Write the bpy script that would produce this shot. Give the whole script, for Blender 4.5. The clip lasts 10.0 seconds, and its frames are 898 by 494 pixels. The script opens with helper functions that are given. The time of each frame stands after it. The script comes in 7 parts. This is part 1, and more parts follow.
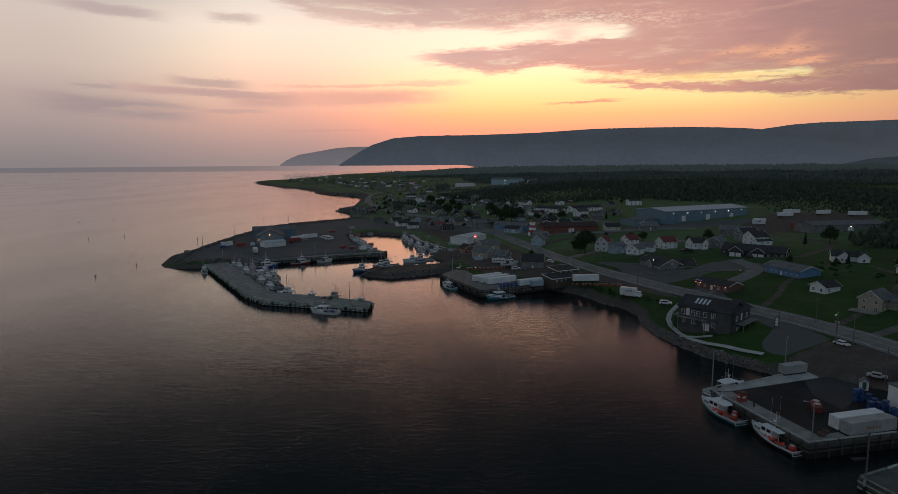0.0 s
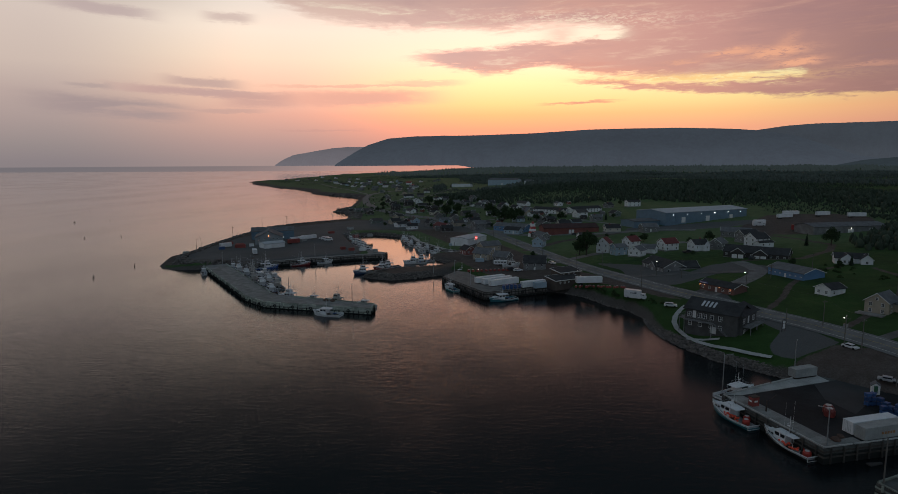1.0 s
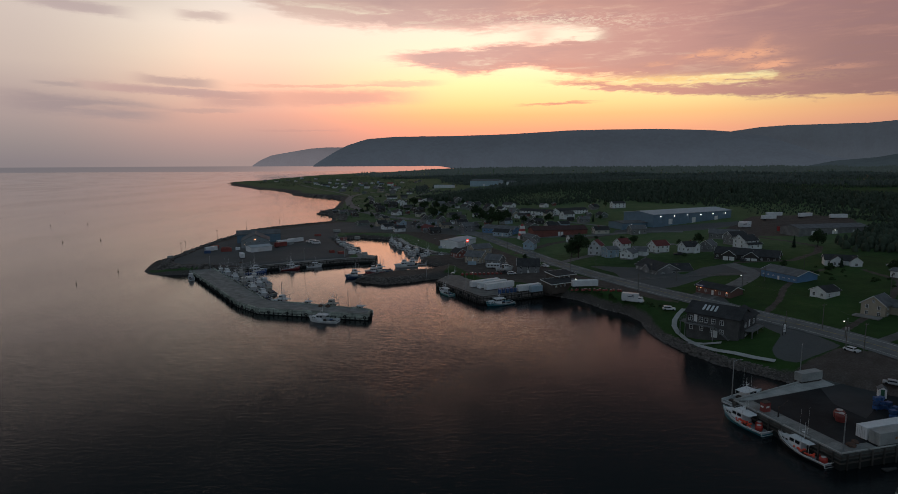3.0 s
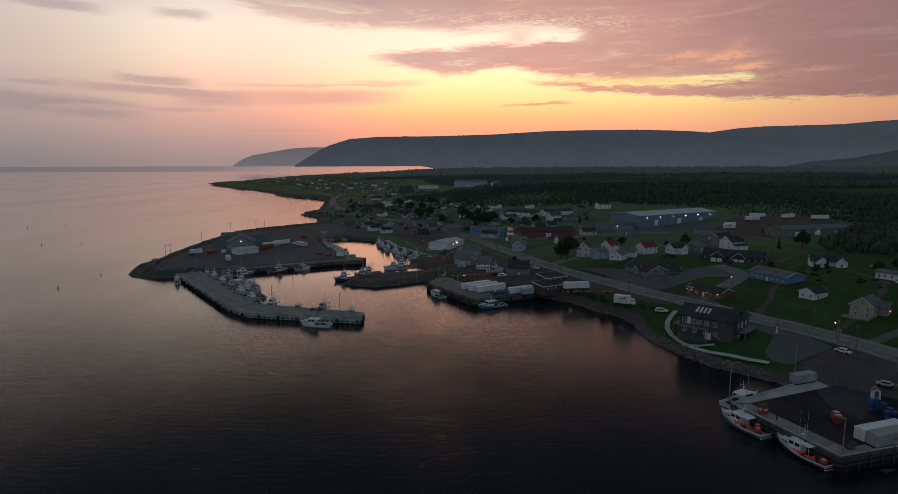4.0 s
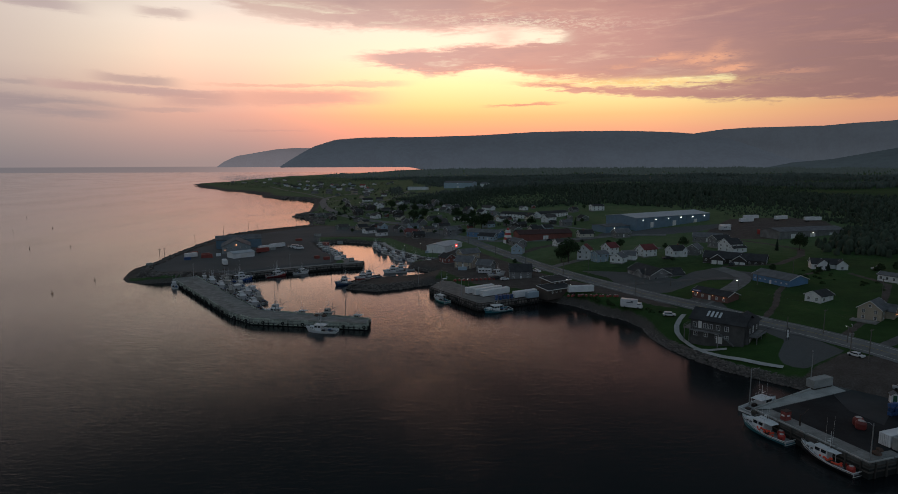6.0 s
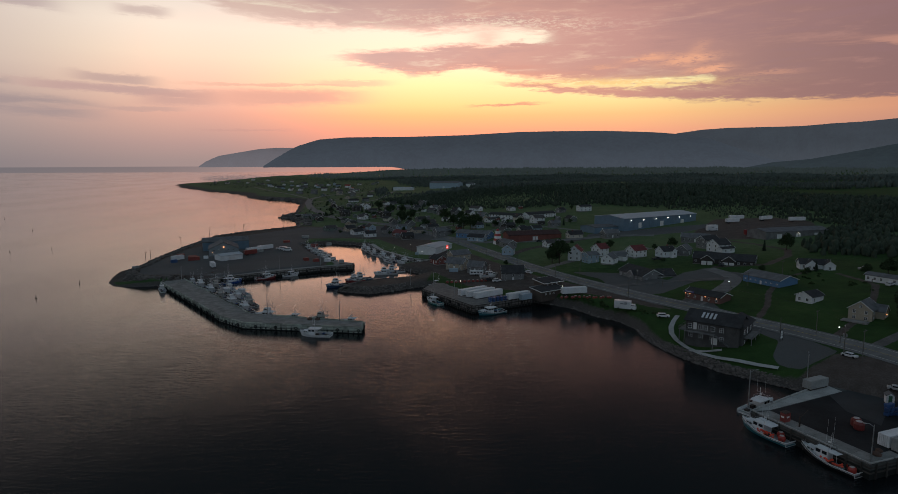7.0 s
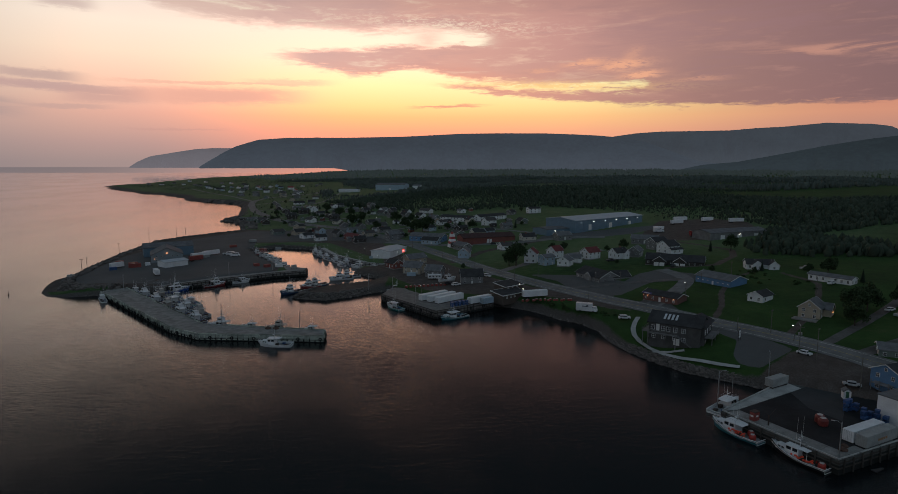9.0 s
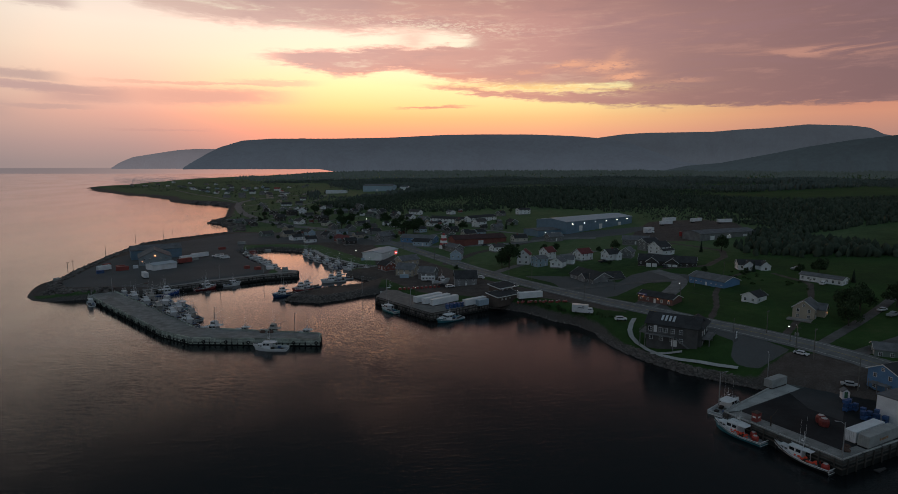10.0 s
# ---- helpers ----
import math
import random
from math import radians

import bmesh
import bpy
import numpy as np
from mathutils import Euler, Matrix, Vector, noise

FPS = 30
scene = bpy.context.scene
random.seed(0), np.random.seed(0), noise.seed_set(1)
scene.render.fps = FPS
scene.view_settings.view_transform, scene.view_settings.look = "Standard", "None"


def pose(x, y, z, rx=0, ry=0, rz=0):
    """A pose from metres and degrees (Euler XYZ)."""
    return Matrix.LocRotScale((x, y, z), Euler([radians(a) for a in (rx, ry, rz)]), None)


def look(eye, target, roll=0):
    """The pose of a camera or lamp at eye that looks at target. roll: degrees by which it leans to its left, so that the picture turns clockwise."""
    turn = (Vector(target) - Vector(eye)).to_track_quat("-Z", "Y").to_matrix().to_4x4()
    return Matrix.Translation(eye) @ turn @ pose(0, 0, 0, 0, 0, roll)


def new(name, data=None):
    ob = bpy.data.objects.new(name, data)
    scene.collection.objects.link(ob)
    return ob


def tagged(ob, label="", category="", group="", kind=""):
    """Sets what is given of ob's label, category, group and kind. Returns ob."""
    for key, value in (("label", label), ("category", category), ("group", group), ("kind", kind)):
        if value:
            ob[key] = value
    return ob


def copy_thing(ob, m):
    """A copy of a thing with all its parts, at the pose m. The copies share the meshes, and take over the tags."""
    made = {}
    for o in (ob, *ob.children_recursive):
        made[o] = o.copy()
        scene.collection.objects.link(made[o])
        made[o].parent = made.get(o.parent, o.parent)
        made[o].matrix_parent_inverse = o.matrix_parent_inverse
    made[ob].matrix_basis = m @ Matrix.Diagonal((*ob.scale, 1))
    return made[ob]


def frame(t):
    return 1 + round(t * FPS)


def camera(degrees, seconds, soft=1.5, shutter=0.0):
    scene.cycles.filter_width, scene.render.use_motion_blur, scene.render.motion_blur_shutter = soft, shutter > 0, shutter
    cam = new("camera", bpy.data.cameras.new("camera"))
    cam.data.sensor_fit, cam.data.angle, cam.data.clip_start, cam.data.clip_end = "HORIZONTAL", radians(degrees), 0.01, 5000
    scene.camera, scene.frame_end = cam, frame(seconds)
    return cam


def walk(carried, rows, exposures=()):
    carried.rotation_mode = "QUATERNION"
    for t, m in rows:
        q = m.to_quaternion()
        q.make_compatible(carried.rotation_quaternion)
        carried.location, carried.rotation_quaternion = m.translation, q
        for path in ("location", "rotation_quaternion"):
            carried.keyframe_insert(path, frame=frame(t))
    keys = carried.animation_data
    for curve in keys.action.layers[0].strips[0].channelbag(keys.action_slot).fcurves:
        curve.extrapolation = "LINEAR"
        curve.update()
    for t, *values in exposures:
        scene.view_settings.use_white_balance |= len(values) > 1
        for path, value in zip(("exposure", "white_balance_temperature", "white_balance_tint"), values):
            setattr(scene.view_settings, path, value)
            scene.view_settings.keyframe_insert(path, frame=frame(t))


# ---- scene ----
cam = camera(73.7, 10.0, 0.5)
PATH = [
    (0, (21.198, 6.917, 60.431), (21.020, 8.890, 60.152), -0.4),
    (0.5, (19.412, 7.562, 60.619), (19.242, 9.535, 60.341), -0.3),
    (1, (17.580, 8.216, 60.876), (17.418, 10.190, 60.598), -0.3),
    (1.5, (15.678, 8.764, 61.154), (15.526, 10.739, 60.877), -0.3),
    (2, (13.772, 9.250, 61.447), (13.631, 11.226, 61.170), -0.3),
    (2.5, (11.778, 9.762, 61.750), (11.658, 11.739, 61.473), -0.3),
    (4, (5.389, 11.432, 63.180), (5.357, 13.412, 62.903), -0.2),
    (4.5, (3.197, 11.975, 63.481), (3.185, 13.956, 63.204), -0.2),
    (5, (1.007, 12.427, 63.744), (1.006, 14.408, 63.468), -0.2),
    (5.5, (-1.163, 12.962, 64.036), (-1.158, 14.943, 63.761), -0.2),
    (7, (-7.529, 14.705, 65.390), (-7.459, 16.684, 65.114), -0.2),
    (7.5, (-9.640, 15.611, 65.674), (-9.525, 17.589, 65.398), -0.2),
    (8, (-11.598, 16.656, 65.897), (-11.433, 18.631, 65.622), -0.1),
    (8.5, (-13.475, 17.731, 66.094), (-13.260, 19.700, 65.821), -0.1),
    (9, (-15.376, 18.798, 66.275), (-15.117, 20.762, 66.003), -0.0),
    (9.5, (-17.281, 19.687, 66.437), (-16.992, 21.648, 66.166), 0.0),
    (10, (-19.337, 20.612, 66.548), (-19.031, 22.570, 66.279), 0.0),
]
walk(cam, [(t, look(eye, target, roll)) for t, eye, target, roll in PATH])

# ---------------------------------------------------------------- sky and light
SUN_AZ, SUN_EL = 1.0, 5.0          # degrees from +y towards +x, above the horizon


class N:
    """A value in a node tree that can be written as arithmetic."""

    def __init__(self, tree, sock):
        self.tree, self.sock = tree, sock

    def op(self, kind, *others):
        n = self.tree.nodes.new("ShaderNodeMath")
        n.operation = kind
        for i, v in enumerate((self, *others)):
            if isinstance(v, N):
                self.tree.links.new(v.sock, n.inputs[i])
            else:
                n.inputs[i].default_value = v
        return N(self.tree, n.outputs[0])

    def __add__(self, o): return self.op("ADD", o)
    def __sub__(self, o): return self.op("SUBTRACT", o)
    def __mul__(self, o): return self.op("MULTIPLY", o)
    def __truediv__(self, o): return self.op("DIVIDE", o)

    def ramp(self, lo, hi, a=0.0, b=1.0):
        """Smooth step from a at lo to b at hi."""
        n = self.tree.nodes.new("ShaderNodeMapRange")
        n.interpolation_type = "SMOOTHSTEP"
        self.tree.links.new(self.sock, n.inputs["Value"])
        for name, v in (("From Min", lo), ("From Max", hi), ("To Min", a), ("To Max", b)):
            if isinstance(v, N):
                self.tree.links.new(v.sock, n.inputs[name])
            else:
                n.inputs[name].default_value = v
        return N(self.tree, n.outputs["Result"])

    def bell(self, mid, width):
        d = (self - mid) / width
        return (d * d * -1.0).op("EXPONENT")

    def table(self, stops):
        """Piecewise linear curve through (value, result) stops."""
        lo, hi = stops[0][0], stops[-1][0]
        r = self.tree.nodes.new("ShaderNodeValToRGB").color_ramp
        node = self.tree.nodes[-1]
        top = max(abs(s[1]) for s in stops) or 1.0
        while len(r.elements) < len(stops):
            r.elements.new(0.5)
        for e, (v, s) in zip(r.elements, stops):
            e.position = (v - lo) / (hi - lo)
            c = s / top
            e.color = (c, c, c, 1)
        u = (self - lo) / (hi - lo)
        self.tree.links.new(u.sock, node.inputs[0])
        return N(self.tree, node.outputs[0]) * top


def colour_ramp(tree, value, lo, hi, stops):
    node = tree.nodes.new("ShaderNodeValToRGB")
    r = node.color_ramp
    while len(r.elements) < len(stops):
        r.elements.new(0.5)
    for e, (v, c) in zip(r.elements, stops):
        e.position = (v - lo) / (hi - lo)
        e.color = (*c, 1)
    tree.links.new(((value - lo) / (hi - lo)).sock, node.inputs[0])
    return node.outputs[0]


def mix(tree, fac, a, b, blend="MIX"):
    n = tree.nodes.new("ShaderNodeMix")
    n.data_type, n.blend_type = "RGBA", blend
    n.clamp_factor = True
    for i, v in ((0, fac), (6, a), (7, b)):
        if isinstance(v, N):
            tree.links.new(v.sock, n.inputs[i])
        elif hasattr(v, "links"):
            tree.links.new(v, n.inputs[i])
        elif isinstance(v, tuple):
            n.inputs[i].default_value = (*v, 1)
        else:
            n.inputs[i].default_value = v
    return n.outputs[2]


def noise_at(tree, vec, scale, detail=4.0, rough=0.5, stretch=(1, 1, 1), shift=(0, 0, 0), distort=0.0):
    m = tree.nodes.new("ShaderNodeMapping")
    m.inputs["Scale"].default_value, m.inputs["Location"].default_value = stretch, shift
    tree.links.new(vec, m.inputs["Vector"])
    n = tree.nodes.new("ShaderNodeTexNoise")
    for k, v in (("Scale", scale), ("Detail", detail), ("Roughness", rough), ("Distortion", distort)):
        n.inputs[k].default_value = v
    tree.links.new(m.outputs[0], n.inputs["Vector"])
    return N(tree, n.outputs["Fac"])


def s2l(r, g, b):
    """Screen colour 0..255 to linear."""
    return tuple(((c / 255 + 0.055) / 1.055) ** 2.4 if c > 10 else c / 255 / 12.92 for c in (r, g, b))


def build_sky():
    w = bpy.data.worlds.new("dusk_sky")
    w.use_nodes = True
    scene.world = w
    t = w.node_tree
    t.nodes.clear()
    co = t.nodes.new("ShaderNodeTexCoord").outputs["Generated"]
    sep = t.nodes.new("ShaderNodeSeparateXYZ")
    t.links.new(co, sep.inputs[0])
    x, y, z = (N(t, sep.outputs[i]) for i in range(3))
    az = x.op("ARCTAN2", y) * 57.29578
    low = z.op("ARCSINE") * 57.29578
    el = low.op("ABSOLUTE")
    comb = t.nodes.new("ShaderNodeCombineXYZ")
    for i, v in enumerate((az, el, z * 0.0)):
        t.links.new(v.sock, comb.inputs[i])
    p = comb.outputs[0]
    dim = (80, 102, 113)                      # overhead
    # clear sky by height at four bearings: open sea, headland, the glow, the land
    sea = colour_ramp(t, el, -1, 45, [(-1, s2l(134, 126, 128)), (0.3, s2l(140, 130, 132)), (1.5, s2l(151, 139, 138)), (3.6, s2l(172, 154, 150)), (5.8, s2l(188, 168, 161)), (8, s2l(206, 187, 176)),
                                     (12, s2l(214, 197, 187)), (14.5, s2l(142, 134, 134)), (19, s2l(78, 80, 85)), (27, s2l(55, 63, 69)), (45, s2l(*dim))])
    cape = colour_ramp(t, el, -1, 45, [(-1, s2l(160, 140, 138)), (0.3, s2l(166, 144, 140)), (1.8, s2l(186, 154, 147)), (4.3, s2l(222, 176, 158)), (6.8, s2l(242, 206, 180)), (9.2, s2l(251, 228, 202)),
                                      (11.5, s2l(253, 236, 216)), (13.8, s2l(240, 226, 213)), (16.5, s2l(112, 105, 107)), (21, s2l(60, 66, 70)), (45, s2l(*dim))])
    gold = colour_ramp(t, el, -1, 45, [(-1, s2l(222, 152, 132)), (1.5, s2l(236, 162, 136)), (3.0, s2l(250, 176, 136)), (4.4, s2l(255, 202, 138)), (5.4, s2l(255, 226, 154)), (7.2, s2l(255, 250, 186)),
                                      (9.6, s2l(255, 253, 220)), (12, s2l(255, 248, 224)), (14.5, s2l(244, 230, 206)), (17, s2l(140, 126, 124)), (22, s2l(60, 66, 70)), (45, s2l(*dim))])
    hill = colour_ramp(t, el, -1, 45, [(-1, s2l(150, 118, 112)), (2.5, s2l(186, 138, 124)), (4.2, s2l(212, 148, 122)), (5.6, s2l(206, 140, 118)), (8, s2l(180, 134, 126)), (15, s2l(140, 116, 120)), (24, s2l(72, 72, 82)), (45, s2l(*dim))])
    c = mix(t, az.ramp(-39, -21), sea, cape)
    c = mix(t, az.ramp(-21, 1), c, gold)
    c = mix(t, az.ramp(16, 44), c, hill)
    # the glow burns redder and brighter than a picture can hold
    heat = az.bell(-2, 14) * el.bell(7.6, 4.6)
    c = mix(t, heat, c, mix(t, 1.0, c, (2.1, 1.03, 0.95), "MULTIPLY"))
    # noise of several sizes, drawn out along the horizon
    n1 = noise_at(t, p, 0.16, 6, 0.6, (0.4, 1.5, 1), (3, 5, 0), 0.5)
    n2 = noise_at(t, p, 0.55, 6, 0.6, (0.24, 1.9, 1), (1, 8, 0), 0.5)
    n3 = noise_at(t, p, 1.9, 5, 0.62, (0.32, 1.6, 1), (0, 2, 0), 0.6)
    n4 = noise_at(t, p, 5.0, 4, 0.6, (0.4, 1.3, 1), (4, 1, 0), 0.5)
    wob = (n1 - 0.5) * 1.4 + (n2 - 0.5) * 3.0 + (n3 - 0.5) * 1.7 + (n4 - 0.5) * 0.5
    # the high deck of cloud, the bar below it and the thin low bar over the hills
    e = el + wob * 0.62
    up_edge = az.table([(-60, 18), (-22, 14.6), (-17, 12.8), (-12, 12.15), (-9, 11.95), (-4, 12.1), (0, 11.8), (5, 12.0), (10, 11.8), (13, 10.6), (16, 8.8), (60, 7.0), (120, 10)])
    mid_low = az.table([(-60, 9.6), (-8.5, 9.4), (-5.5, 8.9), (-2, 8.25), (1, 8.2), (3.5, 8.6), (6, 8.3), (9, 7.75), (14, 7.45), (25, 7.2), (28, 5.6), (60, 5.2), (120, 9)])
    mid_top = az.table([(-60, 9.5), (-9, 9.5), (-7.5, 10.0), (-4, 10.2), (-2, 10.4), (1, 10.6), (3.5, 10.9), (6, 10.6), (10, 10.9), (14, 13), (120, 20)])
    low_low = az.table([(-60, 7.1), (6, 7.05), (9, 6.9), (11, 6.6), (14, 6.2), (16, 6.0), (21, 5.5), (23, 5.2), (25.5, 5.35), (30, 5.05), (34, 4.95), (60, 4.9), (120, 9)])
    low_top = az.table([(-60, 7.0), (6, 7.1), (9, 7.45), (11, 7.35), (14, 6.95), (16, 6.75), (25, 6.7), (28, 9), (120, 20)])
    upper = (e - up_edge).ramp(-0.5, 0.6)
    bar = (e - mid_low).ramp(-0.3, 0.4) * (mid_top - e).ramp(-0.35, 0.45) * az.ramp(-11, -5)
    thin = (e - low_low).ramp(-0.2, 0.3) * (low_top - e).ramp(-0.25, 0.3) * az.ramp(5, 8)
    deck = upper.op("MAXIMUM", bar).op("MAXIMUM", thin)
    tone = colour_ramp(t, az, -40, 100, [(-40, s2l(204, 184, 178)), (-16, s2l(226, 194, 180)), (-4, s2l(216, 174, 164)), (6, s2l(220, 166, 152)), (18, s2l(198, 144, 136)), (30, s2l(158, 118, 115)), (44, s2l(132, 103, 104)), (70, s2l(106, 92, 98)), (100, s2l(92, 88, 100))])
    light = mix(t, (n2 * 0.7 + n3 * 0.3).ramp(0.5, 0.72), tone, colour_ramp(t, az, -40, 60, [(-40, s2l(236, 220, 208)), (-4, s2l(252, 232, 204)), (12, s2l(238, 194, 170)), (28, s2l(178, 132, 124)), (60, s2l(126, 102, 104))]))
    dusky = mix(t, (n1 * 0.55 + n2 * 0.45).ramp(0.52, 0.34) * 0.8, light, colour_ramp(t, az, -40, 60, [(-40, s2l(190, 172, 170)), (0, s2l(206, 164, 158)), (20, s2l(168, 124, 124)), (60, s2l(116, 97, 102))]))
    glowing = mix(t, (e - low_low).bell(0.7, 1.0) * az.bell(8, 11) * 0.65, dusky, s2l(238, 158, 134))
    high = mix(t, el.ramp(11.5, 22), glowing, colour_ramp(t, el, 20, 80, [(20, s2l(53, 58, 62)), (36, s2l(54, 66, 73)), (55, s2l(*dim)), (80, s2l(104, 114, 132))]))
    c = mix(t, deck * 0.95, c, high)
    # rifts in the bar that catch the light
    lit = (n3 * 0.5 + n4 * 0.5)
    seam = (el + (n3 - 0.5) * 0.9 + (az - 17) * 0.03).bell(7.15, 0.36) * az.bell(17.5, 7.5) * lit.ramp(0.36, 0.54)
    curds = (n3 * 0.45 + n4 * 0.55).ramp(0.46, 0.6) * (el + (az - 6) * 0.05).bell(12.55, 0.6) * az.bell(7, 8)
    pool = (e + wob * 0.2).bell(11.2, 0.42) * az.bell(9.4, 1.7)
    east = n2.ramp(0.46, 0.62) * (el + (az - 42) * 0.02).bell(8.9, 0.5) * az.bell(40, 6)
    wisp = (e + wob * 0.3).bell(11.3, 0.55) * az.bell(5.6, 1.5)
    c = mix(t, wisp * 0.7, c, s2l(240, 200, 180))
    c = mix(t, curds * 0.8, c, s2l(248, 222, 196))
    c = mix(t, pool * 0.95, c, s2l(255, 244, 214))
    c = mix(t, seam * 0.9, c, s2l(255, 208, 140))
    # ragged gaps: bearing, half length, height, half thickness, slope, strength
    for a0, la, e0, le, slope, k in ((19.8, 1.7, 9.0, 0.26, 0.06, 0.8), (23.2, 2.0, 8.75, 0.36, 0.08, 0.85), (24.0, 0.8, 9.6, 0.45, 0.4, 0.3), (24.8, 1.6, 7.9, 0.28, 0.05, 0.9), (16.2, 1.4, 8.4, 0.18, 0.02, 0.45), (29.6, 2.0, 7.3, 0.16, 0.0, 0.3)):
        d = el + (n2 - 0.5) * 0.7 + (n3 - 0.5) * 0.8 - (az - a0) * slope
        m = d.bell(e0, le) * az.bell(a0, la) * lit.ramp(0.34, 0.52)
        c = mix(t, (m * (k * 1.1)).op("MINIMUM", k * 0.85), c, s2l(248, 180, 142))
    c = mix(t, east * 0.6, c, s2l(214, 156, 134))
    # thin banks of cloud: bearing, half length, height, half thickness, slope, strength
    for a0, la, e0, le, slope, k, col in ((-26.4, 3.0, 7.0, 0.36, -0.04, 0.85, (196, 166, 158)), (-27, 6.2, 6.15, 0.36, -0.03, 0.9, (196, 162, 156)), (-21.5, 3.2, 5.6, 0.6, 0.02, 0.8, (206, 164, 154)), (-13, 6.8, 5.95, 0.66, 0.02, 0.9, (236, 176, 156)),
                                          (-33.5, 5.5, 4.7, 0.75, -0.06, 0.85, (164, 146, 146)), (-24.5, 3.0, 4.6, 0.2, 0.02, 0.5, (190, 158, 152)), (-13.5, 7.5, 6.98, 0.13, 0.01, 0.75, (238, 186, 162)), (-7, 3.6, 7.3, 0.3, 0.02, 0.7, (246, 200, 170)),
                                          (7.5, 3.2, 5.35, 0.14, 0.02, 0.85, (228, 156, 132)), (-24, 2.0, 12.4, 0.4, -0.02, 0.75, (204, 180, 172)), (-33.5, 3.6, 12.2, 0.5, -0.05, 0.8, (186, 166, 164)), (-35, 1.6, 6.3, 0.22, 0.0, 0.6, (172, 154, 152)),
                                          (-16.5, 3.6, 3.0, 0.12, 0.0, 0.3, (196, 150, 142))):
        d = el + (n2 - 0.5) * 0.8 + (n3 - 0.5) * 0.45 + (n4 - 0.5) * 0.25 - (az - a0) * slope
        q = ((d - e0) / le)
        q = q * q
        m = (q * q * -1.0).op("EXPONENT") * ((az - a0) / la).op("POWER", 4.0).op("MULTIPLY", -1.0).op("EXPONENT") * n2.ramp(0.24, 0.46, 0.25, 1.0)
        c = mix(t, m * k, c, s2l(*col))
    # behind the viewer
    back = az.op("ABSOLUTE").ramp(60, 125)
    c = mix(t, back, c, colour_ramp(t, el, -1, 60, [(-1, s2l(88, 92, 98)), (3, s2l(130, 138, 144)), (20, s2l(113, 127, 140)), (60, s2l(94, 110, 124))]))
    # open sea beyond the edge of the modelled water
    c = mix(t, low.ramp(-0.14, -0.22) * az.ramp(-12, -26, 0.12, 0.5), c, s2l(84, 88, 96))
    bg = t.nodes.new("ShaderNodeBackground")
    t.links.new(c, bg.inputs[0])
    bg.inputs[1].default_value = 1.0
    out = t.nodes.new("ShaderNodeOutputWorld")
    t.links.new(bg.outputs[0], out.inputs[0])


build_sky()
sun = new("sun", bpy.data.lights.new("sun", "SUN"))
sun.data.energy, sun.data.angle, sun.data.color = 0.03, radians(12), (1.0, 0.62, 0.36)
sun.matrix_world = look((0, 0, 0), (-math.sin(radians(SUN_AZ)), -math.cos(radians(SUN_AZ)), -math.tan(radians(SUN_EL))))
scene.view_settings.exposure = 0.0

# ---------------------------------------------------------------- materials
MATS = {}


def material(name, colour, rough=0.7, metal=0.0, vary=0.25, scale=1.0, bump=0.0, emit=None, spread=0.0, spec=0.5, second=None):
    """A painted or natural surface: colour with grain and blotches of two sizes, and fine relief. spread: variation from piece to piece."""
    if name in MATS:
        return MATS[name]
    m = bpy.data.materials.new(name)
    m.use_nodes = True
    t = m.node_tree
    b = t.nodes["Principled BSDF"]
    co = t.nodes.new("ShaderNodeTexCoord").outputs["Object"]
    big = noise_at(t, co, 0.35 * scale, 4, 0.6)
    fine = noise_at(t, co, 4.0 * scale, 5, 0.65)
    v = (big * 0.6 + fine * 0.4)
    dark = second or tuple(c * (1 - vary) for c in colour)
    light = tuple(min(1, c * (1 + vary)) for c in colour)
    c = mix(t, v.ramp(0.34, 0.66), dark, light)
    if spread:
        r = N(t, t.nodes.new("ShaderNodeObjectInfo").outputs["Random"])
        hs = t.nodes.new("ShaderNodeHueSaturation")
        t.links.new(c, hs.inputs["Color"])
        t.links.new((r * (2 * spread) + (1 - spread)).sock, hs.inputs["Value"])
        c = hs.outputs[0]
    t.links.new(c, b.inputs["Base Color"])
    t.links.new((fine * 0.2 + (rough - 0.1)).sock, b.inputs["Roughness"])
    b.inputs["Metallic"].default_value = metal
    b.inputs["Specular IOR Level"].default_value = spec
    if bump:
        n = t.nodes.new("ShaderNodeBump")
        n.inputs["Strength"].default_value = 0.6
        n.inputs["Distance"].default_value = bump
        t.links.new(fine.sock, n.inputs["Height"])
        t.links.new(n.outputs[0], b.inputs["Normal"])
    if emit:
        b.inputs["Emission Color"].default_value = (*emit[0], 1)
        b.inputs["Emission Strength"].default_value = emit[1]
    MATS[name] = m
    return m


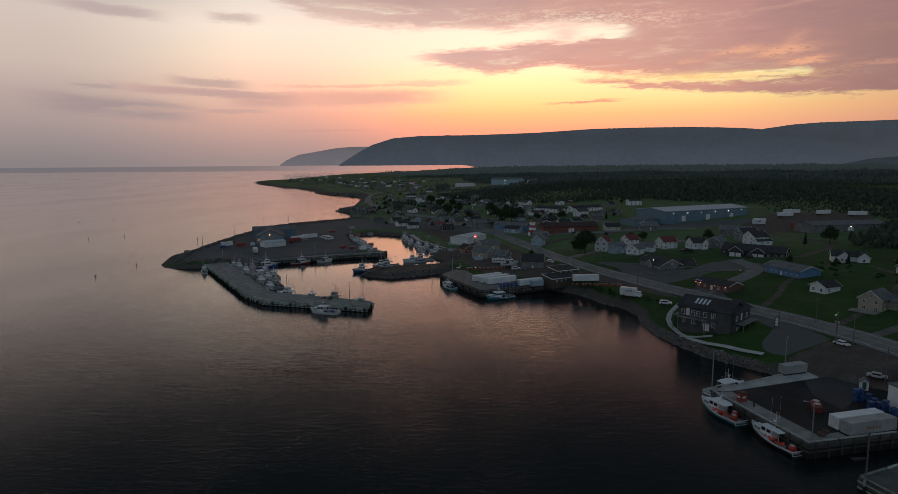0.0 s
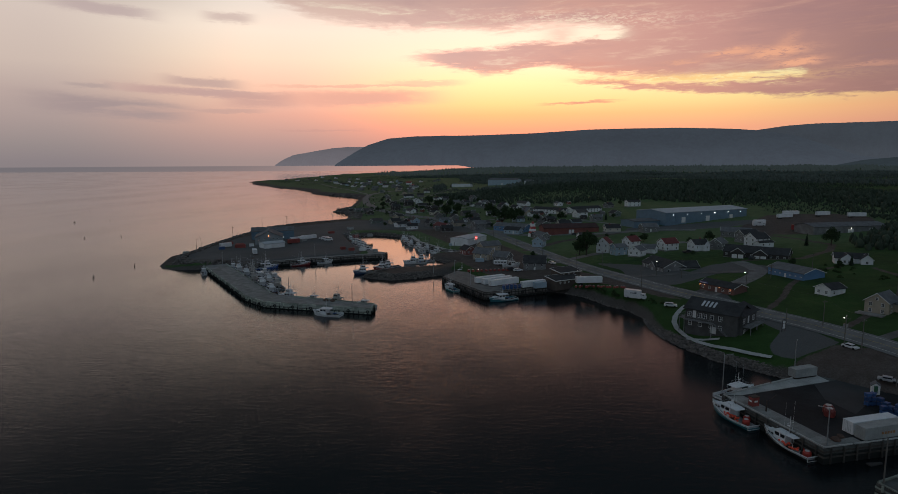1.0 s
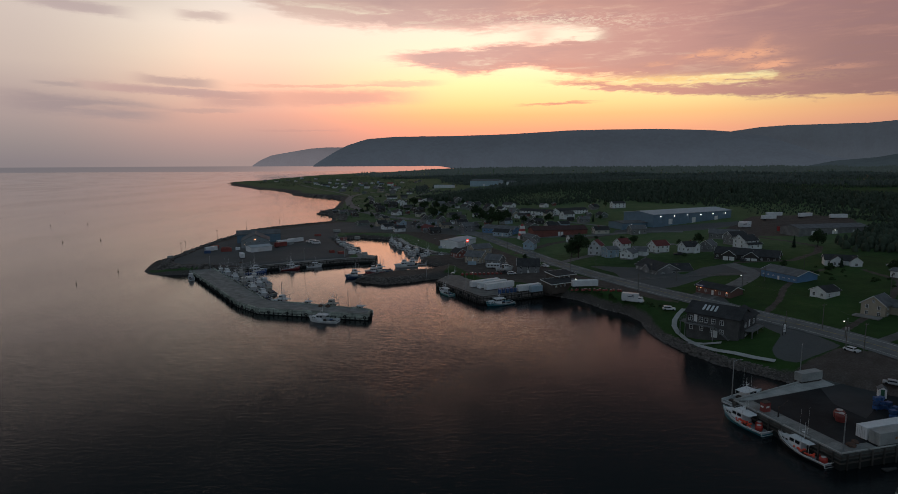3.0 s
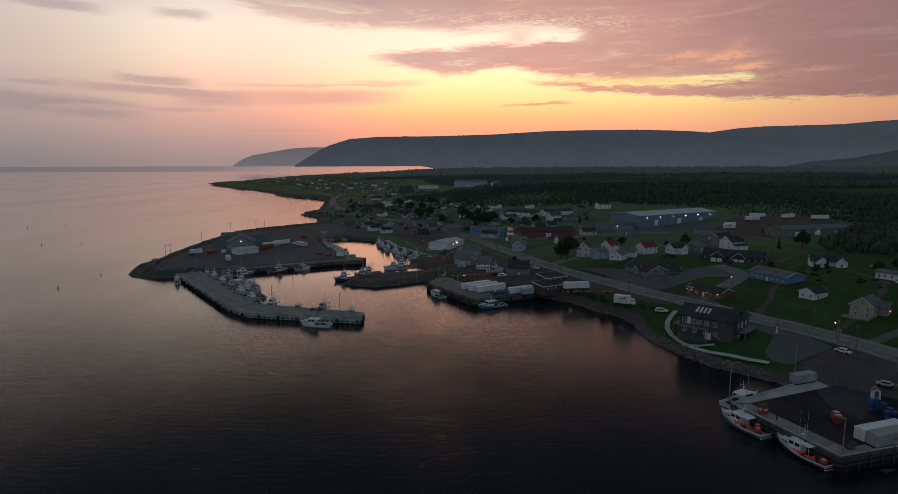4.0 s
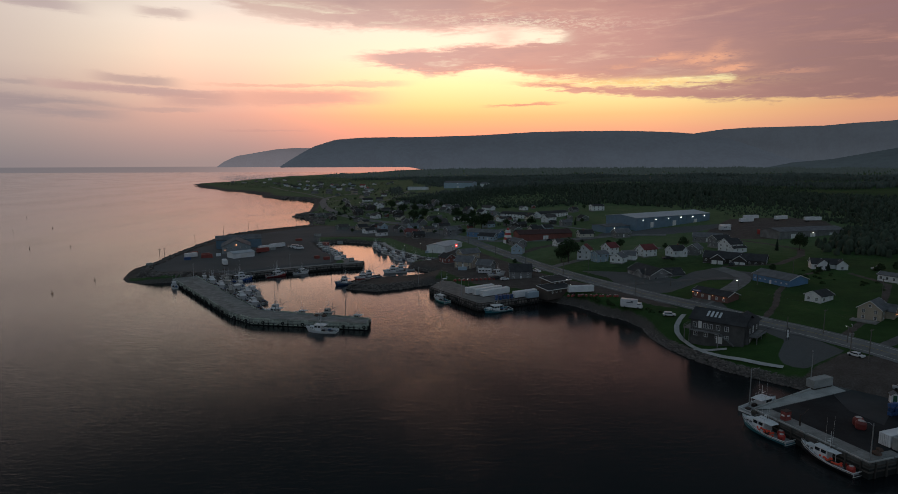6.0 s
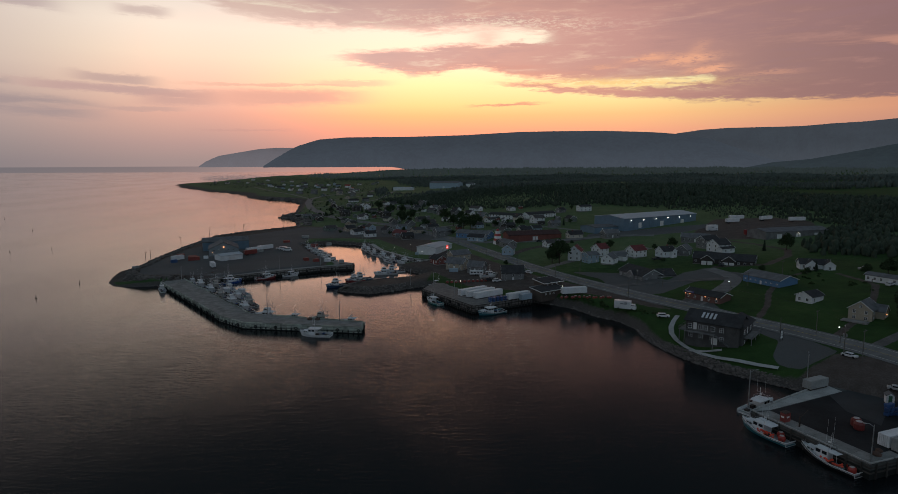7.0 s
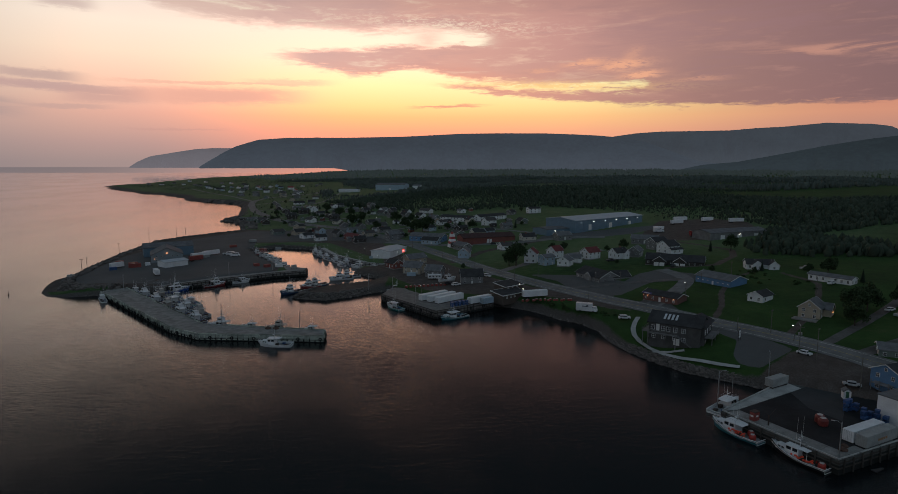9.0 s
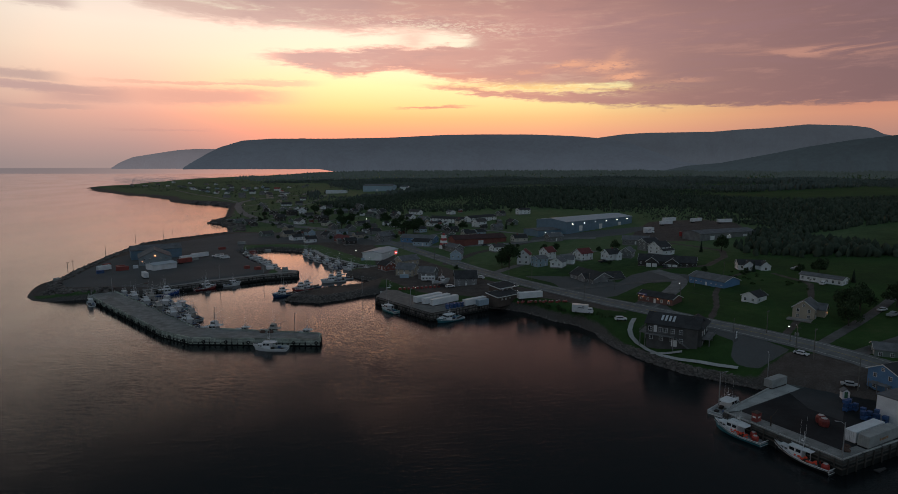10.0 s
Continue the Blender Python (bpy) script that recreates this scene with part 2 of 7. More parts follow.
def water_material():
    m = bpy.data.materials.new("sea_water")
    m.use_nodes = True
    t = m.node_tree
    b = t.nodes["Principled BSDF"]
    co = t.nodes.new("ShaderNodeNewGeometry").outputs["Position"]
    b.inputs["Base Color"].default_value = (0.007, 0.010, 0.012, 1)
    b.inputs["IOR"].default_value = 1.333
    slick = noise_at(t, co, 0.012, 4, 0.55, (1, 0.35, 1))
    t.links.new(slick.ramp(0.4, 0.62, 0.05, 0.11).sock, b.inputs["Roughness"])
    swell = noise_at(t, co, 0.14, 4, 0.6, (0.5, 1.5, 1), (0, 0, 0), 0.4)
    chop = noise_at(t, co, 1.0, 4, 0.65, (0.5, 1.4, 1), (5, 1, 0), 0.3)
    breeze = noise_at(t, co, 0.02, 3, 0.5, (1, 0.5, 1), (8, 3, 0)).ramp(0.36, 0.62, 0.6, 1.15)
    sep = t.nodes.new("ShaderNodeSeparateXYZ")
    t.links.new(co, sep.inputs[0])
    lee = (N(t, sep.outputs[0]).bell(-65, 66) * N(t, sep.outputs[1]).bell(405, 105) * 1.25).op("MINIMUM", 1.0)       # the basin lies sheltered
    ripple = noise_at(t, co, 0.36, 3, 0.55, (0.35, 1.9, 1), (2, 9, 0), 0.3)
    fine = noise_at(t, co, 2.6, 3, 0.6, (0.45, 1.3, 1), (3, 6, 0), 0.3)
    h = fine * (lee * -0.05 + 0.07) + swell * 0.04 + ripple * (lee * -0.10 + 0.15) + chop * breeze * (lee * -0.20 + 0.25)
    n = t.nodes.new("ShaderNodeBump")
    n.inputs["Strength"].default_value = 0.55
    n.inputs["Distance"].default_value = 0.4
    t.links.new(h.sock, n.inputs["Height"])
    t.links.new(n.outputs[0], b.inputs["Normal"])
    return m


def ground_material():
    """Grass, with gravel and bare earth where the attributes say so."""
    m = bpy.data.materials.new("ground_cover")
    m.use_nodes = True
    t = m.node_tree
    b = t.nodes["Principled BSDF"]
    co = t.nodes.new("ShaderNodeNewGeometry").outputs["Position"]

    def attr(name):
        n = t.nodes.new("ShaderNodeAttribute")
        n.attribute_name = name
        return N(t, n.outputs["Fac"])
    big = noise_at(t, co, 0.035, 5, 0.6)
    mid = noise_at(t, co, 0.25, 5, 0.65, shift=(9, 4, 0))
    fine = noise_at(t, co, 2.2, 4, 0.65, shift=(2, 7, 0))
    v = big * 0.5 + mid * 0.3 + fine * 0.2
    grass = colour_ramp(t, v, 0.3, 0.7, [(0.3, (0.017, 0.031, 0.014)), (0.44, (0.029, 0.063, 0.018)), (0.56, (0.042, 0.090, 0.023)), (0.7, (0.088, 0.104, 0.044))])
    gravel = colour_ramp(t, mid * 0.5 + fine * 0.5, 0.3, 0.7, [(0.3, (0.060, 0.047, 0.041)), (0.5, (0.104, 0.084, 0.074)), (0.7, (0.165, 0.142, 0.128))])
    tar = colour_ramp(t, big * 0.5 + fine * 0.5, 0.3, 0.7, [(0.3, (0.088, 0.088, 0.087)), (0.7, (0.155, 0.154, 0.152))])
    shore = colour_ramp(t, fine, 0.3, 0.7, [(0.3, (0.05, 0.045, 0.04)), (0.7, (0.14, 0.125, 0.115))])
    wob = (mid - 0.5) * 0.5 + (fine - 0.5) * 0.3
    # lighter grass colours with the distant haze painted in
    hazed_grass = colour_ramp(t, big * 0.4 + mid * 0.35 + fine * 0.25, 0.3, 0.7, [(0.3, (0.048, 0.082, 0.038)), (0.5, (0.092, 0.145, 0.062)), (0.7, (0.155, 0.180, 0.100))])
    grass = mix(t, (attr("far_haze") + wob * 0.6).ramp(0.2, 0.8), grass, hazed_grass)
    c = mix(t, (attr("gravel") + wob).ramp(0.4, 0.6), grass, gravel)
    c = mix(t, (attr("tar") + wob * 0.3).ramp(0.45, 0.55), c, tar)
    c = mix(t, (attr("shore") + wob).ramp(0.35, 0.65), c, shore)
    t.links.new(c, b.inputs["Base Color"])
    b.inputs["Roughness"].default_value = 0.95
    b.inputs["Specular IOR Level"].default_value = 0.15
    n = t.nodes.new("ShaderNodeBump")
    n.inputs["Strength"].default_value = 0.7
    n.inputs["Distance"].default_value = 0.25
    t.links.new((mid * 0.6 + fine * 0.4).sock, n.inputs["Height"])
    t.links.new(n.outputs[0], b.inputs["Normal"])
    return m


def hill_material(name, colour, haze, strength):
    """Wooded slopes, far off: dark woods, the pale air of distance added as glow."""
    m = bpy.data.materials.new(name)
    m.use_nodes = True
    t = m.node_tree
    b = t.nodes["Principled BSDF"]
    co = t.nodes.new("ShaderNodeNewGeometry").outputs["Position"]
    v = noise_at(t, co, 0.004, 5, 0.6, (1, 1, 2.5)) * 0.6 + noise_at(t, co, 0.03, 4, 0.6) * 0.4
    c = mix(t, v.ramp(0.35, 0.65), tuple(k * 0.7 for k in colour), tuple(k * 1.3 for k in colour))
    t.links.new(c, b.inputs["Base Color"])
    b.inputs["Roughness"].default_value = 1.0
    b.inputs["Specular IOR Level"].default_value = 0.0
    # painted haze: emission in the haze colour, stronger at the foot than the crest
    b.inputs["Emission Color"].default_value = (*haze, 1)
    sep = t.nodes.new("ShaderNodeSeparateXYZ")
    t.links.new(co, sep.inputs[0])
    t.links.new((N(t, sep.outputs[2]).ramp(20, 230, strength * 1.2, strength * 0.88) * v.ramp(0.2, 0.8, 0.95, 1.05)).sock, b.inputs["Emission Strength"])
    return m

# ---------------------------------------------------------------- helpers for meshes
def part(name, bm, mat, parent=None, label=""):
    """Links a bmesh as one mesh object, under a thing or a part."""
    me = bpy.data.meshes.new(name)
    bm.to_mesh(me)
    bm.free()
    for k in (mat if isinstance(mat, (list, tuple)) else [mat]):
        me.materials.append(k)
    ob = new(name, me)
    ob.parent = parent
    if label:
        ob["label"] = label
    return ob


def thing(name, m, label, category, group="", kind=""):
    ob = new(name)
    ob.empty_display_size = 0.5
    ob.matrix_world = m
    return tagged(ob, label, category, group, kind)


def share(name, me, parent, m):
    """Another object on the same mesh."""
    ob = new(name, me)
    ob.parent = parent
    ob.matrix_local = m
    return ob


def add_box(bm, cx, cy, z0, sx, sy, sz, bevel=0.0, turn=0.0, taper=1.0):
    """A box on z0, tapered to the top, with its edges broken."""
    made = bmesh.ops.create_cube(bm, size=1.0)
    vs = made["verts"]
    rot = Matrix.Rotation(radians(turn), 3, "Z")
    for v in vs:
        k = taper if v.co.z > 0 else 1.0
        v.co = rot @ Vector((v.co.x * sx * k, v.co.y * sy * k, 0)) + Vector((cx, cy, z0 + (v.co.z + 0.5) * sz))
    if bevel:
        es = list({e for v in vs for e in v.link_edges})
        bmesh.ops.bevel(bm, geom=es, offset=bevel, segments=1, affect="EDGES", clamp_overlap=True)
    return vs


def add_tube(bm, a, b, r0, r1=None, sides=8, caps=True):
    a, b = Vector(a), Vector(b)
    r1 = r0 if r1 is None else r1
    q = (b - a).to_track_quat("Z", "Y")
    rings = []
    for p, r in ((a, r0), (b, r1)):
        rings.append([bm.verts.new(p + q @ Vector((r * math.cos(k * math.tau / sides), r * math.sin(k * math.tau / sides), 0))) for k in range(sides)])
    for k in range(sides):
        j = (k + 1) % sides
        bm.faces.new((rings[0][k], rings[0][j], rings[1][j], rings[1][k]))
    if caps:
        bm.faces.new(rings[0][::-1])
        bm.faces.new(rings[1])


def add_prism(bm, poly, z0, z1):
    """Upright body over a plan outline (counter-clockwise)."""
    lo = [bm.verts.new((x, y, z0)) for x, y in poly]
    hi = [bm.verts.new((x, y, z1)) for x, y in poly]
    n = len(poly)
    for i in range(n):
        j = (i + 1) % n
        bm.faces.new((lo[i], lo[j], hi[j], hi[i]))
    bm.faces.new(hi)
    bm.faces.new(lo[::-1])


def add_quad(bm, *pts):
    return bm.faces.new([bm.verts.new(p) for p in pts])


# ---------------------------------------------------------------- the lie of the land
UNIT = 1.2      # metres to one unit of the plan on which places are given; sizes of things are in metres
COAST_TOWN = [(300, 96), (130, 108), (92, 117), (72, 111), (64, 129.6), (85, 145.5), (78.6, 152.3), (70.8, 160.4), (65.7, 170.6), (62.9, 180), (61.5, 190),
              (62.5, 201), (60, 212), (54, 219), (48, 232), (41, 239), (33, 243), (16, 240), (1, 262), (-5, 277)]
COAST_BASIN = [(-20, 267), (-32, 261), (-45, 267), (-44, 274), (-40, 280), (-32, 287.5), (-22, 291.5), (-10, 296), (-6, 301.5), (-14, 311), (-21, 322), (-20, 329), (-11, 330.5), (-5, 335),
               (-15.5, 342), (-25, 357.5), (-35, 375), (-45, 408), (-57, 416), (-73, 424), (-82, 418), (-88, 405), (-74, 367), (-56, 334), (-52, 322), (-62, 317), (-82, 307), (-99, 293), (-105, 286)]
COAST_WEST = [(-118, 288), (-127, 283), (-140, 280.5), (-149, 283.5), (-155, 291), (-160, 306), (-158, 322), (-160, 345), (-161, 368), (-163, 396), (-163, 450), (-150, 475), (-117, 517),
              (-126, 569), (-142, 612), (-157, 626), (-150, 670), (-180, 851), (-207, 905), (-259, 953), (-300, 1006), (-325, 1082), (-406, 1200),
              (-461, 1256), (-622, 1532), (-680, 1650), (-600, 2300), (-330, 2700), (-200, 3400), (500, 4500), (5200, 4500), (5200, 90)]
COAST = np.array(COAST_TOWN + COAST_BASIN + COAST_WEST, float)


def shore_distance(px, py):
    """Distance to the coast, positive on land."""
    a, b = COAST, np.roll(COAST, -1, axis=0)
    best = np.full(px.shape, 1e9)
    inside = np.zeros(px.shape, bool)
    for (ax, ay), (bx, by) in zip(a, b):
        dx, dy = bx - ax, by - ay
        t = np.clip(((px - ax) * dx + (py - ay) * dy) / (dx * dx + dy * dy), 0, 1)
        best = np.minimum(best, (px - ax - t * dx) ** 2 + (py - ay - t * dy) ** 2)
        hit = ((ay > py) != (by > py)) & (px < (bx - ax) * (py - ay) / (by - ay + 1e-12) + ax)
        inside ^= hit
    d = np.sqrt(best)
    return np.where(inside, d, -d)


def inland(px, py):
    """Height of the land away from the shore: it climbs gently from the harbour."""
    yy = np.clip(py, 100, 700)
    x0 = np.where(py > 700, -171 - (py - 700) * 0.42, 85 - 0.45 * (yy - 130))
    s = np.maximum(0, px - x0)
    k = 0.115 - 0.05 * np.clip((py - 200) / 100, 0, 1) - 0.035 * np.clip((py - 600) / 200, 0, 1)
    h = 3.0 + 25 * (1 - np.exp(-k * s / 25))
    ridge = 14 * np.exp(-(((px - 210) / 190) ** 2 + ((py - 830) / 170) ** 2)) + 10 * np.exp(-(((px - 620) / 260) ** 2 + ((py - 900) / 260) ** 2))
    bank = 1.9 * np.exp(-(((px - 69) / 8) ** 2 + ((py - 170) / 24) ** 2)) + 1.3 * np.exp(-(((px - 80) / 7) ** 2 + ((py - 155) / 6) ** 2))      # the shore below the inn lies lower
    hollow = 1.8 * np.exp(-(((px - 105.5) / 5.5) ** 2 + ((py - 133) / 5.5) ** 2))      # the wharf houses stand lower than the road
    return h + ridge - bank - hollow


def ground_z(x, y):
    return float(inland(np.array([x], float), np.array([y], float))[0])


def zone(px, py, poly, soft=2.0):
    """1 inside a plan outline, fading to 0 over a soft edge."""
    poly = np.array(poly, float)
    best = np.full(px.shape, 1e9)
    inside = np.zeros(px.shape, bool)
    for (ax, ay), (bx, by) in zip(poly, np.roll(poly, -1, axis=0)):
        dx, dy = bx - ax, by - ay
        t = np.clip(((px - ax) * dx + (py - ay) * dy) / (dx * dx + dy * dy), 0, 1)
        best = np.minimum(best, (px - ax - t * dx) ** 2 + (py - ay - t * dy) ** 2)
        inside ^= ((ay > py) != (by > py)) & (px < (bx - ax) * (py - ay) / (by - ay + 1e-12) + ax)
    d = np.where(inside, np.sqrt(best), -np.sqrt(best))
    return np.clip(0.5 + d / (2 * soft), 0, 1)


def band(px, py, line, half, soft=1.0):
    """1 along a line of given half width."""
    best = np.full(px.shape, 1e9)
    for (ax, ay), (bx, by) in zip(line[:-1], line[1:]):
        dx, dy = bx - ax, by - ay
        t = np.clip(((px - ax) * dx + (py - ay) * dy) / (dx * dx + dy * dy), 0, 1)
        best = np.minimum(best, (px - ax - t * dx) ** 2 + (py - ay - t * dy) ** 2)
    return np.clip(0.5 + (half - np.sqrt(best)) / (2 * soft), 0, 1)


ROAD = [(126, 92), (119.5, 114), (113.8, 134), (110.7, 147), (105.8, 160.5), (99.2, 174.5), (91.8, 186), (82, 206.5), (73, 223), (64.6, 241), (55.6, 261), (47.6, 282), (39.5, 306), (25, 350), (8, 401), (-14, 452),
        (-40, 499), (-73, 540), (-104, 597), (-138, 694), (-160, 790), (-172, 870), (-165, 930), (-140, 970), (-100, 1010), (-90, 1150)]
GRAVEL = [  # yards and lots
    [(86, 150.5), (99, 157.5), (104, 153), (108, 148), (116, 120), (125, 95), (72, 104), (62, 131)],
    [(70, 212), (76, 206), (72, 222), (52, 256), (40, 279), (27, 315), (14, 352), (-6, 352), (-6, 300), (10, 262), (36, 247), (47, 244), (57, 234), (64, 222)],
    [(-160, 297), (-152, 290), (-104, 288), (-60, 318), (-58, 336), (-86, 400), (-90, 430), (-60, 430), (-40, 420), (-10, 350), (6, 350), (-14, 440), (-44, 490), (-112, 515), (-148, 470), (-158, 440), (-160, 360)],
    [(150, 360), (160, 338), (178, 334), (225, 352), (246, 398), (236, 424), (196, 426), (170, 392)],
    [(-46, 268), (-32, 259), (-8, 266), (-4, 300), (0, 333), (-9, 328), (-25, 318), (-14, 304), (-38, 282)],
]
TAR = [
    [(84, 161), (83.1, 157.2), (85.6, 151.6), (99.8, 158.3), (97, 172), (91, 184), (88, 182), (90.5, 169.5)],
    [(58, 277), (66, 258), (66, 243), (70, 229), (80, 226), (99, 240), (117, 236), (124, 244), (112, 262), (101, 257), (90, 246), (84, 262)],
    [(78.5, 208.4), (80.3, 201.5), (89.3, 199.2), (90.9, 209.8), (83.9, 217.5)],
    [(90, 372), (120, 366), (150, 372), (185, 396), (180, 404), (150, 398), (112, 388), (95, 385)],
    [(-150, 300), (-104, 290), (-62, 318), (-60, 336), (-70, 372), (-86, 400), (-90, 432), (-60, 437), (-30, 426), (-10, 404), (6, 394), (-14, 448), (-44, 494), (-108, 506), (-140, 450), (-153, 380)],
]


def axis(lo, dense0, dense1, hi, step, grow):
    a = list(np.arange(dense0, dense1 + 0.01, step))
    s, v = step, a[-1]
    while v < hi:
        s *= grow
        v += s
        a.append(min(v, hi))
    s, v, low = step, a[0], []
    while v > lo:
        s *= grow
        v -= s
        low.append(max(v, lo))
    return np.array(low[::-1] + a)


def build_ground():
    xs = axis(-1500, -170, 185, 5200, 1.9, 1.055)
    ys = axis(90, 96, 470, 4500, 1.9, 1.04)
    gx, gy = np.meshgrid(xs, ys)
    d = shore_distance(gx, gy)
    rise = np.clip(d / 4.0, -1.5, 1)
    rise = np.where(rise > 0, rise * (2 - rise), rise)
    rnd = np.random.default_rng(3)
    h = np.where(d > 0, inland(gx, gy) * rise, rise * 2.5)
    h = h + np.where((d > 6) & (gy > 120), rnd.normal(0, 0.05, h.shape), 0)
    # the low west point is only a spit of shingle
    spit = np.exp(-(((gx + 152) / 12) ** 2 + ((gy - 286) / 14) ** 2))
    h = np.where(d > 0, h * (1 - 0.75 * np.clip(spit * 1.3, 0, 1)), h)
    # so is the mole of the inner basin
    mole = zone(gx, gy, [(-50, 262), (-30, 255), (-16, 264), (-10, 300), (-30, 300)], 3)
    h = np.where(d > 0, h * (1 - 0.45 * mole), h)
    gravel = np.zeros(h.shape)
    for poly in GRAVEL:
        gravel = np.maximum(gravel, zone(gx, gy, poly, 2.5))
    for line, half in TRACKS:
        gravel = np.maximum(gravel, band(gx, gy, line, half, 0.8))
    tar = np.zeros(h.shape)
    for poly in TAR:
        tar = np.maximum(tar, zone(gx, gy, poly, 1.5))
    # the wharf yard is cut level below its paving
    cut = zone(gx, gy, [(60, 131), (69, 105), (88, 111), (103, 115), (102.5, 127.5), (90.5, 139.6), (86.5, 144)], 1.2)
    h = h * (1 - cut) + np.minimum(h, 2.1) * cut
    shore = np.clip(1.05 - d / (3.4 + np.clip((gy - 480) / 24, 0, 26)), 0, 1)
    far_haze = np.clip((gy - 240) / 110, 0, 1) * np.clip((420 - gx) / 200, 0, 1)      # haze of distance painted into the grass, growing up the coast
    nx, ny = len(xs), len(ys)
    co = np.stack([gx.ravel(), gy.ravel(), h.ravel()], 1)
    idx = np.arange(nx * ny).reshape(ny, nx)
    quads = np.stack([idx[:-1, :-1], idx[:-1, 1:], idx[1:, 1:], idx[1:, :-1]], -1).reshape(-1, 4)
    keep = (h.ravel()[quads].max(1) > -3.6)
    me = bpy.data.meshes.new("ground")
    me.from_pydata(co.tolist(), [], quads[keep].tolist())
    for name, a in (("gravel", gravel), ("tar", tar), ("shore", shore), ("far_haze", far_haze)):
        at = me.attributes.new(name, "FLOAT", "POINT")
        at.data.foreach_set("value", a.ravel().astype(np.float32))
    me.polygons.foreach_set("use_smooth", np.ones(len(me.polygons), bool))
    me.materials.append(ground_material())
    return tagged(new("ground", me), "grassy coastal land with gravel yards and shingle shore", "ground", kind="structure")


TRACKS = [  # dirt and gravel lanes
    ([(93, 186), (104, 199), (113, 214), (128, 232), (150, 245)], 0.95),
    ([(103, 166), (118, 178), (132, 190), (150, 212), (152, 235)], 1.0),
    ([(150, 352), (166, 320), (172, 300), (160, 280), (140, 262), (118, 264)], 1.6),
    ([(30, 321), (50, 345), (80, 362), (110, 382)], 2.6),
]
build_ground()

bm = bmesh.new()
add_quad(bm, (-5200, -1500, 0), (5200, -1500, 0), (5200, 5300, 0), (-5200, 5300, 0))
tagged(part("water", bm, water_material()), "dark rippled sea reflecting the sunset sky", "sea", kind="structure")


def build_hills(name, dist, depth, profile, mat, seed, rough):
    """A range of hills by bearing (degrees) and crest height (degrees over the horizon)."""
    az = np.arange(profile[0][0], profile[-1][0] + 0.01, 0.12)
    crest = np.interp(az, [p[0] for p in profile], [p[1] for p in profile])
    noise.seed_set(seed)
    rings = 12
    co = []
    for j in range(rings + 1):
        f = j / rings
        for a, c in zip(az, crest):
            r = dist + depth * f
            gully = noise.fractal(Vector((a * 0.9, f * 0.8, seed)), 1.0, 2.1, 5)
            fine = noise.noise(Vector((a * 5, f * 3, seed + 7)))
            top = 52.5 + (dist + depth) * math.tan(radians(c))
            foot = 37.5 if a < -3.5 else max(-6, 37.5 - (a + 3.5) * 9)     # over the sea the feet lie beyond the horizon
            h = min(top, foot + max(0, top - foot) * (f ** 0.8 if f < 1 else 1) * (1 + rough * gully * (1 - f) * f * 4)) + fine * 1.6 * f
            r += 180 * gully * (1 - f)
            co.append((r * math.sin(radians(a)), r * math.cos(radians(a)), h))
    n = len(az)
    faces = [(j * n + i, j * n + i + 1, (j + 1) * n + i + 1, (j + 1) * n + i) for j in range(rings) for i in range(n - 1)]
    me = bpy.data.meshes.new(name)
    me.from_pydata(co, [], faces)
    me.polygons.foreach_set("use_smooth", np.ones(len(me.polygons), bool))
    me.materials.append(mat)
    return tagged(new(name, me), "hazy blue-grey wooded hills along the far coast", "hills", kind="structure")


# each range emits its own haze colour
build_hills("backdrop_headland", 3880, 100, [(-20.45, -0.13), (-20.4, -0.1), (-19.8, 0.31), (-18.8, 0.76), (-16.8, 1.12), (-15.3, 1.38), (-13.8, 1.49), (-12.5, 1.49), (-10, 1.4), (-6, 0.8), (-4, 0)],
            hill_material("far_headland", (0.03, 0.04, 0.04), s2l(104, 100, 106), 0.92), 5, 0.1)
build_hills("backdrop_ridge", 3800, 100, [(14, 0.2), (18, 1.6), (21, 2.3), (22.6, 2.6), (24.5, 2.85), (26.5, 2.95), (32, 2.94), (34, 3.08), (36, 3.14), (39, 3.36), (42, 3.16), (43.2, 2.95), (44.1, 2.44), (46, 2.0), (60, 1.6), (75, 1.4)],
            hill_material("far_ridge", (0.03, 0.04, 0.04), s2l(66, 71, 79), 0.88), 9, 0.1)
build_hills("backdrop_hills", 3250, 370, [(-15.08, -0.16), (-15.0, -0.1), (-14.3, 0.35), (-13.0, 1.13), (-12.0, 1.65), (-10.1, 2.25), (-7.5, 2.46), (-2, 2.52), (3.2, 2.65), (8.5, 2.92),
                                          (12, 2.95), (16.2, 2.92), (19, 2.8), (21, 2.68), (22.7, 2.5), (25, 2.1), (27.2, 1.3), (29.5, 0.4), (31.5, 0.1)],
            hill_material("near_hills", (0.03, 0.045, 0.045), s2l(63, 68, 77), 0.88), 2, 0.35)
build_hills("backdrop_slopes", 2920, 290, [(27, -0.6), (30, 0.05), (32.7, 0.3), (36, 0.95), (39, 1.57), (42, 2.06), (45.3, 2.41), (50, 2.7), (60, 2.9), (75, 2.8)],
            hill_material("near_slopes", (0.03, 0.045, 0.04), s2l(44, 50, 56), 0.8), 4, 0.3)

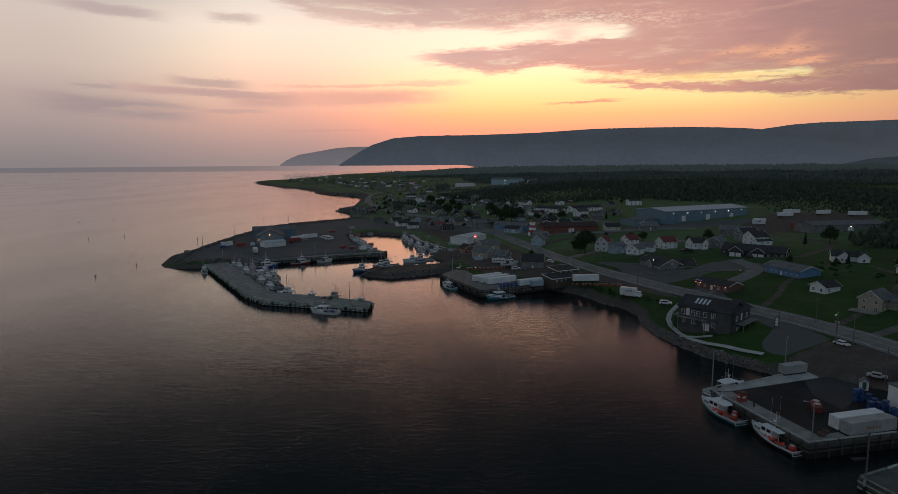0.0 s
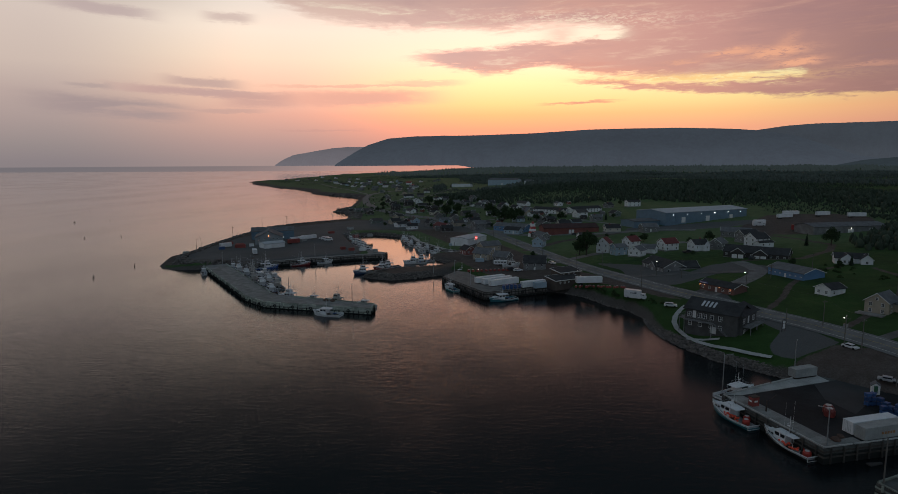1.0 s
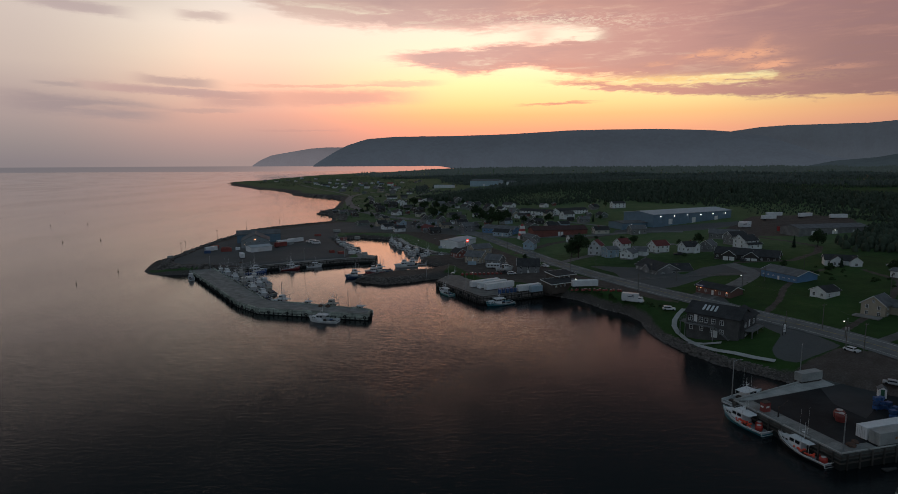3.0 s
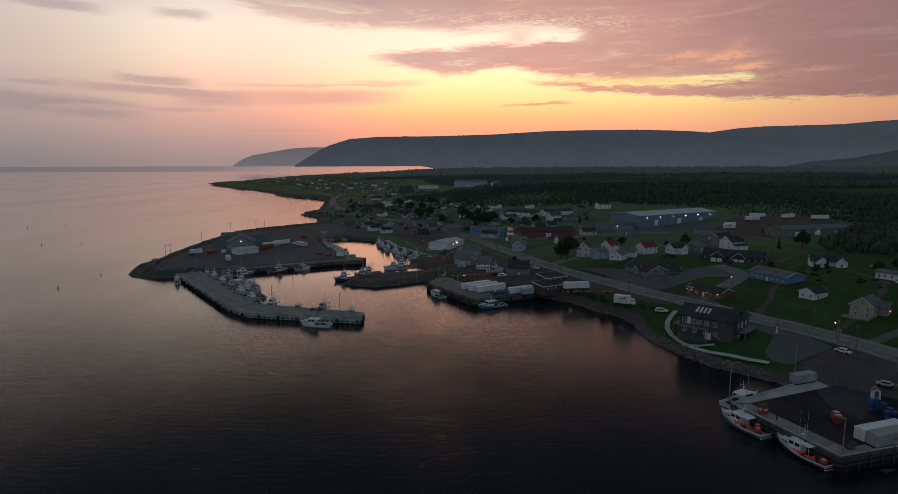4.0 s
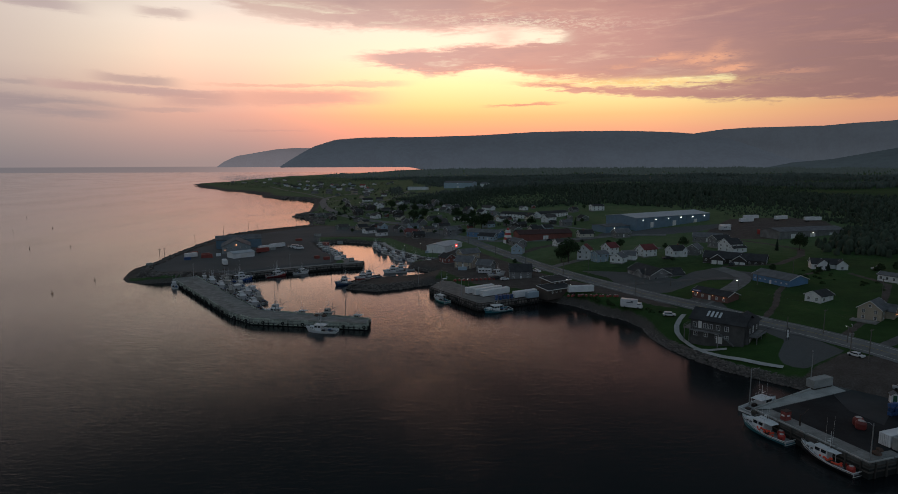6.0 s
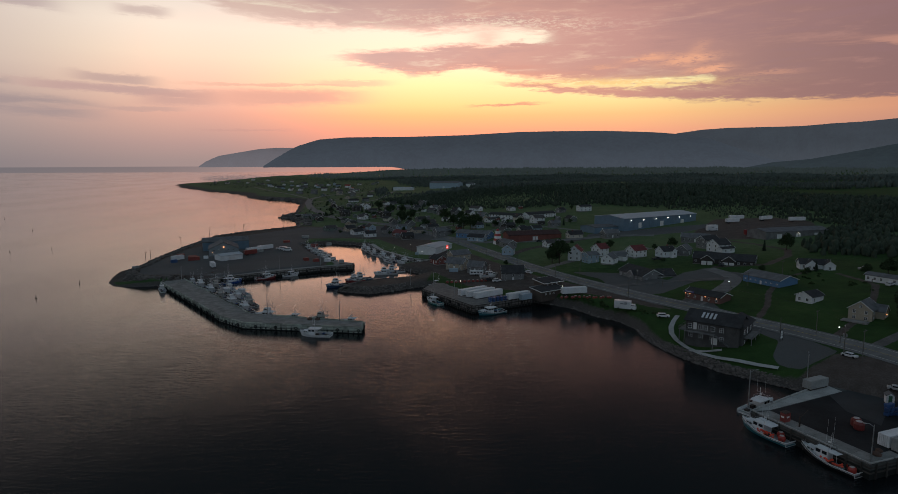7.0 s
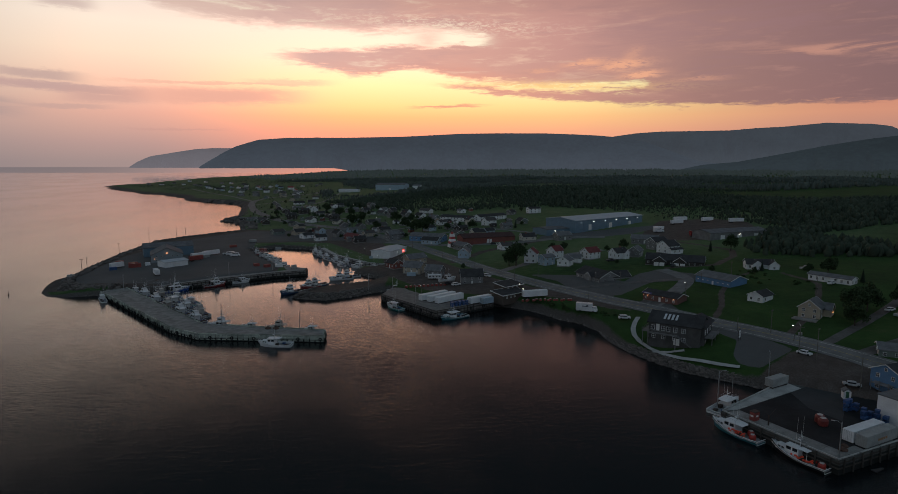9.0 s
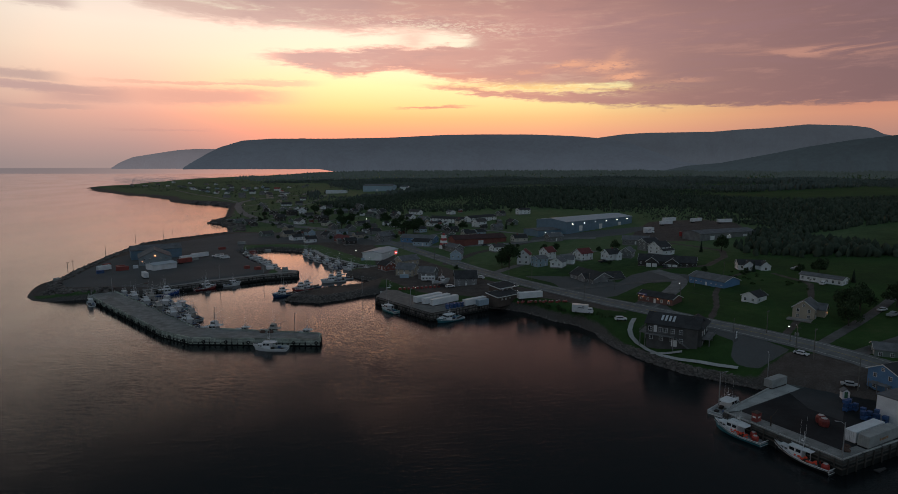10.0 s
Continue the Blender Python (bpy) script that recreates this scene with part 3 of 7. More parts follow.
# ---------------------------------------------------------------- shared materials
WHITE = material("white_siding", (0.78, 0.79, 0.80), 0.6, vary=0.1, bump=0.01)
GREY = material("grey_shingle", (0.20, 0.20, 0.20), 0.85, vary=0.25, bump=0.03)
DARKWALL = material("brown_stained_boards", (0.055, 0.048, 0.045), 0.8, vary=0.25, bump=0.02)
BLUE = material("blue_siding", (0.11, 0.23, 0.40), 0.6, vary=0.12, bump=0.01)
PALEBLUE = material("pale_blue_siding", (0.36, 0.46, 0.54), 0.6, vary=0.1, bump=0.01)
STEELBLUE = material("steel_blue_cladding", (0.14, 0.225, 0.295), 0.55, vary=0.1, bump=0.01)
TAN = material("tan_siding", (0.42, 0.36, 0.28), 0.7, vary=0.12, bump=0.01)
REDWALL = material("red_brown_boards", (0.22, 0.075, 0.06), 0.75, vary=0.2, bump=0.02)
GREENWALL = material("green_grey_siding", (0.16, 0.20, 0.18), 0.7, vary=0.12)
SHINGLE = material("dark_asphalt_shingle", (0.042, 0.041, 0.043), 0.9, vary=0.35, bump=0.03)
GREYROOF = material("grey_asphalt_shingle", (0.15, 0.15, 0.155), 0.9, vary=0.3, bump=0.03)
REDROOF = material("dark_red_roof", (0.16, 0.035, 0.035), 0.8, vary=0.25, bump=0.02)
METALROOF = material("pale_metal_roof", (0.50, 0.53, 0.56), 0.65, vary=0.1, spec=0.3)
TRIM = material("white_trim", (0.75, 0.75, 0.74), 0.5, vary=0.06)
GLASS = material("window_glass", (0.02, 0.024, 0.03), 0.08, vary=0.2, spec=0.8)
FOUND = material("foundation_concrete", (0.26, 0.25, 0.24), 0.9, vary=0.25, bump=0.02)
CONCRETE = material("wharf_concrete", (0.24, 0.237, 0.225), 0.85, vary=0.3, bump=0.02, spread=0.12)
PALECONC = material("pale_concrete", (0.40, 0.40, 0.385), 0.85, vary=0.18, bump=0.015, spread=0.1)
WETCONC = material("dark_wet_concrete", (0.085, 0.088, 0.083), 0.8, vary=0.4, bump=0.03)
PIERWALL = material("pale_green_pier_concrete", (0.33, 0.36, 0.32), 0.85, vary=0.4, bump=0.03)
FENDER = material("green_stained_timber", (0.35, 0.375, 0.325), 0.9, vary=0.4, bump=0.03, spread=0.45)
TIMBER = material("tarred_timber", (0.06, 0.052, 0.045), 0.9, vary=0.4, bump=0.03, spread=0.3)
RUBBER = material("black_rubber", (0.014, 0.014, 0.015), 0.8, vary=0.3)
ASPHALT = material("asphalt", (0.165, 0.165, 0.163), 0.9, vary=0.3, bump=0.02, scale=0.6)
OLDTAR = material("worn_yard_asphalt", (0.024, 0.025, 0.027), 0.8, vary=0.3, bump=0.02, scale=0.28, spec=0.25, second=(0.010, 0.011, 0.012))
PAINT = material("road_paint", (0.55, 0.54, 0.48), 0.7, vary=0.25)
YELLOWPAINT = material("yellow_road_paint", (0.45, 0.32, 0.07), 0.7, vary=0.25)
ROCK = material("armour_stone", (0.15, 0.130, 0.117), 0.9, vary=0.4, bump=0.05, scale=1.5, spread=0.35)
POLEWOOD = material("weathered_pole_wood", (0.15, 0.135, 0.12), 0.9, vary=0.3, bump=0.02)
STEEL = material("galvanised_steel", (0.42, 0.43, 0.44), 0.4, metal=0.8, vary=0.15)
DARKSTEEL = material("rusty_dark_steel", (0.07, 0.055, 0.048), 0.6, metal=0.5, vary=0.4)
BLACK = material("black_paint", (0.014, 0.014, 0.016), 0.4, vary=0.2)
LAMP = material("lit_lamp", (0.9, 0.9, 0.85), 0.4, emit=((1.0, 0.90, 0.76), 7.0))
WARMLAMP = material("lit_warm_lamp", (0.9, 0.8, 0.7), 0.4, emit=((1.0, 0.36, 0.13), 2.6))
BLUEPLASTIC = material("blue_plastic", (0.04, 0.10, 0.25), 0.45, vary=0.15, spread=0.2)
REDPLASTIC = material("red_plastic", (0.46, 0.05, 0.035), 0.4, vary=0.15, spread=0.15)
REDTANK = material("faded_red_paint", (0.27, 0.055, 0.045), 0.55, vary=0.25)
GREYPLASTIC = material("pale_lid", (0.55, 0.5, 0.48), 0.5, vary=0.2)
ORANGE = material("orange_buoy", (0.85, 0.10, 0.05), 0.45, vary=0.1)
NET = material("brown_netting", (0.10, 0.06, 0.045), 0.95, vary=0.4, bump=0.05)
BARK = material("bark", (0.07, 0.055, 0.045), 0.95, vary=0.3, bump=0.03)


def leaf_material(name, colour, spread=0.45):
    m = bpy.data.materials.new(name)
    m.use_nodes = True
    t = m.node_tree
    b = t.nodes["Principled BSDF"]
    r = N(t, t.nodes.new("ShaderNodeNewGeometry").outputs["Random Per Island"])
    c = mix(t, r, tuple(k * (1 - spread) for k in colour), tuple(k * (1 + spread) for k in colour))
    t.links.new(c, b.inputs["Base Color"])
    b.inputs["Roughness"].default_value = 0.9
    b.inputs["Specular IOR Level"].default_value = 0.2
    return m


LEAF = leaf_material("dark_leaves", (0.046, 0.072, 0.033))
SPRUCE = leaf_material("spruce_needles", (0.026, 0.042, 0.026))
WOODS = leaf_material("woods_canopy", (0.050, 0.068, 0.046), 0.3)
# the canopy greens again, made paler to stand in for distant haze
HAZEDWOODS = leaf_material("hazed_far_woods_canopy", (0.088, 0.108, 0.092), 0.2)
LANE = material("worn_lane_surface", (0.115, 0.11, 0.104), 0.9, vary=0.35, bump=0.02, scale=0.6)
SHRUB = leaf_material("shrub_leaves", (0.050, 0.080, 0.030))


def strip(name, line, half, lift, mat, label, category, dash=None, offset=0.0, flat=None):
    """A ribbon laid along a line over the ground; dash: (length, gap)."""
    pts = []
    for (ax, ay), (bx, by) in zip(line[:-1], line[1:]):
        n = max(1, int(math.dist((ax, ay), (bx, by)) / 4))
        pts += [(ax + (bx - ax) * i / n, ay + (by - ay) * i / n) for i in range(n)]
    pts.append(line[-1])
    # round the corners
    for _ in range(6):
        pts = [pts[0]] + [((a[0] + 2 * b[0] + c[0]) / 4, (a[1] + 2 * b[1] + c[1]) / 4) for a, b, c in zip(pts, pts[1:], pts[2:])] + [pts[-1]]
    bm = bmesh.new()
    rows, run = [], 0.0
    for i, (x, y) in enumerate(pts):
        a, b = pts[max(0, i - 1)], pts[min(len(pts) - 1, i + 1)]
        d = Vector((b[0] - a[0], b[1] - a[1])).normalized()
        nrm = Vector((-d.y, d.x))
        row = []
        for k in (-1, -0.93, 0, 0.93, 1):
            px, py = x + nrm.x * (offset + k * half), y + nrm.y * (offset + k * half)
            z = (ground_z(px, py) if flat is None else flat) + lift
            row.append(bm.verts.new((px, py, z - (0.06 if abs(k) == 1 and half > 1 else 0))))
        rows.append(row)
    for i, (r, s) in enumerate(zip(rows, rows[1:])):
        run += 4
        if dash and run % (dash[0] + dash[1]) > dash[0]:
            continue
        for k in range(4):
            bm.faces.new((r[k + 1], r[k], s[k], s[k + 1]))
    return tagged(part(name, bm, mat), label, category, kind="structure")


strip("road_main", ROAD, 4.2, 0.16, ASPHALT, "two-lane asphalt shore road with worn markings", "road")
strip("road_line_centre", ROAD[:16], 0.07, 0.175, YELLOWPAINT, "worn yellow centre line on the road", "road marking")
for k in (-2.9, 2.9):
    strip("road_line_edge", ROAD[:14], 0.07, 0.175, PAINT, "worn white edge line on the road", "road marking", offset=k)
strip("road_side", [(42, 283), (60, 300), (88, 318), (112, 324)], 2.4, 0.10, ASPHALT, "narrow asphalt lane past the houses", "road")
strip("road_lot", [(84, 209), (100, 222), (116, 240), (114, 262)], 3.0, 0.10, ASPHALT, "asphalt drive up to the motel units", "road")
strip("road_plant", [(-2, 405), (30, 376), (70, 366), (110, 374), (130, 366)], 3.4, 0.10, ASPHALT, "asphalt drive to the steel warehouse", "road")
strip("road_lane", [(106, 157), (112.1, 160.3), (128, 168), (145.6, 177.6), (165, 190)], 1.5, 0.10, LANE, "narrow asphalt lane on the slope", "road")
for lane in ([(109, 149), (120, 152), (146, 158), (180, 168)], [(-14, 452), (20, 470), (60, 500), (100, 520)], [(6, 400), (40, 430), (70, 440), (96, 400)], [(-73, 540), (-30, 560), (10, 600)], [(-104, 597), (-60, 640), (-40, 690)], [(-138, 694), (-90, 720), (-70, 800), (-60, 1000)],
             [(-160, 790), (-120, 850), (-100, 900)], [(-172, 870), (-230, 1010), (-300, 1150), (-400, 1380), (-500, 1560)], [(82, 206.5), (88, 214), (100, 222)], [(66, 244), (88, 243), (112, 240)]):
    strip("road_lane", lane, 1.9, 0.14, LANE if lane[0][1] < 300 else ASPHALT, "narrow grey village lane between gardens", "road")
strip("pavement_walk", [(74.5, 199), (71.5, 196), (65.2, 188.5), (63.8, 181), (66.4, 174.6), (70.6, 166.8), (74.6, 160), (78.8, 156.4), (82, 154.9)], 0.75, 0.42, PALECONC, "pale concrete shore walk above the rocks", "path")
strip("pavement_spur", [(67.2, 173.6), (71, 172.4), (74.8, 169.8)], 0.6, 0.4, PALECONC, "short concrete path to the inn's door", "path")


# ---------------------------------------------------------------- buildings
def window_mesh(w, h):
    key = ("win", w, h)
    if key not in MATS:
        f = bmesh.new()
        b = 0.09
        xs = (-w / 2, -w / 2 + b, -0.03, 0.03, w / 2 - b, w / 2)
        zs = (-h / 2, -h / 2 + b, -0.03, 0.03, h / 2 - b, h / 2)
        solid = {(i, k) for i in range(5) for k in range(5) if i in (0, 2, 4) or k in (0, 2, 4)}
        at = {}

        def corner(i, k, y):
            if (i, k, y) not in at:
                at[i, k, y] = f.verts.new((xs[i], y, zs[k]))
            return at[i, k, y]
        for i, k in solid:
            ring = ((i, k), (i + 1, k), (i + 1, k + 1), (i, k + 1))
            f.faces.new([corner(*q, 0.08) for q in ring])
            for a, c, beside in ((ring[0], ring[1], (i, k - 1)), (ring[1], ring[2], (i + 1, k)), (ring[2], ring[3], (i, k + 1)), (ring[3], ring[0], (i - 1, k))):
                if beside not in solid:
                    f.faces.new((corner(*a, -0.02), corner(*c, -0.02), corner(*c, 0.08), corner(*a, 0.08)))
        g = bmesh.new()
        add_box(g, 0, 0.0, -h / 2 + b, w - 2 * b, 0.05, h - 2 * b)
        out = []
        for nm, bm_, mt in (("window", f, TRIM), ("pane", g, GLASS)):
            me = bpy.data.meshes.new(nm)
            bm_.to_mesh(me)
            bm_.free()
            me.materials.append(mt)
            out.append(me)
        MATS[key] = out
    return MATS[key]


def far_window_mesh(w, h):
    key = ("farwin", w, h)
    if key not in MATS:
        bm = bmesh.new()
        add_box(bm, 0, 0.0, -h / 2, w, 0.08, h)
        add_box(bm, 0, 0.03, -h / 2 + 0.1, w - 0.2, 0.06, h - 0.2)
        me = bpy.data.meshes.new("window")
        bm.to_mesh(me)
        bm.free()
        me.materials.append(TRIM)
        me.materials.append(GLASS)
        for i, p in enumerate(me.polygons):
            p.material_index = 1 if i >= 6 else 0
        MATS[key] = me
    return MATS[key]


def put_window(parent, x, y, z, face, w=1.0, h=1.25, panes=True):
    """face: degrees towards which the window looks, in the thing's own frame."""
    m = pose(x, y, z, 0, 0, face + 90)
    if parent.location.y > 330:
        win = share("window", far_window_mesh(w, h), parent, m)
        win.scale.y = -1
        return win
    f, g = window_mesh(w, h)
    win = share("window", f, parent, m)
    win.scale.y = -1
    share("pane", g, win, Matrix())
    return win


def door_mesh(mat_name):
    key = ("door", mat_name)
    if key not in MATS:
        bm = bmesh.new()
        add_box(bm, 0, 0.02, 0, 1.0, 0.1, 2.1, 0.02)
        add_box(bm, 0, 0.08, 1.1, 0.6, 0.03, 0.75)
        me = bpy.data.meshes.new("door")
        bm.to_mesh(me)
        bm.free()
        me.materials.append(MATS[mat_name])
        MATS[key] = me
    return MATS[key]


def put_door(parent, x, y, z, face, mat_name="white_trim", wide=1.0):
    d = share("door", door_mesh(mat_name), parent, pose(x, y, z, 0, 0, face + 90) @ Matrix.Diagonal((wide, -1, 1, 1)))
    return d


def gable_walls(bm, L, W, h, rise, low=-1.6):
    v = [bm.verts.new(p) for p in ((-L / 2, -W / 2, low), (L / 2, -W / 2, low), (L / 2, W / 2, low), (-L / 2, W / 2, low), (-L / 2, -W / 2, h), (L / 2, -W / 2, h),
                                   (L / 2, W / 2, h), (-L / 2, W / 2, h), (-L / 2, 0, h + rise), (L / 2, 0, h + rise))]
    for f in ((0, 1, 5, 4), (1, 2, 6, 9, 5), (2, 3, 7, 6), (3, 0, 4, 8, 7), (4, 5, 9, 8), (6, 7, 8, 9), (3, 2, 1, 0)):
        bm.faces.new([v[i] for i in f])


def gable_roof(bm, L, W, h, rise, eave=0.45, thick=0.2, x0=0.0, y0=0.0):
    s = rise / (W / 2)
    e = W / 2 + eave
    for k in (-1, 1):
        a = [(-L / 2 - eave, 0, h + rise + 0.06), (L / 2 + eave, 0, h + rise + 0.06), (L / 2 + eave, k * e, h - s * eave + 0.06), (-L / 2 - eave, k * e, h - s * eave + 0.06)]
        lo = [bm.verts.new((x + x0, y + y0, z)) for x, y, z in a]
        hi = [bm.verts.new((x + x0, y + y0, z + thick)) for x, y, z in a]
        if k > 0:
            lo, hi = lo[::-1], hi[::-1]
        bm.faces.new(hi[::-1])
        bm.faces.new(lo)
        for i in range(4):
            j = (i + 1) % 4
            bm.faces.new((lo[j], lo[i], hi[i], hi[j]))


def barge(bm, L, W, h, rise, eave=0.45, ends=(-1, 1)):
    """White boards along the gable edges."""
    s = rise / (W / 2)
    e = W / 2 + eave
    for sx in ends:
        x = sx * (L / 2 + eave + 0.03)
        for k in (-1, 1):
            p = [(x, 0, h + rise + 0.3), (x, k * e, h - s * eave + 0.3), (x, k * e, h - s * eave + 0.02), (x, 0, h + rise + 0.02)]
            q = [(x - sx * 0.06, yy, zz) for _, yy, zz in p]
            add_quad(bm, *p)
            add_quad(bm, *q)
            add_quad(bm, p[0], p[1], q[1], q[0])
            add_quad(bm, p[3], p[2], q[2], q[3])
    bmesh.ops.remove_doubles(bm, verts=bm.verts, dist=1e-4)


def house(x, y, turn, L, W, h, rise, wall, roof, label, category="house", group="", z=None, storeys=1, door="white_trim", chimney=False, gap=3.0, trims=True, ends=True, name="house", floor=0.0, win=(1.0, 1.25), eave=0.45):
    gz = ground_z(x, y) + 0.25 if z is None else z
    t = thing(name, pose(x, y, gz, 0, 0, turn), label, category, group)
    bm = bmesh.new()
    gable_walls(bm, L, W, h, rise)
    part("wall", bm, wall, t)
    bm = bmesh.new()
    add_box(bm, 0, 0, -1.65, L + 0.12, W + 0.12, 1.85)
    part("foundation", bm, FOUND, t)
    bm = bmesh.new()
    gable_roof(bm, L, W, h, rise, eave)
    part("roof", bm, roof, t)
    if trims:
        for sx in (-1, 1):
            bm = bmesh.new()
            barge(bm, L, W, h, rise, eave, (sx,))
            part("trim", bm, TRIM, t)
    n = max(1, int(L / gap))
    step = h / storeys
    for s in range(storeys):
        zc = floor + s * step + step * 0.56
        for i in range(n):
            xx = -L / 2 + (i + 0.5) * L / n
            for face, yy in ((-90, -W / 2), (90, W / 2)):
                if s == 0 and i == n // 2 and face == -90 and door:
                    put_door(t, xx, yy, 0.2, face, door)
                else:
                    put_window(t, xx, yy, zc, face, *win)
        if ends:
            for face, xx in ((180, -L / 2), (0, L / 2)):
                for k in ((-0.25, 0.25) if y < 450 else (0.0,)):
                    put_window(t, xx, k * W, zc, face, *win)
    if ends and rise > 1.9 and y < 450:
        for face, xx in ((180, -L / 2), (0, L / 2)):
            put_window(t, xx, 0, h + rise * 0.36, face, 0.85, 1.0)
    if chimney:
        bm = bmesh.new()
        add_box(bm, L * 0.18, W * 0.08, h + rise * 0.5, 0.7, 0.7, rise * 0.5 + 0.9, 0.04)
        part("chimney", bm, REDWALL, t)
    return t


def wing(t, x, y, turn, L, W, h, rise, wall, roof, windows=((0, 0.5),), trims=True, win=(1.0, 1.25), eave=0.35):
    """A lower or crosswise wing of a house, with its own roof. windows: (face, place along it) in the wing's frame."""
    m = pose(x, y, 0, 0, 0, turn)
    for nm, maker, mt in (("wall", lambda b: gable_walls(b, L, W, h, rise), wall), ("roof", lambda b: gable_roof(b, L, W, h, rise, eave), roof), ("trim", lambda b: barge(b, L, W, h, rise, eave), TRIM)):
        if nm == "trim" and not trims:
            continue
        bm = bmesh.new()
        maker(bm)
        bmesh.ops.transform(bm, matrix=m, verts=bm.verts)
        part(nm, bm, mt, t)
    for face, k in windows:
        loc = {0: (L / 2, (k - 0.5) * W), 180: (-L / 2, (k - 0.5) * W), -90: ((k - 0.5) * L, -W / 2), 90: ((k - 0.5) * L, W / 2)}[face]
        f, g = window_mesh(*win)
        w = share("window", f, t, m @ pose(loc[0], loc[1], h * 0.55, 0, 0, face + 90) @ Matrix.Diagonal((1, -1, 1, 1)))
        share("pane", g, w, Matrix())


def lamp_on(parent, x, y, z, mat=None, r=0.16):
    bm = bmesh.new()
    bmesh.ops.create_icosphere(bm, subdivisions=1, radius=r, matrix=pose(x, y, z))
    return part("lamp", bm, mat or LAMP, parent, "small lit lamp")


# -- the dark shingled inn above the rocks
def build_inn():
    t = thing("inn", pose(76.6, 177.2, 3.6, 0, 0, -42), "dark shingled two-storey inn with black roof and white windows", "building")
    L, W, h, rise = 15.0, 9.6, 6.3, 2.4      # then enlarged by the thing's own scale
    bm = bmesh.new()
    gable_walls(bm, L, W, h, rise)
    add_box(bm, 5.6, 1.8, -1.5, 5.6, 10.4, 7.8)
    part("wall", bm, material("dark_grey_shingle", (0.085, 0.083, 0.082), 0.9, vary=0.3, bump=0.04), t)
    bm = bmesh.new()
    gable_roof(bm, L, W, h, rise, 0.6, 0.22)
    # hipped cross roof
    c = [(2.2, -4.2, h), (9.2, -4.2, h), (9.2, 7.8, h), (2.2, 7.8, h)]
    lo = [bm.verts.new((x, y, z + 0.05)) for x, y, z in c]
    top = [bm.verts.new((5.7, -0.6, h + 2.75)), bm.verts.new((5.7, 4.2, h + 2.75))]
    for f in ((lo[0], lo[1], top[0]), (lo[1], lo[2], top[1], top[0]), (lo[2], lo[3], top[1]), (lo[3], lo[0], top[0], top[1]), lo[::-1]):
        bm.faces.new(f)
    roof = part("roof", bm, SHINGLE, t)
    for k in range(4):
        bm = bmesh.new()
        x = -3.6 + k * 1.15
        s = rise / (W / 2)
        pts = [(x, -1.2), (x + 0.62, -1.2), (x + 0.62, -3.4), (x, -3.4)]
        lo = [(px, py, h + rise + s * py + 0.27) for px, py in pts]
        hi = [(px, py, pz + 0.12) for px, py, pz in lo]
        a, b = [bm.verts.new(p) for p in lo], [bm.verts.new(p) for p in hi]
        bm.faces.new(b[::-1])
        for i in range(4):
            j = (i + 1) % 4
            bm.faces.new((a[i], a[j], b[j], b[i]))
        sk = part("skylight", bm, material("skylight_glass", (0.6, 0.62, 0.64), 0.3, vary=0.1), roof, "pale skylight strip")
    for x in (-6.3, -3.2, -1.7, 0.4, 2.8):
        put_window(t, x, -W / 2, 4.6, -90, 1.15, 1.45)
    for x in (-6.0, -3.0, 0.2, 2.9):
        put_window(t, x, -W / 2, 1.9, -90, 1.1, 1.3)
    put_door(t, -4.8, -W / 2, 3.7, -90)
    put_door(t, 0.9, -W / 2 - 0.02, -0.1, -90, wide=1.7)
    for y in (-2.2, 4.6):
        put_window(t, 8.4, y, 4.5, 0, 1.3, 1.5)
    put_door(t, 8.4, 1.0, 3.5, 0)
    for y in (-1.6, 5.2):
        put_window(t, 8.4, y, 1.4, 0, 1.1, 1.3)
    for y in (-2.4, 0, 2.4):
        put_window(t, -L / 2, y, 4.5, 180, 1.1, 1.4)
    # decks, posts and stairs
    for box in ((-8.6, -1.2, 2.9, 2.2, 7.4, 0.18), (-3.2, -W / 2 - 0.8, 2.95, 8.6, 1.5, 0.16), (9.6, 2.0, 2.9, 2.3, 9.8, 0.18)):
        bm = bmesh.new()
        add_box(bm, *box, 0.02)
        part("deck", bm, GREY, t)
    for x, y in ((-9.4, -4.6), (-7.9, -4.6), (-9.4, 2.0), (10.5, -2.6), (10.5, 2.0), (10.5, 6.6), (0.8, -5.9)):
        bm = bmesh.new()
        add_box(bm, x, y, -1.4, 0.2, 0.2, 4.4, 0.01)
        part("post", bm, GREY, t)
    for a, b in (((-9.65, -4.9), (-9.65, 2.4)), ((-9.65, -4.9), (-7.5, -4.9)), ((-7.4, -6.3), (1.1, -6.3)), ((10.7, -2.9), (10.7, 6.9)), ((8.5, -2.9), (10.7, -2.9))):
        bm = bmesh.new()
        add_tube(bm, (*a, 4.0), (*b, 4.0), 0.05, sides=5)
        n = int(math.dist(a, b) / 0.5)
        for i in range(n + 1):
            f = i / n
            p = (a[0] + (b[0] - a[0]) * f, a[1] + (b[1] - a[1]) * f)
            add_tube(bm, (*p, 3.05), (*p, 4.0), 0.03, sides=4)
        part("railing", bm, GREY, t)
    bm = bmesh.new()
    for i in range(15):
        add_box(bm, 1.4 + i * 0.27, -W / 2 - 0.75, 2.8 - i * 0.19, 0.3, 1.2, 0.06)
    part("stairs", bm, GREY, t)
    return t


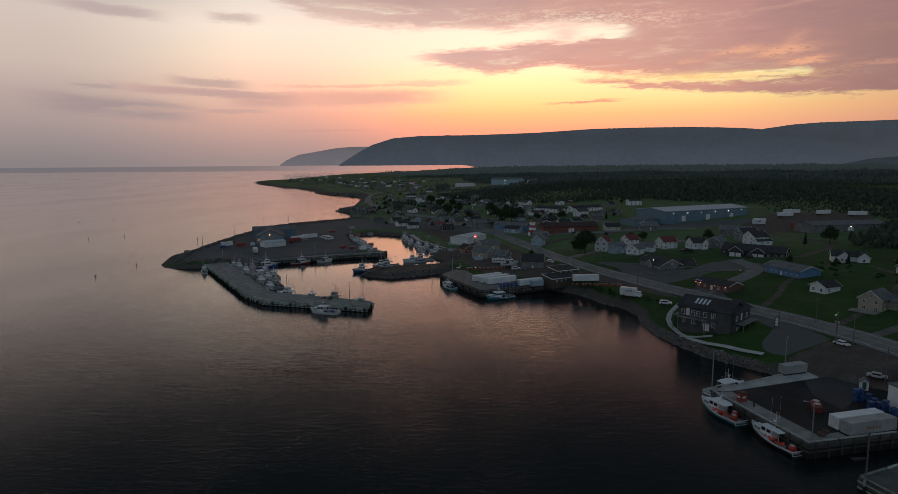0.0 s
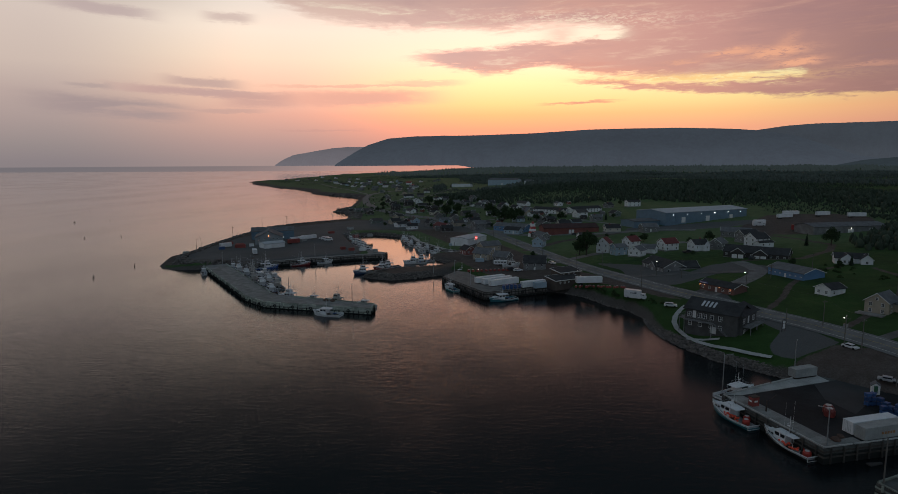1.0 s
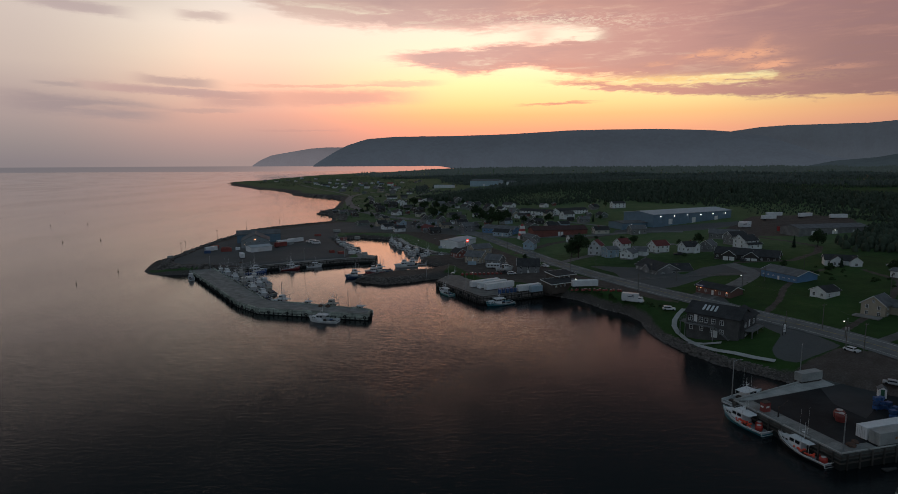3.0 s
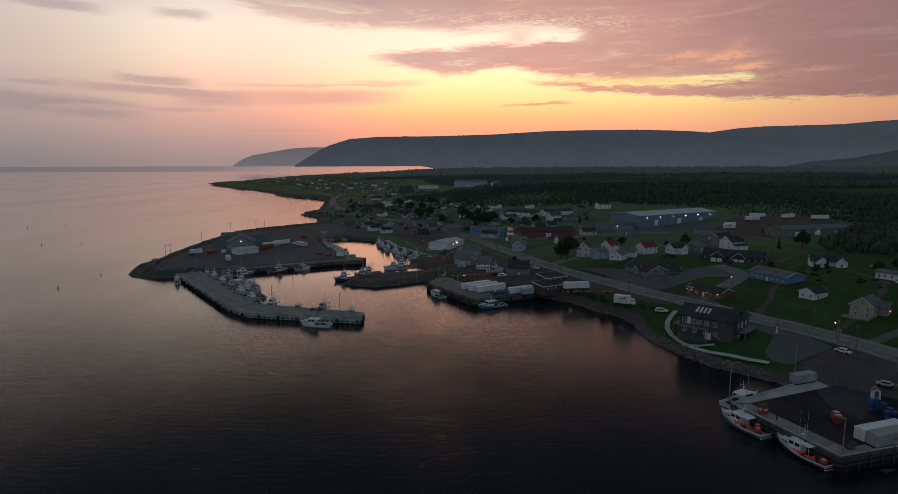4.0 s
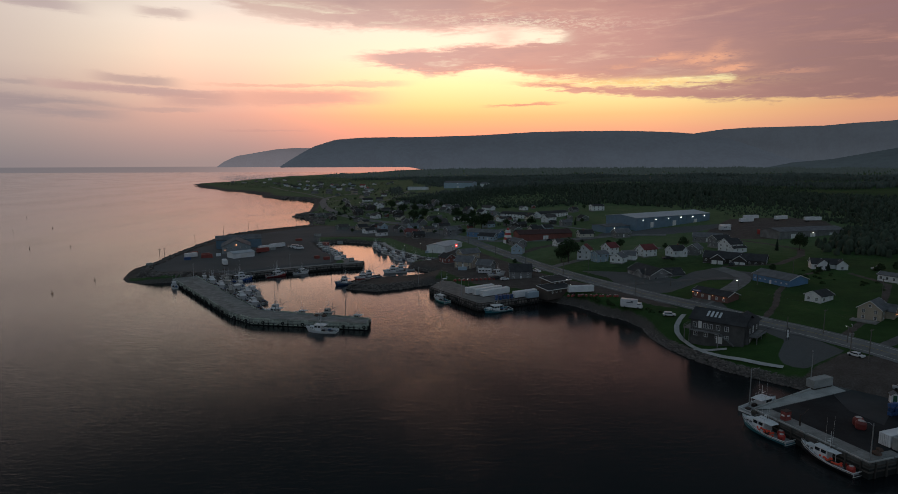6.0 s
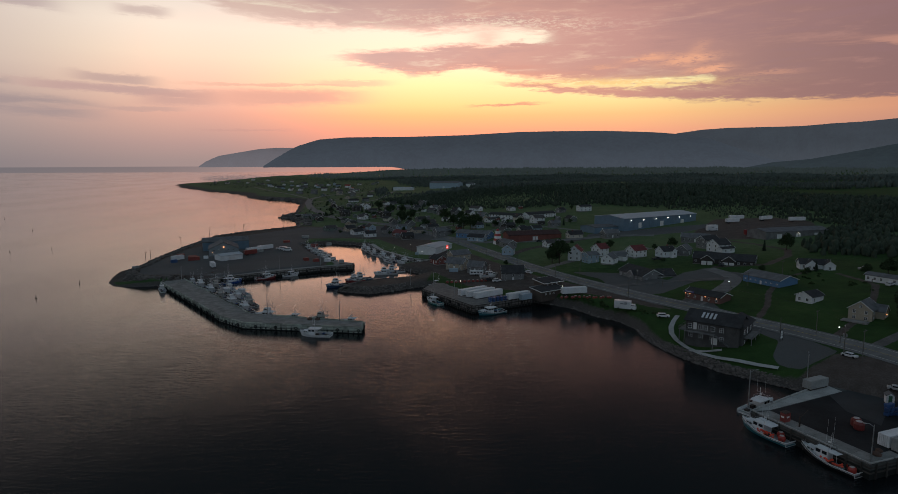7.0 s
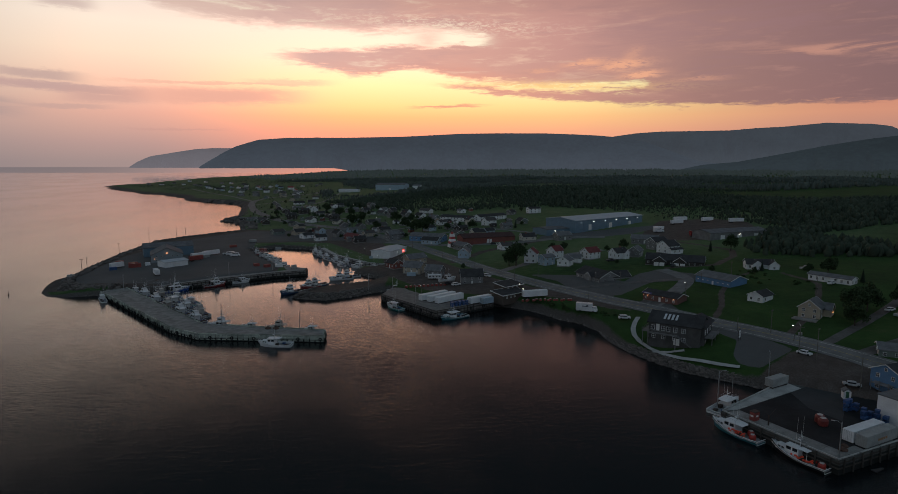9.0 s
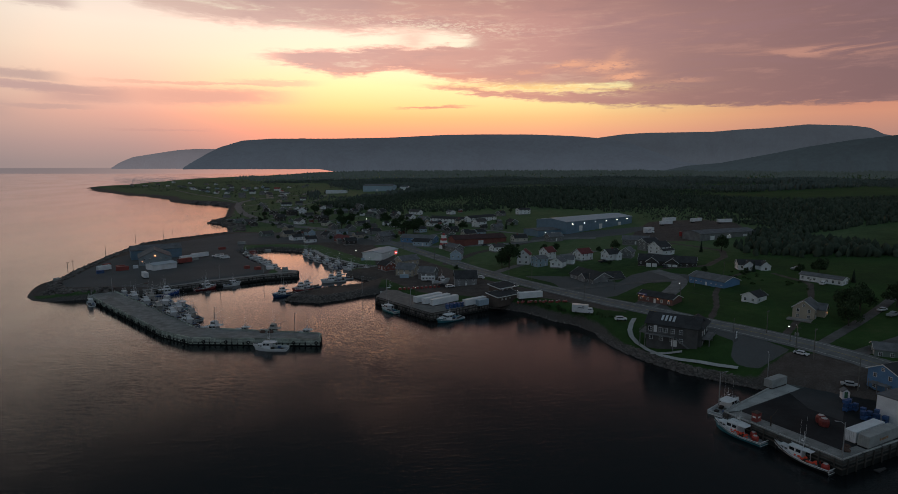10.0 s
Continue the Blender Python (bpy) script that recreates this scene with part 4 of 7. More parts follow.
build_inn().scale = (1.14, 1.14, 1.14)

# -- houses that stand near enough to be told apart
house(118.9, 200.6, 27, 8.2, 6.2, 3.0, 1.6, WHITE, SHINGLE, "small white wooden house with a dark gable roof", z=8.9, gap=4.0)
house(121.5, 228.3, -70, 19.0, 11.0, 3.6, 1.9, BLUE, GREYROOF, "long blue clapboard hall with a grey gable roof", "hall", z=9.1, ends=False, win=(0.8, 0.5), gap=2.6, name="hall")
t = house(122.4, 180.6, 38, 8.4, 7.2, 4.3, 2.7, TAN, GREYROOF, "tan two-storey house with a gambrel gable and large porch", z=8.4, storeys=2)
wing(t, 2.6, -4.0, 90, 4.2, 4.6, 3.6, 2.0, TAN, GREYROOF, ((180, 0.3), (180, 0.7)))
bm = bmesh.new()
add_box(bm, -7.0, 0.5, 0.1, 3.4, 8.0, 0.5, 0.05)
part("deck", bm, FOUND, t)
lamp_on(t, 2.0, -6.4, 2.6, WARMLAMP)
house(156.0, 213.0, -66, 18.0, 5.2, 2.8, 1.0, WHITE, GREYROOF, "long white mobile home with a low roof", "mobile home", z=12.1, gap=2.4)
t = house(150.5, 247.5, -20, 13.0, 7.2, 3.0, 2.0, WHITE, SHINGLE, "white bungalow with dark roof and cross gables", z=11.3)
wing(t, -2.0, -3.6, 90, 4.6, 4.6, 3.0, 1.9, WHITE, SHINGLE, ((180, 0.3), (180, 0.7)))
wing(t, 5.6, -4.0, 90, 4.6, 4.6, 3.0, 1.9, WHITE, SHINGLE, ((180, 0.5),))
t = house(91.0, 213.4, -58, 16.0, 8.0, 3.0, 1.4, material("red_brown_siding", (0.17, 0.085, 0.07), 0.75, vary=0.2, bump=0.02), SHINGLE, "low red-brown coffee shop with a dark roof and lit lamps", "shop", z=6.8, ends=False, name="shop")
for k in (-7.6, -5.4, 1.6, 6.6):
    lamp_on(t, k, -4.3, 2.5, WARMLAMP, 0.17)
bm = bmesh.new()
add_box(bm, -5.4, -4.95, 3.2, 4.2, 0.2, 0.8, 0.03)
part("sign_board", bm, material("dark_violet_sign", (0.07, 0.07, 0.2), 0.5), t, "dark violet sign board with a pale bar")
bm = bmesh.new()
add_box(bm, -5.4, -5.08, 3.48, 3.0, 0.06, 0.22)
part("sign_bar", bm, TRIM, t)
t = house(83.0, 257.6, -74, 20.0, 11.6, 3.5, 2.9, GREY, SHINGLE, "low grey motel hall with a broad dark roof", "motel", z=5.9, name="motel", win=(1.3, 1.3))
wing(t, 5.6, 6.2, 80, 14.0, 9.4, 3.3, 2.5, GREY, SHINGLE, ((-90, 0.2), (-90, 0.5), (-90, 0.8)))
wing(t, 1.5, -4.4, 90, 4.8, 4.8, 3.3, 1.9, GREY, SHINGLE, ((180, 0.5),))
t = house(126.0, 272.0, -34, 30.0, 10.0, 3.2, 2.8, DARKWALL, SHINGLE, "long dark bungalow with two white garage gables", z=9.4)
for k in (-7.5, 3.0):
    wing(t, k, -4.8, 90, 5.5, 6.4, 3.0, 2.3, DARKWALL, SHINGLE, ())
    for j in (-1.5, 1.5):
        put_door(t, k + j, -7.6, 0.1, -90, wide=2.5)
house(31.2, 273.2, -4, 11.6, 8.2, 4.6, 3.3, GREY, SHINGLE, "dark grey barn-like shop with a steep black roof", "shop", z=3.0, storeys=2, gap=3.4, name="shop")
t = thing("office", pose(42.0, 244.2, 3.0, 0, 0, 32), "dark brown flat-roofed harbour office with pale roof edges", "building")
OFFICEWALL = material("brown_office_boards", (0.105, 0.080, 0.066), 0.8, vary=0.22, bump=0.02)
for cx, cy, sx, sy, hh in ((-3.2, -2.0, 15.0, 7.4, 3.1), (3.0, 4.4, 12.0, 7.6, 5.2)):
    bm = bmesh.new()
    add_box(bm, cx, cy, -1.5, sx, sy, hh + 1.5, 0.03)
    part("wall", bm, OFFICEWALL, t)
    bm = bmesh.new()
    add_box(bm, cx, cy, hh, sx + 0.9, sy + 0.9, 0.22, 0.02)
    rim = bmesh.new()
    for k in (-1, 1):
        add_box(rim, cx, cy + k * (sy / 2 + 0.49), hh - 0.1, sx + 1.06, 0.07, 0.36)
        add_box(rim, cx + k * (sx / 2 + 0.49), cy, hh - 0.1, 0.07, sy + 0.9, 0.36)
    for b in (bm, rim):
        for v in b.verts:
            v.co.z += (v.co.y - cy) * 0.13 + 0.45
    roof_ob = part("roof", bm, SHINGLE, t)
    part("fascia", rim, TRIM, roof_ob)
bm = bmesh.new()
for i in range(12):
    add_box(bm, 9.7, -0.2 - i * 0.28, 2.3 - i * 0.19, 1.1, 0.3, 0.06)
add_tube(bm, (10.2, -0.1, 3.3), (10.2, -3.4, 1.1), 0.035, sides=4)
part("stairs", bm, GREY, t)
for k in (-8, -5.5, -3):
    put_window(t, k, -5.72, 1.9, -90, 0.9, 0.9)
for k in (-1, 2, 5):
    put_window(t, k, 0.58, 4.3, -90, 0.8, 1.0)
lamp_on(t, 6.4, 0.2, 5.4)
lamp_on(t, 9.2, 0.6, 2.6)

# -- steel warehouses
def shed(x, y, turn, L, W, h, rise, wall, roof, label, z=None, group="", name="warehouse", lamps=0, bays=4, doors=2):
    L, W, h, rise = 1.2 * L, 1.2 * W, 1.2 * h, 1.2 * rise
    gz = ground_z(x, y) if z is None else z
    t = thing(name, pose(x, y, gz, 0, 0, turn), label, "warehouse", group)
    bm = bmesh.new()
    gable_walls(bm, L, W, h, rise)
    part("wall", bm, wall, t)
    bm = bmesh.new()
    gable_roof(bm, L, W, h, rise, 0.5, 0.3)
    part("roof", bm, roof, t)
    for i in range(bays + 1):
        xx = -L / 2 + i * L / bays
        bm = bmesh.new()
        add_box(bm, xx, -W / 2 - 0.05, 0, 0.3, 0.14, h)
        part("pilaster", bm, wall, t)
    for i in range(doors):
        bm = bmesh.new()
        add_box(bm, -L / 2 + (i + 0.7) * L / (doors + 0.4), -W / 2 - 0.04, 0, 4.0, 0.14, min(4.2, h * 0.7), 0.04)
        part("roller_door", bm, TRIM if name != "fish_plant" else GREYPLASTIC, t)
    for i in range(lamps):
        lamp_on(t, -L / 2 + (i + 0.5) * L / lamps, -W / 2 - 0.3, h * 0.78, r=0.24)
    return t


shed(143.5, 417.0, 30, 72, 26, 6.6, 1.5, STEELBLUE, METALROOF, "long steel-blue warehouse with a pale metal roof", z=12.6, lamps=6, bays=9, doors=3)
shed(108.0, 397.0, 22, 25, 15, 4.4, 0.8, STEELBLUE, GREYROOF, "low steel-blue warehouse wing with a grey roof", z=9.6, lamps=2, bays=4, doors=1)
shed(198.0, 343.0, 14, 44, 14, 4.4, 1.4, GREY, GREYROOF, "long grey truck shed with a lit gable", z=12.2, lamps=1, bays=6, doors=3)
t = shed(26.0, 1052.0, -24, 52, 24, 9, 2.4, PALEBLUE, GREYROOF, "far pale blue sports hall with a grey roof", lamps=1, bays=6, doors=1, name="sports_hall")
shed(-46.0, 1024.0, -20, 34, 10, 4, 1.0, WHITE, METALROOF, "long low white building far up the road", bays=5, doors=2)
shed(68, 1046, -24, 14, 10, 6, 1.6, WHITE, GREYROOF, "small white shed beside the sports hall", bays=2, doors=1)
# fish plant on the west quay
shed(-124.8, 361.0, 109, 18, 15.6, 4.5, 3.6, material("grey_green_cladding", (0.24, 0.28, 0.30), 0.6, vary=0.12), GREYROOF, "grey fish plant with a wide gable and lit lamp", z=2.6, name="fish_plant", lamps=1, bays=4, doors=1)
shed(-131.0, 383.0, 22, 26, 14, 5.6, 1.9, STEELBLUE, GREYROOF, "grey rear hall of the fish plant", z=2.6, bays=4, doors=1, name="fish_plant_hall")
t = shed(-115.6, 341.0, 44, 12.0, 8.0, 3.0, 0.7, WHITE, METALROOF, "low white cold store with a pale metal roof", z=2.6, bays=4, doors=1, name="cold_store")
t = bpy.data.objects["fish_plant"]
for k in (-1.5, 1.5):
    for j in (-2.6, -1.3, 1.3, 2.6):
        put_window(t, -10.85, j * 2.4, 2.2 + (k > 0) * 2.4, 180, 0.9, 0.9)
lamp_on(t, -11.2, 0, 6.6, WARMLAMP, 0.42)
lamp_on(t, -11.2, 7.4, 3.2, WARMLAMP, 0.22)
shed(-2.5, 357.5, 62, 21, 12, 4.2, 1.0, WHITE, METALROOF, "white harbour shop with a pale roof and red fascia", z=3.2, bays=5, doors=1, name="harbour_shop")
# long red-brown store and the long white apartment blocks
shed(58.0, 378.0, 12, 34, 11, 3.4, 2.0, REDWALL, material("red_brown_roof", (0.075, 0.035, 0.033), 0.9, vary=0.25), "long red-brown store with a low red-brown roof", bays=6, doors=1, name="store")
house(57.0, 487.0, -38, 36, 9, 3.9, 1.8, WHITE, SHINGLE, "long white apartment block with a dark roof", "apartment block", storeys=2, gap=3.4, name="apartment_block")
house(82.0, 484.0, 34, 36, 9, 3.9, 1.8, WHITE, SHINGLE, "long white apartment block set crosswise", "apartment block", storeys=2, gap=3.4, name="apartment_block")
house(24.0, 396.0, -30, 27, 11, 3.8, 2.2, BLUE, GREYROOF, "long blue shop house with a grey roof", "shop", name="shop", gap=3.4)
house(24.5, 383.0, -30, 13, 7, 3.2, 2.0, PALEBLUE, SHINGLE, "pale blue gabled annex beside the blue shop", "shop", name="shop")
house(67.3, 305.8, 64, 8.0, 7.4, 6.0, 3.0, WHITE, REDROOF, "tall white farmhouse with a dark red roof", z=6.4, storeys=2)
house(81.5, 312.0, 34, 8.0, 7.0, 4.6, 2.6, WHITE, REDROOF, "white house with a dark red gable roof", storeys=2)
house(72.5, 297.0, 20, 7.2, 7.0, 5.2, 1.4, PALEBLUE, GREYROOF, "pale blue two-storey square house", z=6.4, storeys=2)
house(79.5, 289.5, 52, 8.0, 7.0, 3.2, 2.2, WHITE, GREYROOF, "white cottage with a grey gable roof")
house(86.5, 296.0, -30, 8.0, 6.0, 2.9, 1.9, WHITE, GREYROOF, "low white cottage with a grey roof")
house(97.0, 303.0, 24, 9.6, 7.4, 4.2, 2.5, WHITE, REDROOF, "white house with a dark red roof", storeys=2)
t = house(109.5, 297.5, 20, 9.2, 7.0, 3.8, 2.4, WHITE, SHINGLE, "white house with dark roof and side dormer", storeys=1, chimney=True)
wing(t, 2.0, -3.6, 90, 3.6, 3.4, 4.0, 1.7, WHITE, SHINGLE, ((180, 0.5),))
house(103.0, 366.0, 12, 11.0, 8.0, 3.4, 2.4, GREY, GREYROOF, "grey bungalow with a broad roof below the warehouse")
house(141.0, 335.0, -26, 17.0, 8.0, 3.2, 2.4, GREY, GREYROOF, "long grey house with gable wings")
t = house(139.0, 304.0, 22, 10.0, 9.0, 4.6, 2.8, WHITE, SHINGLE, "white porch house with a dark hip roof", storeys=2)
wing(t, 0, -5.6, 0, 10.6, 3.0, 2.6, 0.8, WHITE, SHINGLE, ((-90, 0.3), (-90, 0.7)))
house(140.0, 318.0, 22, 12.0, 7.0, 4.8, 2.2, GREY, SHINGLE, "grey two-storey house behind the porch house", storeys=2)
house(120.0, 301.0, 50, 9.0, 7.0, 3.4, 2.6, GREY, GREYROOF, "grey gabled cottage with white trim")
house(37.0, 330.0, 70, 8.0, 7.0, 4.0, 2.6, PALEBLUE, GREYROOF, "pale blue cottage near the main road")
house(17.0, 292.0, -30, 9.0, 7.0, 3.4, 2.6, GREY, GREYROOF, "grey gabled house by the camper")
house(8.0, 302.0, -30, 11.0, 8.0, 3.8, 2.8, TAN, GREYROOF, "tan gabled house beside the gravel yard", storeys=2)
house(-1.0, 318.0, -60, 9.0, 7.0, 3.2, 2.2, REDWALL, SHINGLE, "dark red shed house by the harbour lot")
house(10.0, 326.0, 30, 13.0, 8.0, 3.6, 2.4, TAN, GREYROOF, "long beige house with a grey roof")
house(-24.0, 424.0, -56, 18.0, 8.0, 3.2, 2.0, REDWALL, REDROOF, "long dark red shop by the shore road", "shop", name="shop")
# the buildings by the near wharf
t = house(106.2, 133.4, 14, 8.6, 8.0, 6.0, 2.0, BLUE, SHINGLE, "blue two-storey house with white window frames", z=3.5, storeys=2, gap=3.0)
bm = bmesh.new()
add_box(bm, -5.4, 0, 2.7, 2.4, 5.0, 0.18, 0.02)
part("balcony", bm, GREY, t)
for k in (-2.3, 0, 2.3):
    bm = bmesh.new()
    add_box(bm, -6.4, k, -0.8, 0.16, 0.16, 4.6)
    part("post", bm, GREY, t)
house(120.6, 146.8, -36, 12, 7.2, 3.0, 1.4, GREENWALL, GREYROOF, "green-grey bungalow with white windows", z=6.3)
t = thing("hut", pose(92.1, 131.3, 3.70, 0, 0, 66), "tiny white hut with a green door", "hut")
bm = bmesh.new()
gable_walls(bm, 2.4, 2.2, 2.1, 0.8, -0.4)
part("wall", bm, WHITE, t)
bm = bmesh.new()
gable_roof(bm, 2.4, 2.2, 2.1, 0.8, 0.25, 0.12)
part("roof", bm, GREYROOF, t)
MATS["green_door"] = material("green_door", (0.04, 0.14, 0.08), 0.5)
put_door(t, -1.2, 0, 0, 180, "green_door")
t.scale = (0.8, 0.8, 0.85)
# white cold wall of the fish store at the wharf's end
t = thing("fish_store", pose(99.8, 120.6, 2.9, 0, 0, 16), "plain white fish store with outside stairs", "building")
bm = bmesh.new()
add_box(bm, 0, 0, -0.6, 19.5, 9.0, 6.8, 0.05)
part("wall", bm, WHITE, t)
bm = bmesh.new()
add_box(bm, 0, 0, 6.2, 19.9, 9.4, 0.3, 0.04)
part("roof", bm, GREYROOF, t)
bm = bmesh.new()
for i in range(12):
    add_box(bm, -2.0 + i * 0.3, -5.2, 0.2 * i, 0.34, 1.1, 0.08)
part("stairs", bm, DARKSTEEL, t)
bm = bmesh.new()
add_tube(bm, (-2.2, -5.8, 1.0), (1.7, -5.8, 3.5), 0.04, sides=5)
for i in range(7):
    add_tube(bm, (-2.0 + i * 0.6, -5.8, 0.4 * i), (-2.0 + i * 0.6, -5.8, 1.1 + 0.38 * i), 0.03, sides=4)
part("railing", bm, DARKSTEEL, t)

# lighthouse with red and white bands
t = thing("lighthouse", pose(35.6, 368.5, ground_z(35.6, 368.5), 0, 0, 20), "small square lighthouse with red and white bands", "lighthouse")
hts = [0, 2.3, 4.0, 5.7, 7.4, 9.1]
for i, (a, b) in enumerate(zip(hts, hts[1:])):
    bm = bmesh.new()
    w0 = 5.2 - a * 0.3
    add_box(bm, 0, 0, a - (0.5 if i == 0 else 0), w0, w0, b - a + (0.5 if i == 0 else 0), 0.0, taper=1 - 0.3 * (b - a) / w0)
    part("band", bm, (WHITE if i % 2 == 0 else material("lighthouse_red", (0.42, 0.05, 0.05), 0.5, vary=0.1)), t)
bm = bmesh.new()
add_box(bm, 0, 0, 9.1, 3.4, 3.4, 0.25, 0.03)
part("gallery", bm, WHITE, t)
bm = bmesh.new()
add_tube(bm, (0, 0, 9.35), (0, 0, 10.4), 0.9, 0.9, 8)
add_tube(bm, (0, 0, 10.4), (0, 0, 11.0), 1.1, 0.1, 8)
part("lantern", bm, MATS["lighthouse_red"], t)
put_window(t, 0, -2.2, 3.1, -90, 0.8, 1.0)

# ---------------------------------------------------------------- wharves
def mesh_of(name, bm, mat):
    me = bpy.data.meshes.new(name)
    bm.to_mesh(me)
    bm.free()
    me.materials.append(mat)
    return me


def tide_stained(name, dry, wet, line):
    """Timber or concrete, dark with weed up to an uneven tide line at that height in the piece's own frame."""
    m = dry.copy()
    m.name = name
    t = m.node_tree
    b = t.nodes["Principled BSDF"]
    src = b.inputs["Base Color"].links[0].from_socket
    co = t.nodes.new("ShaderNodeTexCoord").outputs["Object"]
    sep = t.nodes.new("ShaderNodeSeparateXYZ")
    t.links.new(co, sep.inputs[0])
    edge = N(t, sep.outputs[2]) + (noise_at(t, co, 0.8, 4, 0.6) - 0.5) * 0.5
    c = mix(t, edge.ramp(line + 0.15, line - 0.15), src, wet)
    t.links.new(c, b.inputs["Base Color"])
    return m


bm = bmesh.new()
add_tube(bm, (0, 0, -3.4), (0, 0, 0), 0.24, 0.22, 8)
PILE = mesh_of("pile", bm, tide_stained("tide_stained_pile", FENDER, (0.012, 0.014, 0.012), -1.25))
bm = bmesh.new()
add_tube(bm, (0, 0, -3.4), (0, 0, 0), 0.2, 0.17, 7)
DARKPILE = mesh_of("pile", bm, TIMBER)
bm = bmesh.new()
for k in range(12):
    a0, a1 = k * math.tau / 12, (k + 1) * math.tau / 12
    for r0, r1, y0, y1 in ((0.66, 0.66, -0.2, 0.2), (0.66, 0.34, 0.2, 0.14), (0.34, 0.66, -0.14, -0.2)):
        add_quad(bm, (r0 * math.cos(a0), y0, r0 * math.sin(a0)), (r0 * math.cos(a1), y0, r0 * math.sin(a1)), (r1 * math.cos(a1), y1, r1 * math.sin(a1)), (r1 * math.cos(a0), y1, r1 * math.sin(a0)))
TYRE = mesh_of("tyre", bm, RUBBER)


def edge_points(a, b, step):
    d = math.dist(a, b)
    n = max(1, int(d / step))
    return [((a[0] + (b[0] - a[0]) * (i + 0.5) / n), (a[1] + (b[1] - a[1]) * (i + 0.5) / n)) for i in range(n)], math.degrees(math.atan2(b[1] - a[1], b[0] - a[0]))


def build_wharf(name, poly, top, mat, label, edges, pile=PILE, step=1.3, tyres=True, wall=None, tide=0.9):
    """A wharf over a plan outline; edges: the sides that show piles, a wall of boards and a timber kerb."""
    t = thing(name, pose(0, 0, 0), label, "wharf", kind="structure")
    bm = bmesh.new()
    add_prism(bm, poly, -2.2, top)
    part("body", bm, tide_stained(name + "_face", mat, (0.012, 0.014, 0.012), tide), t)
    for a, b in edges:
        pts, ang = edge_points(a, b, step)
        n = Vector((b[1] - a[1], a[0] - b[0])).normalized()
        for i, (x, y) in enumerate(pts):
            share("pile", pile, t, pose(x + n.x * 0.2, y + n.y * 0.2, top + random.uniform(-0.25, 0.3), random.uniform(-1.2, 1.2), random.uniform(-1.2, 1.2)))
            if tyres and i % 4 == 2:
                share("tyre", TYRE, t, pose(x + n.x * 0.5, y + n.y * 0.5, top - 0.9, 0, 0, ang))
        mid = ((a[0] + b[0]) / 2, (a[1] + b[1]) / 2)
        L = math.dist(a, b)
        bm = bmesh.new()
        add_box(bm, mid[0] + n.x * 0.03, mid[1] + n.y * 0.03, top - 1.7, L, 0.12, 0.28, 0, ang)
        add_box(bm, mid[0] + n.x * 0.03, mid[1] + n.y * 0.03, top - 0.7, L, 0.12, 0.28, 0, ang)
        part("waler", bm, FENDER if pile is PILE else TIMBER, t)
        k = max(1, int(L / 6))
        for i in range(k):
            f = (i + 0.5) / k
            bm = bmesh.new()
            add_box(bm, a[0] + (b[0] - a[0]) * f - n.x * 0.2, a[1] + (b[1] - a[1]) * f - n.y * 0.2, top + 0.1, L / k - 0.5, 0.26, 0.24, 0.03, ang)
            part("kerb_beam", bm, wall or FENDER, t)
    return t


def slabs(t, a0, a1, b0, b1, n, top, mat, cross=1):
    """Cast deck slabs between two edge lines, each a piece with a joint round it."""
    for i in range(n):
        for j in range(cross):
            q = []
            for fi, fj in ((i, j), (i + 1, j), (i + 1, j + 1), (i, j + 1)):
                u, v = fi / n, fj / cross
                A = Vector(a0).lerp(Vector(a1), u)
                B = Vector(b0).lerp(Vector(b1), u)
                q.append(A.lerp(B, v))
            c = sum(q, Vector((0, 0))) / 4
            q = [p + (c - p).normalized() * 0.05 for p in q]
            bm = bmesh.new()
            if (q[1] - q[0]).cross(q[2] - q[1]) < 0:
                q = q[::-1]
            add_prism(bm, [(p.x, p.y) for p in q], top - 0.05, top + 0.012 + random.random() * 0.012)
            part("slab", bm, mat, t)


# near wharf
NW_, SW_, SE_ = (61.2, 129.7), (69.5, 106.5), (87.0, 111.9)
near = build_wharf("wharf_near", [NW_, SW_, SE_, (104, 116), (104, 128), (88.4, 144.4), (86.5, 144.4)], 2.8, WETCONC, "fishing wharf with concrete aprons round dark stained asphalt",
                   [(NW_, SW_), (SW_, SE_), (SE_, (104, 116)), ((86.5, 144.4), NW_)], step=2.6, tyres=False, wall=PALECONC, pile=DARKPILE, tide=2.2)
bm = bmesh.new()
add_prism(bm, [(65.4, 129.8), (73.2, 108.6), (86, 112.6), (103.5, 117), (103.5, 128), (91.0, 140.6), (87.6, 139.2)], 2.7, 2.815)
part("asphalt_sheet", bm, OLDTAR, near)
bm = bmesh.new()
add_prism(bm, [(81.0, 128.6), (83.0, 121.6), (90.4, 129.2), (94, 135), (90.4, 140.6), (83.2, 137.4)], 2.79, 2.822)
part("asphalt_patch", bm, material("smooth_yard_asphalt", (0.036, 0.038, 0.040), 0.8, vary=0.3, bump=0.01, scale=0.4), near, "smoother grey patch of asphalt")
slabs(near, NW_, (86.5, 144.2), (65.2, 129.9), (87.6, 139.4), 6, 2.8, PALECONC)
slabs(near, (61.5, 129.0), SW_, (65.4, 129.6), (73.3, 108.6), 6, 2.8, CONCRETE)
slabs(near, (73.3, 108.1), (86.0, 112.2), (72.6, 110.2), (85.4, 114.2), 3, 2.8, CONCRETE)
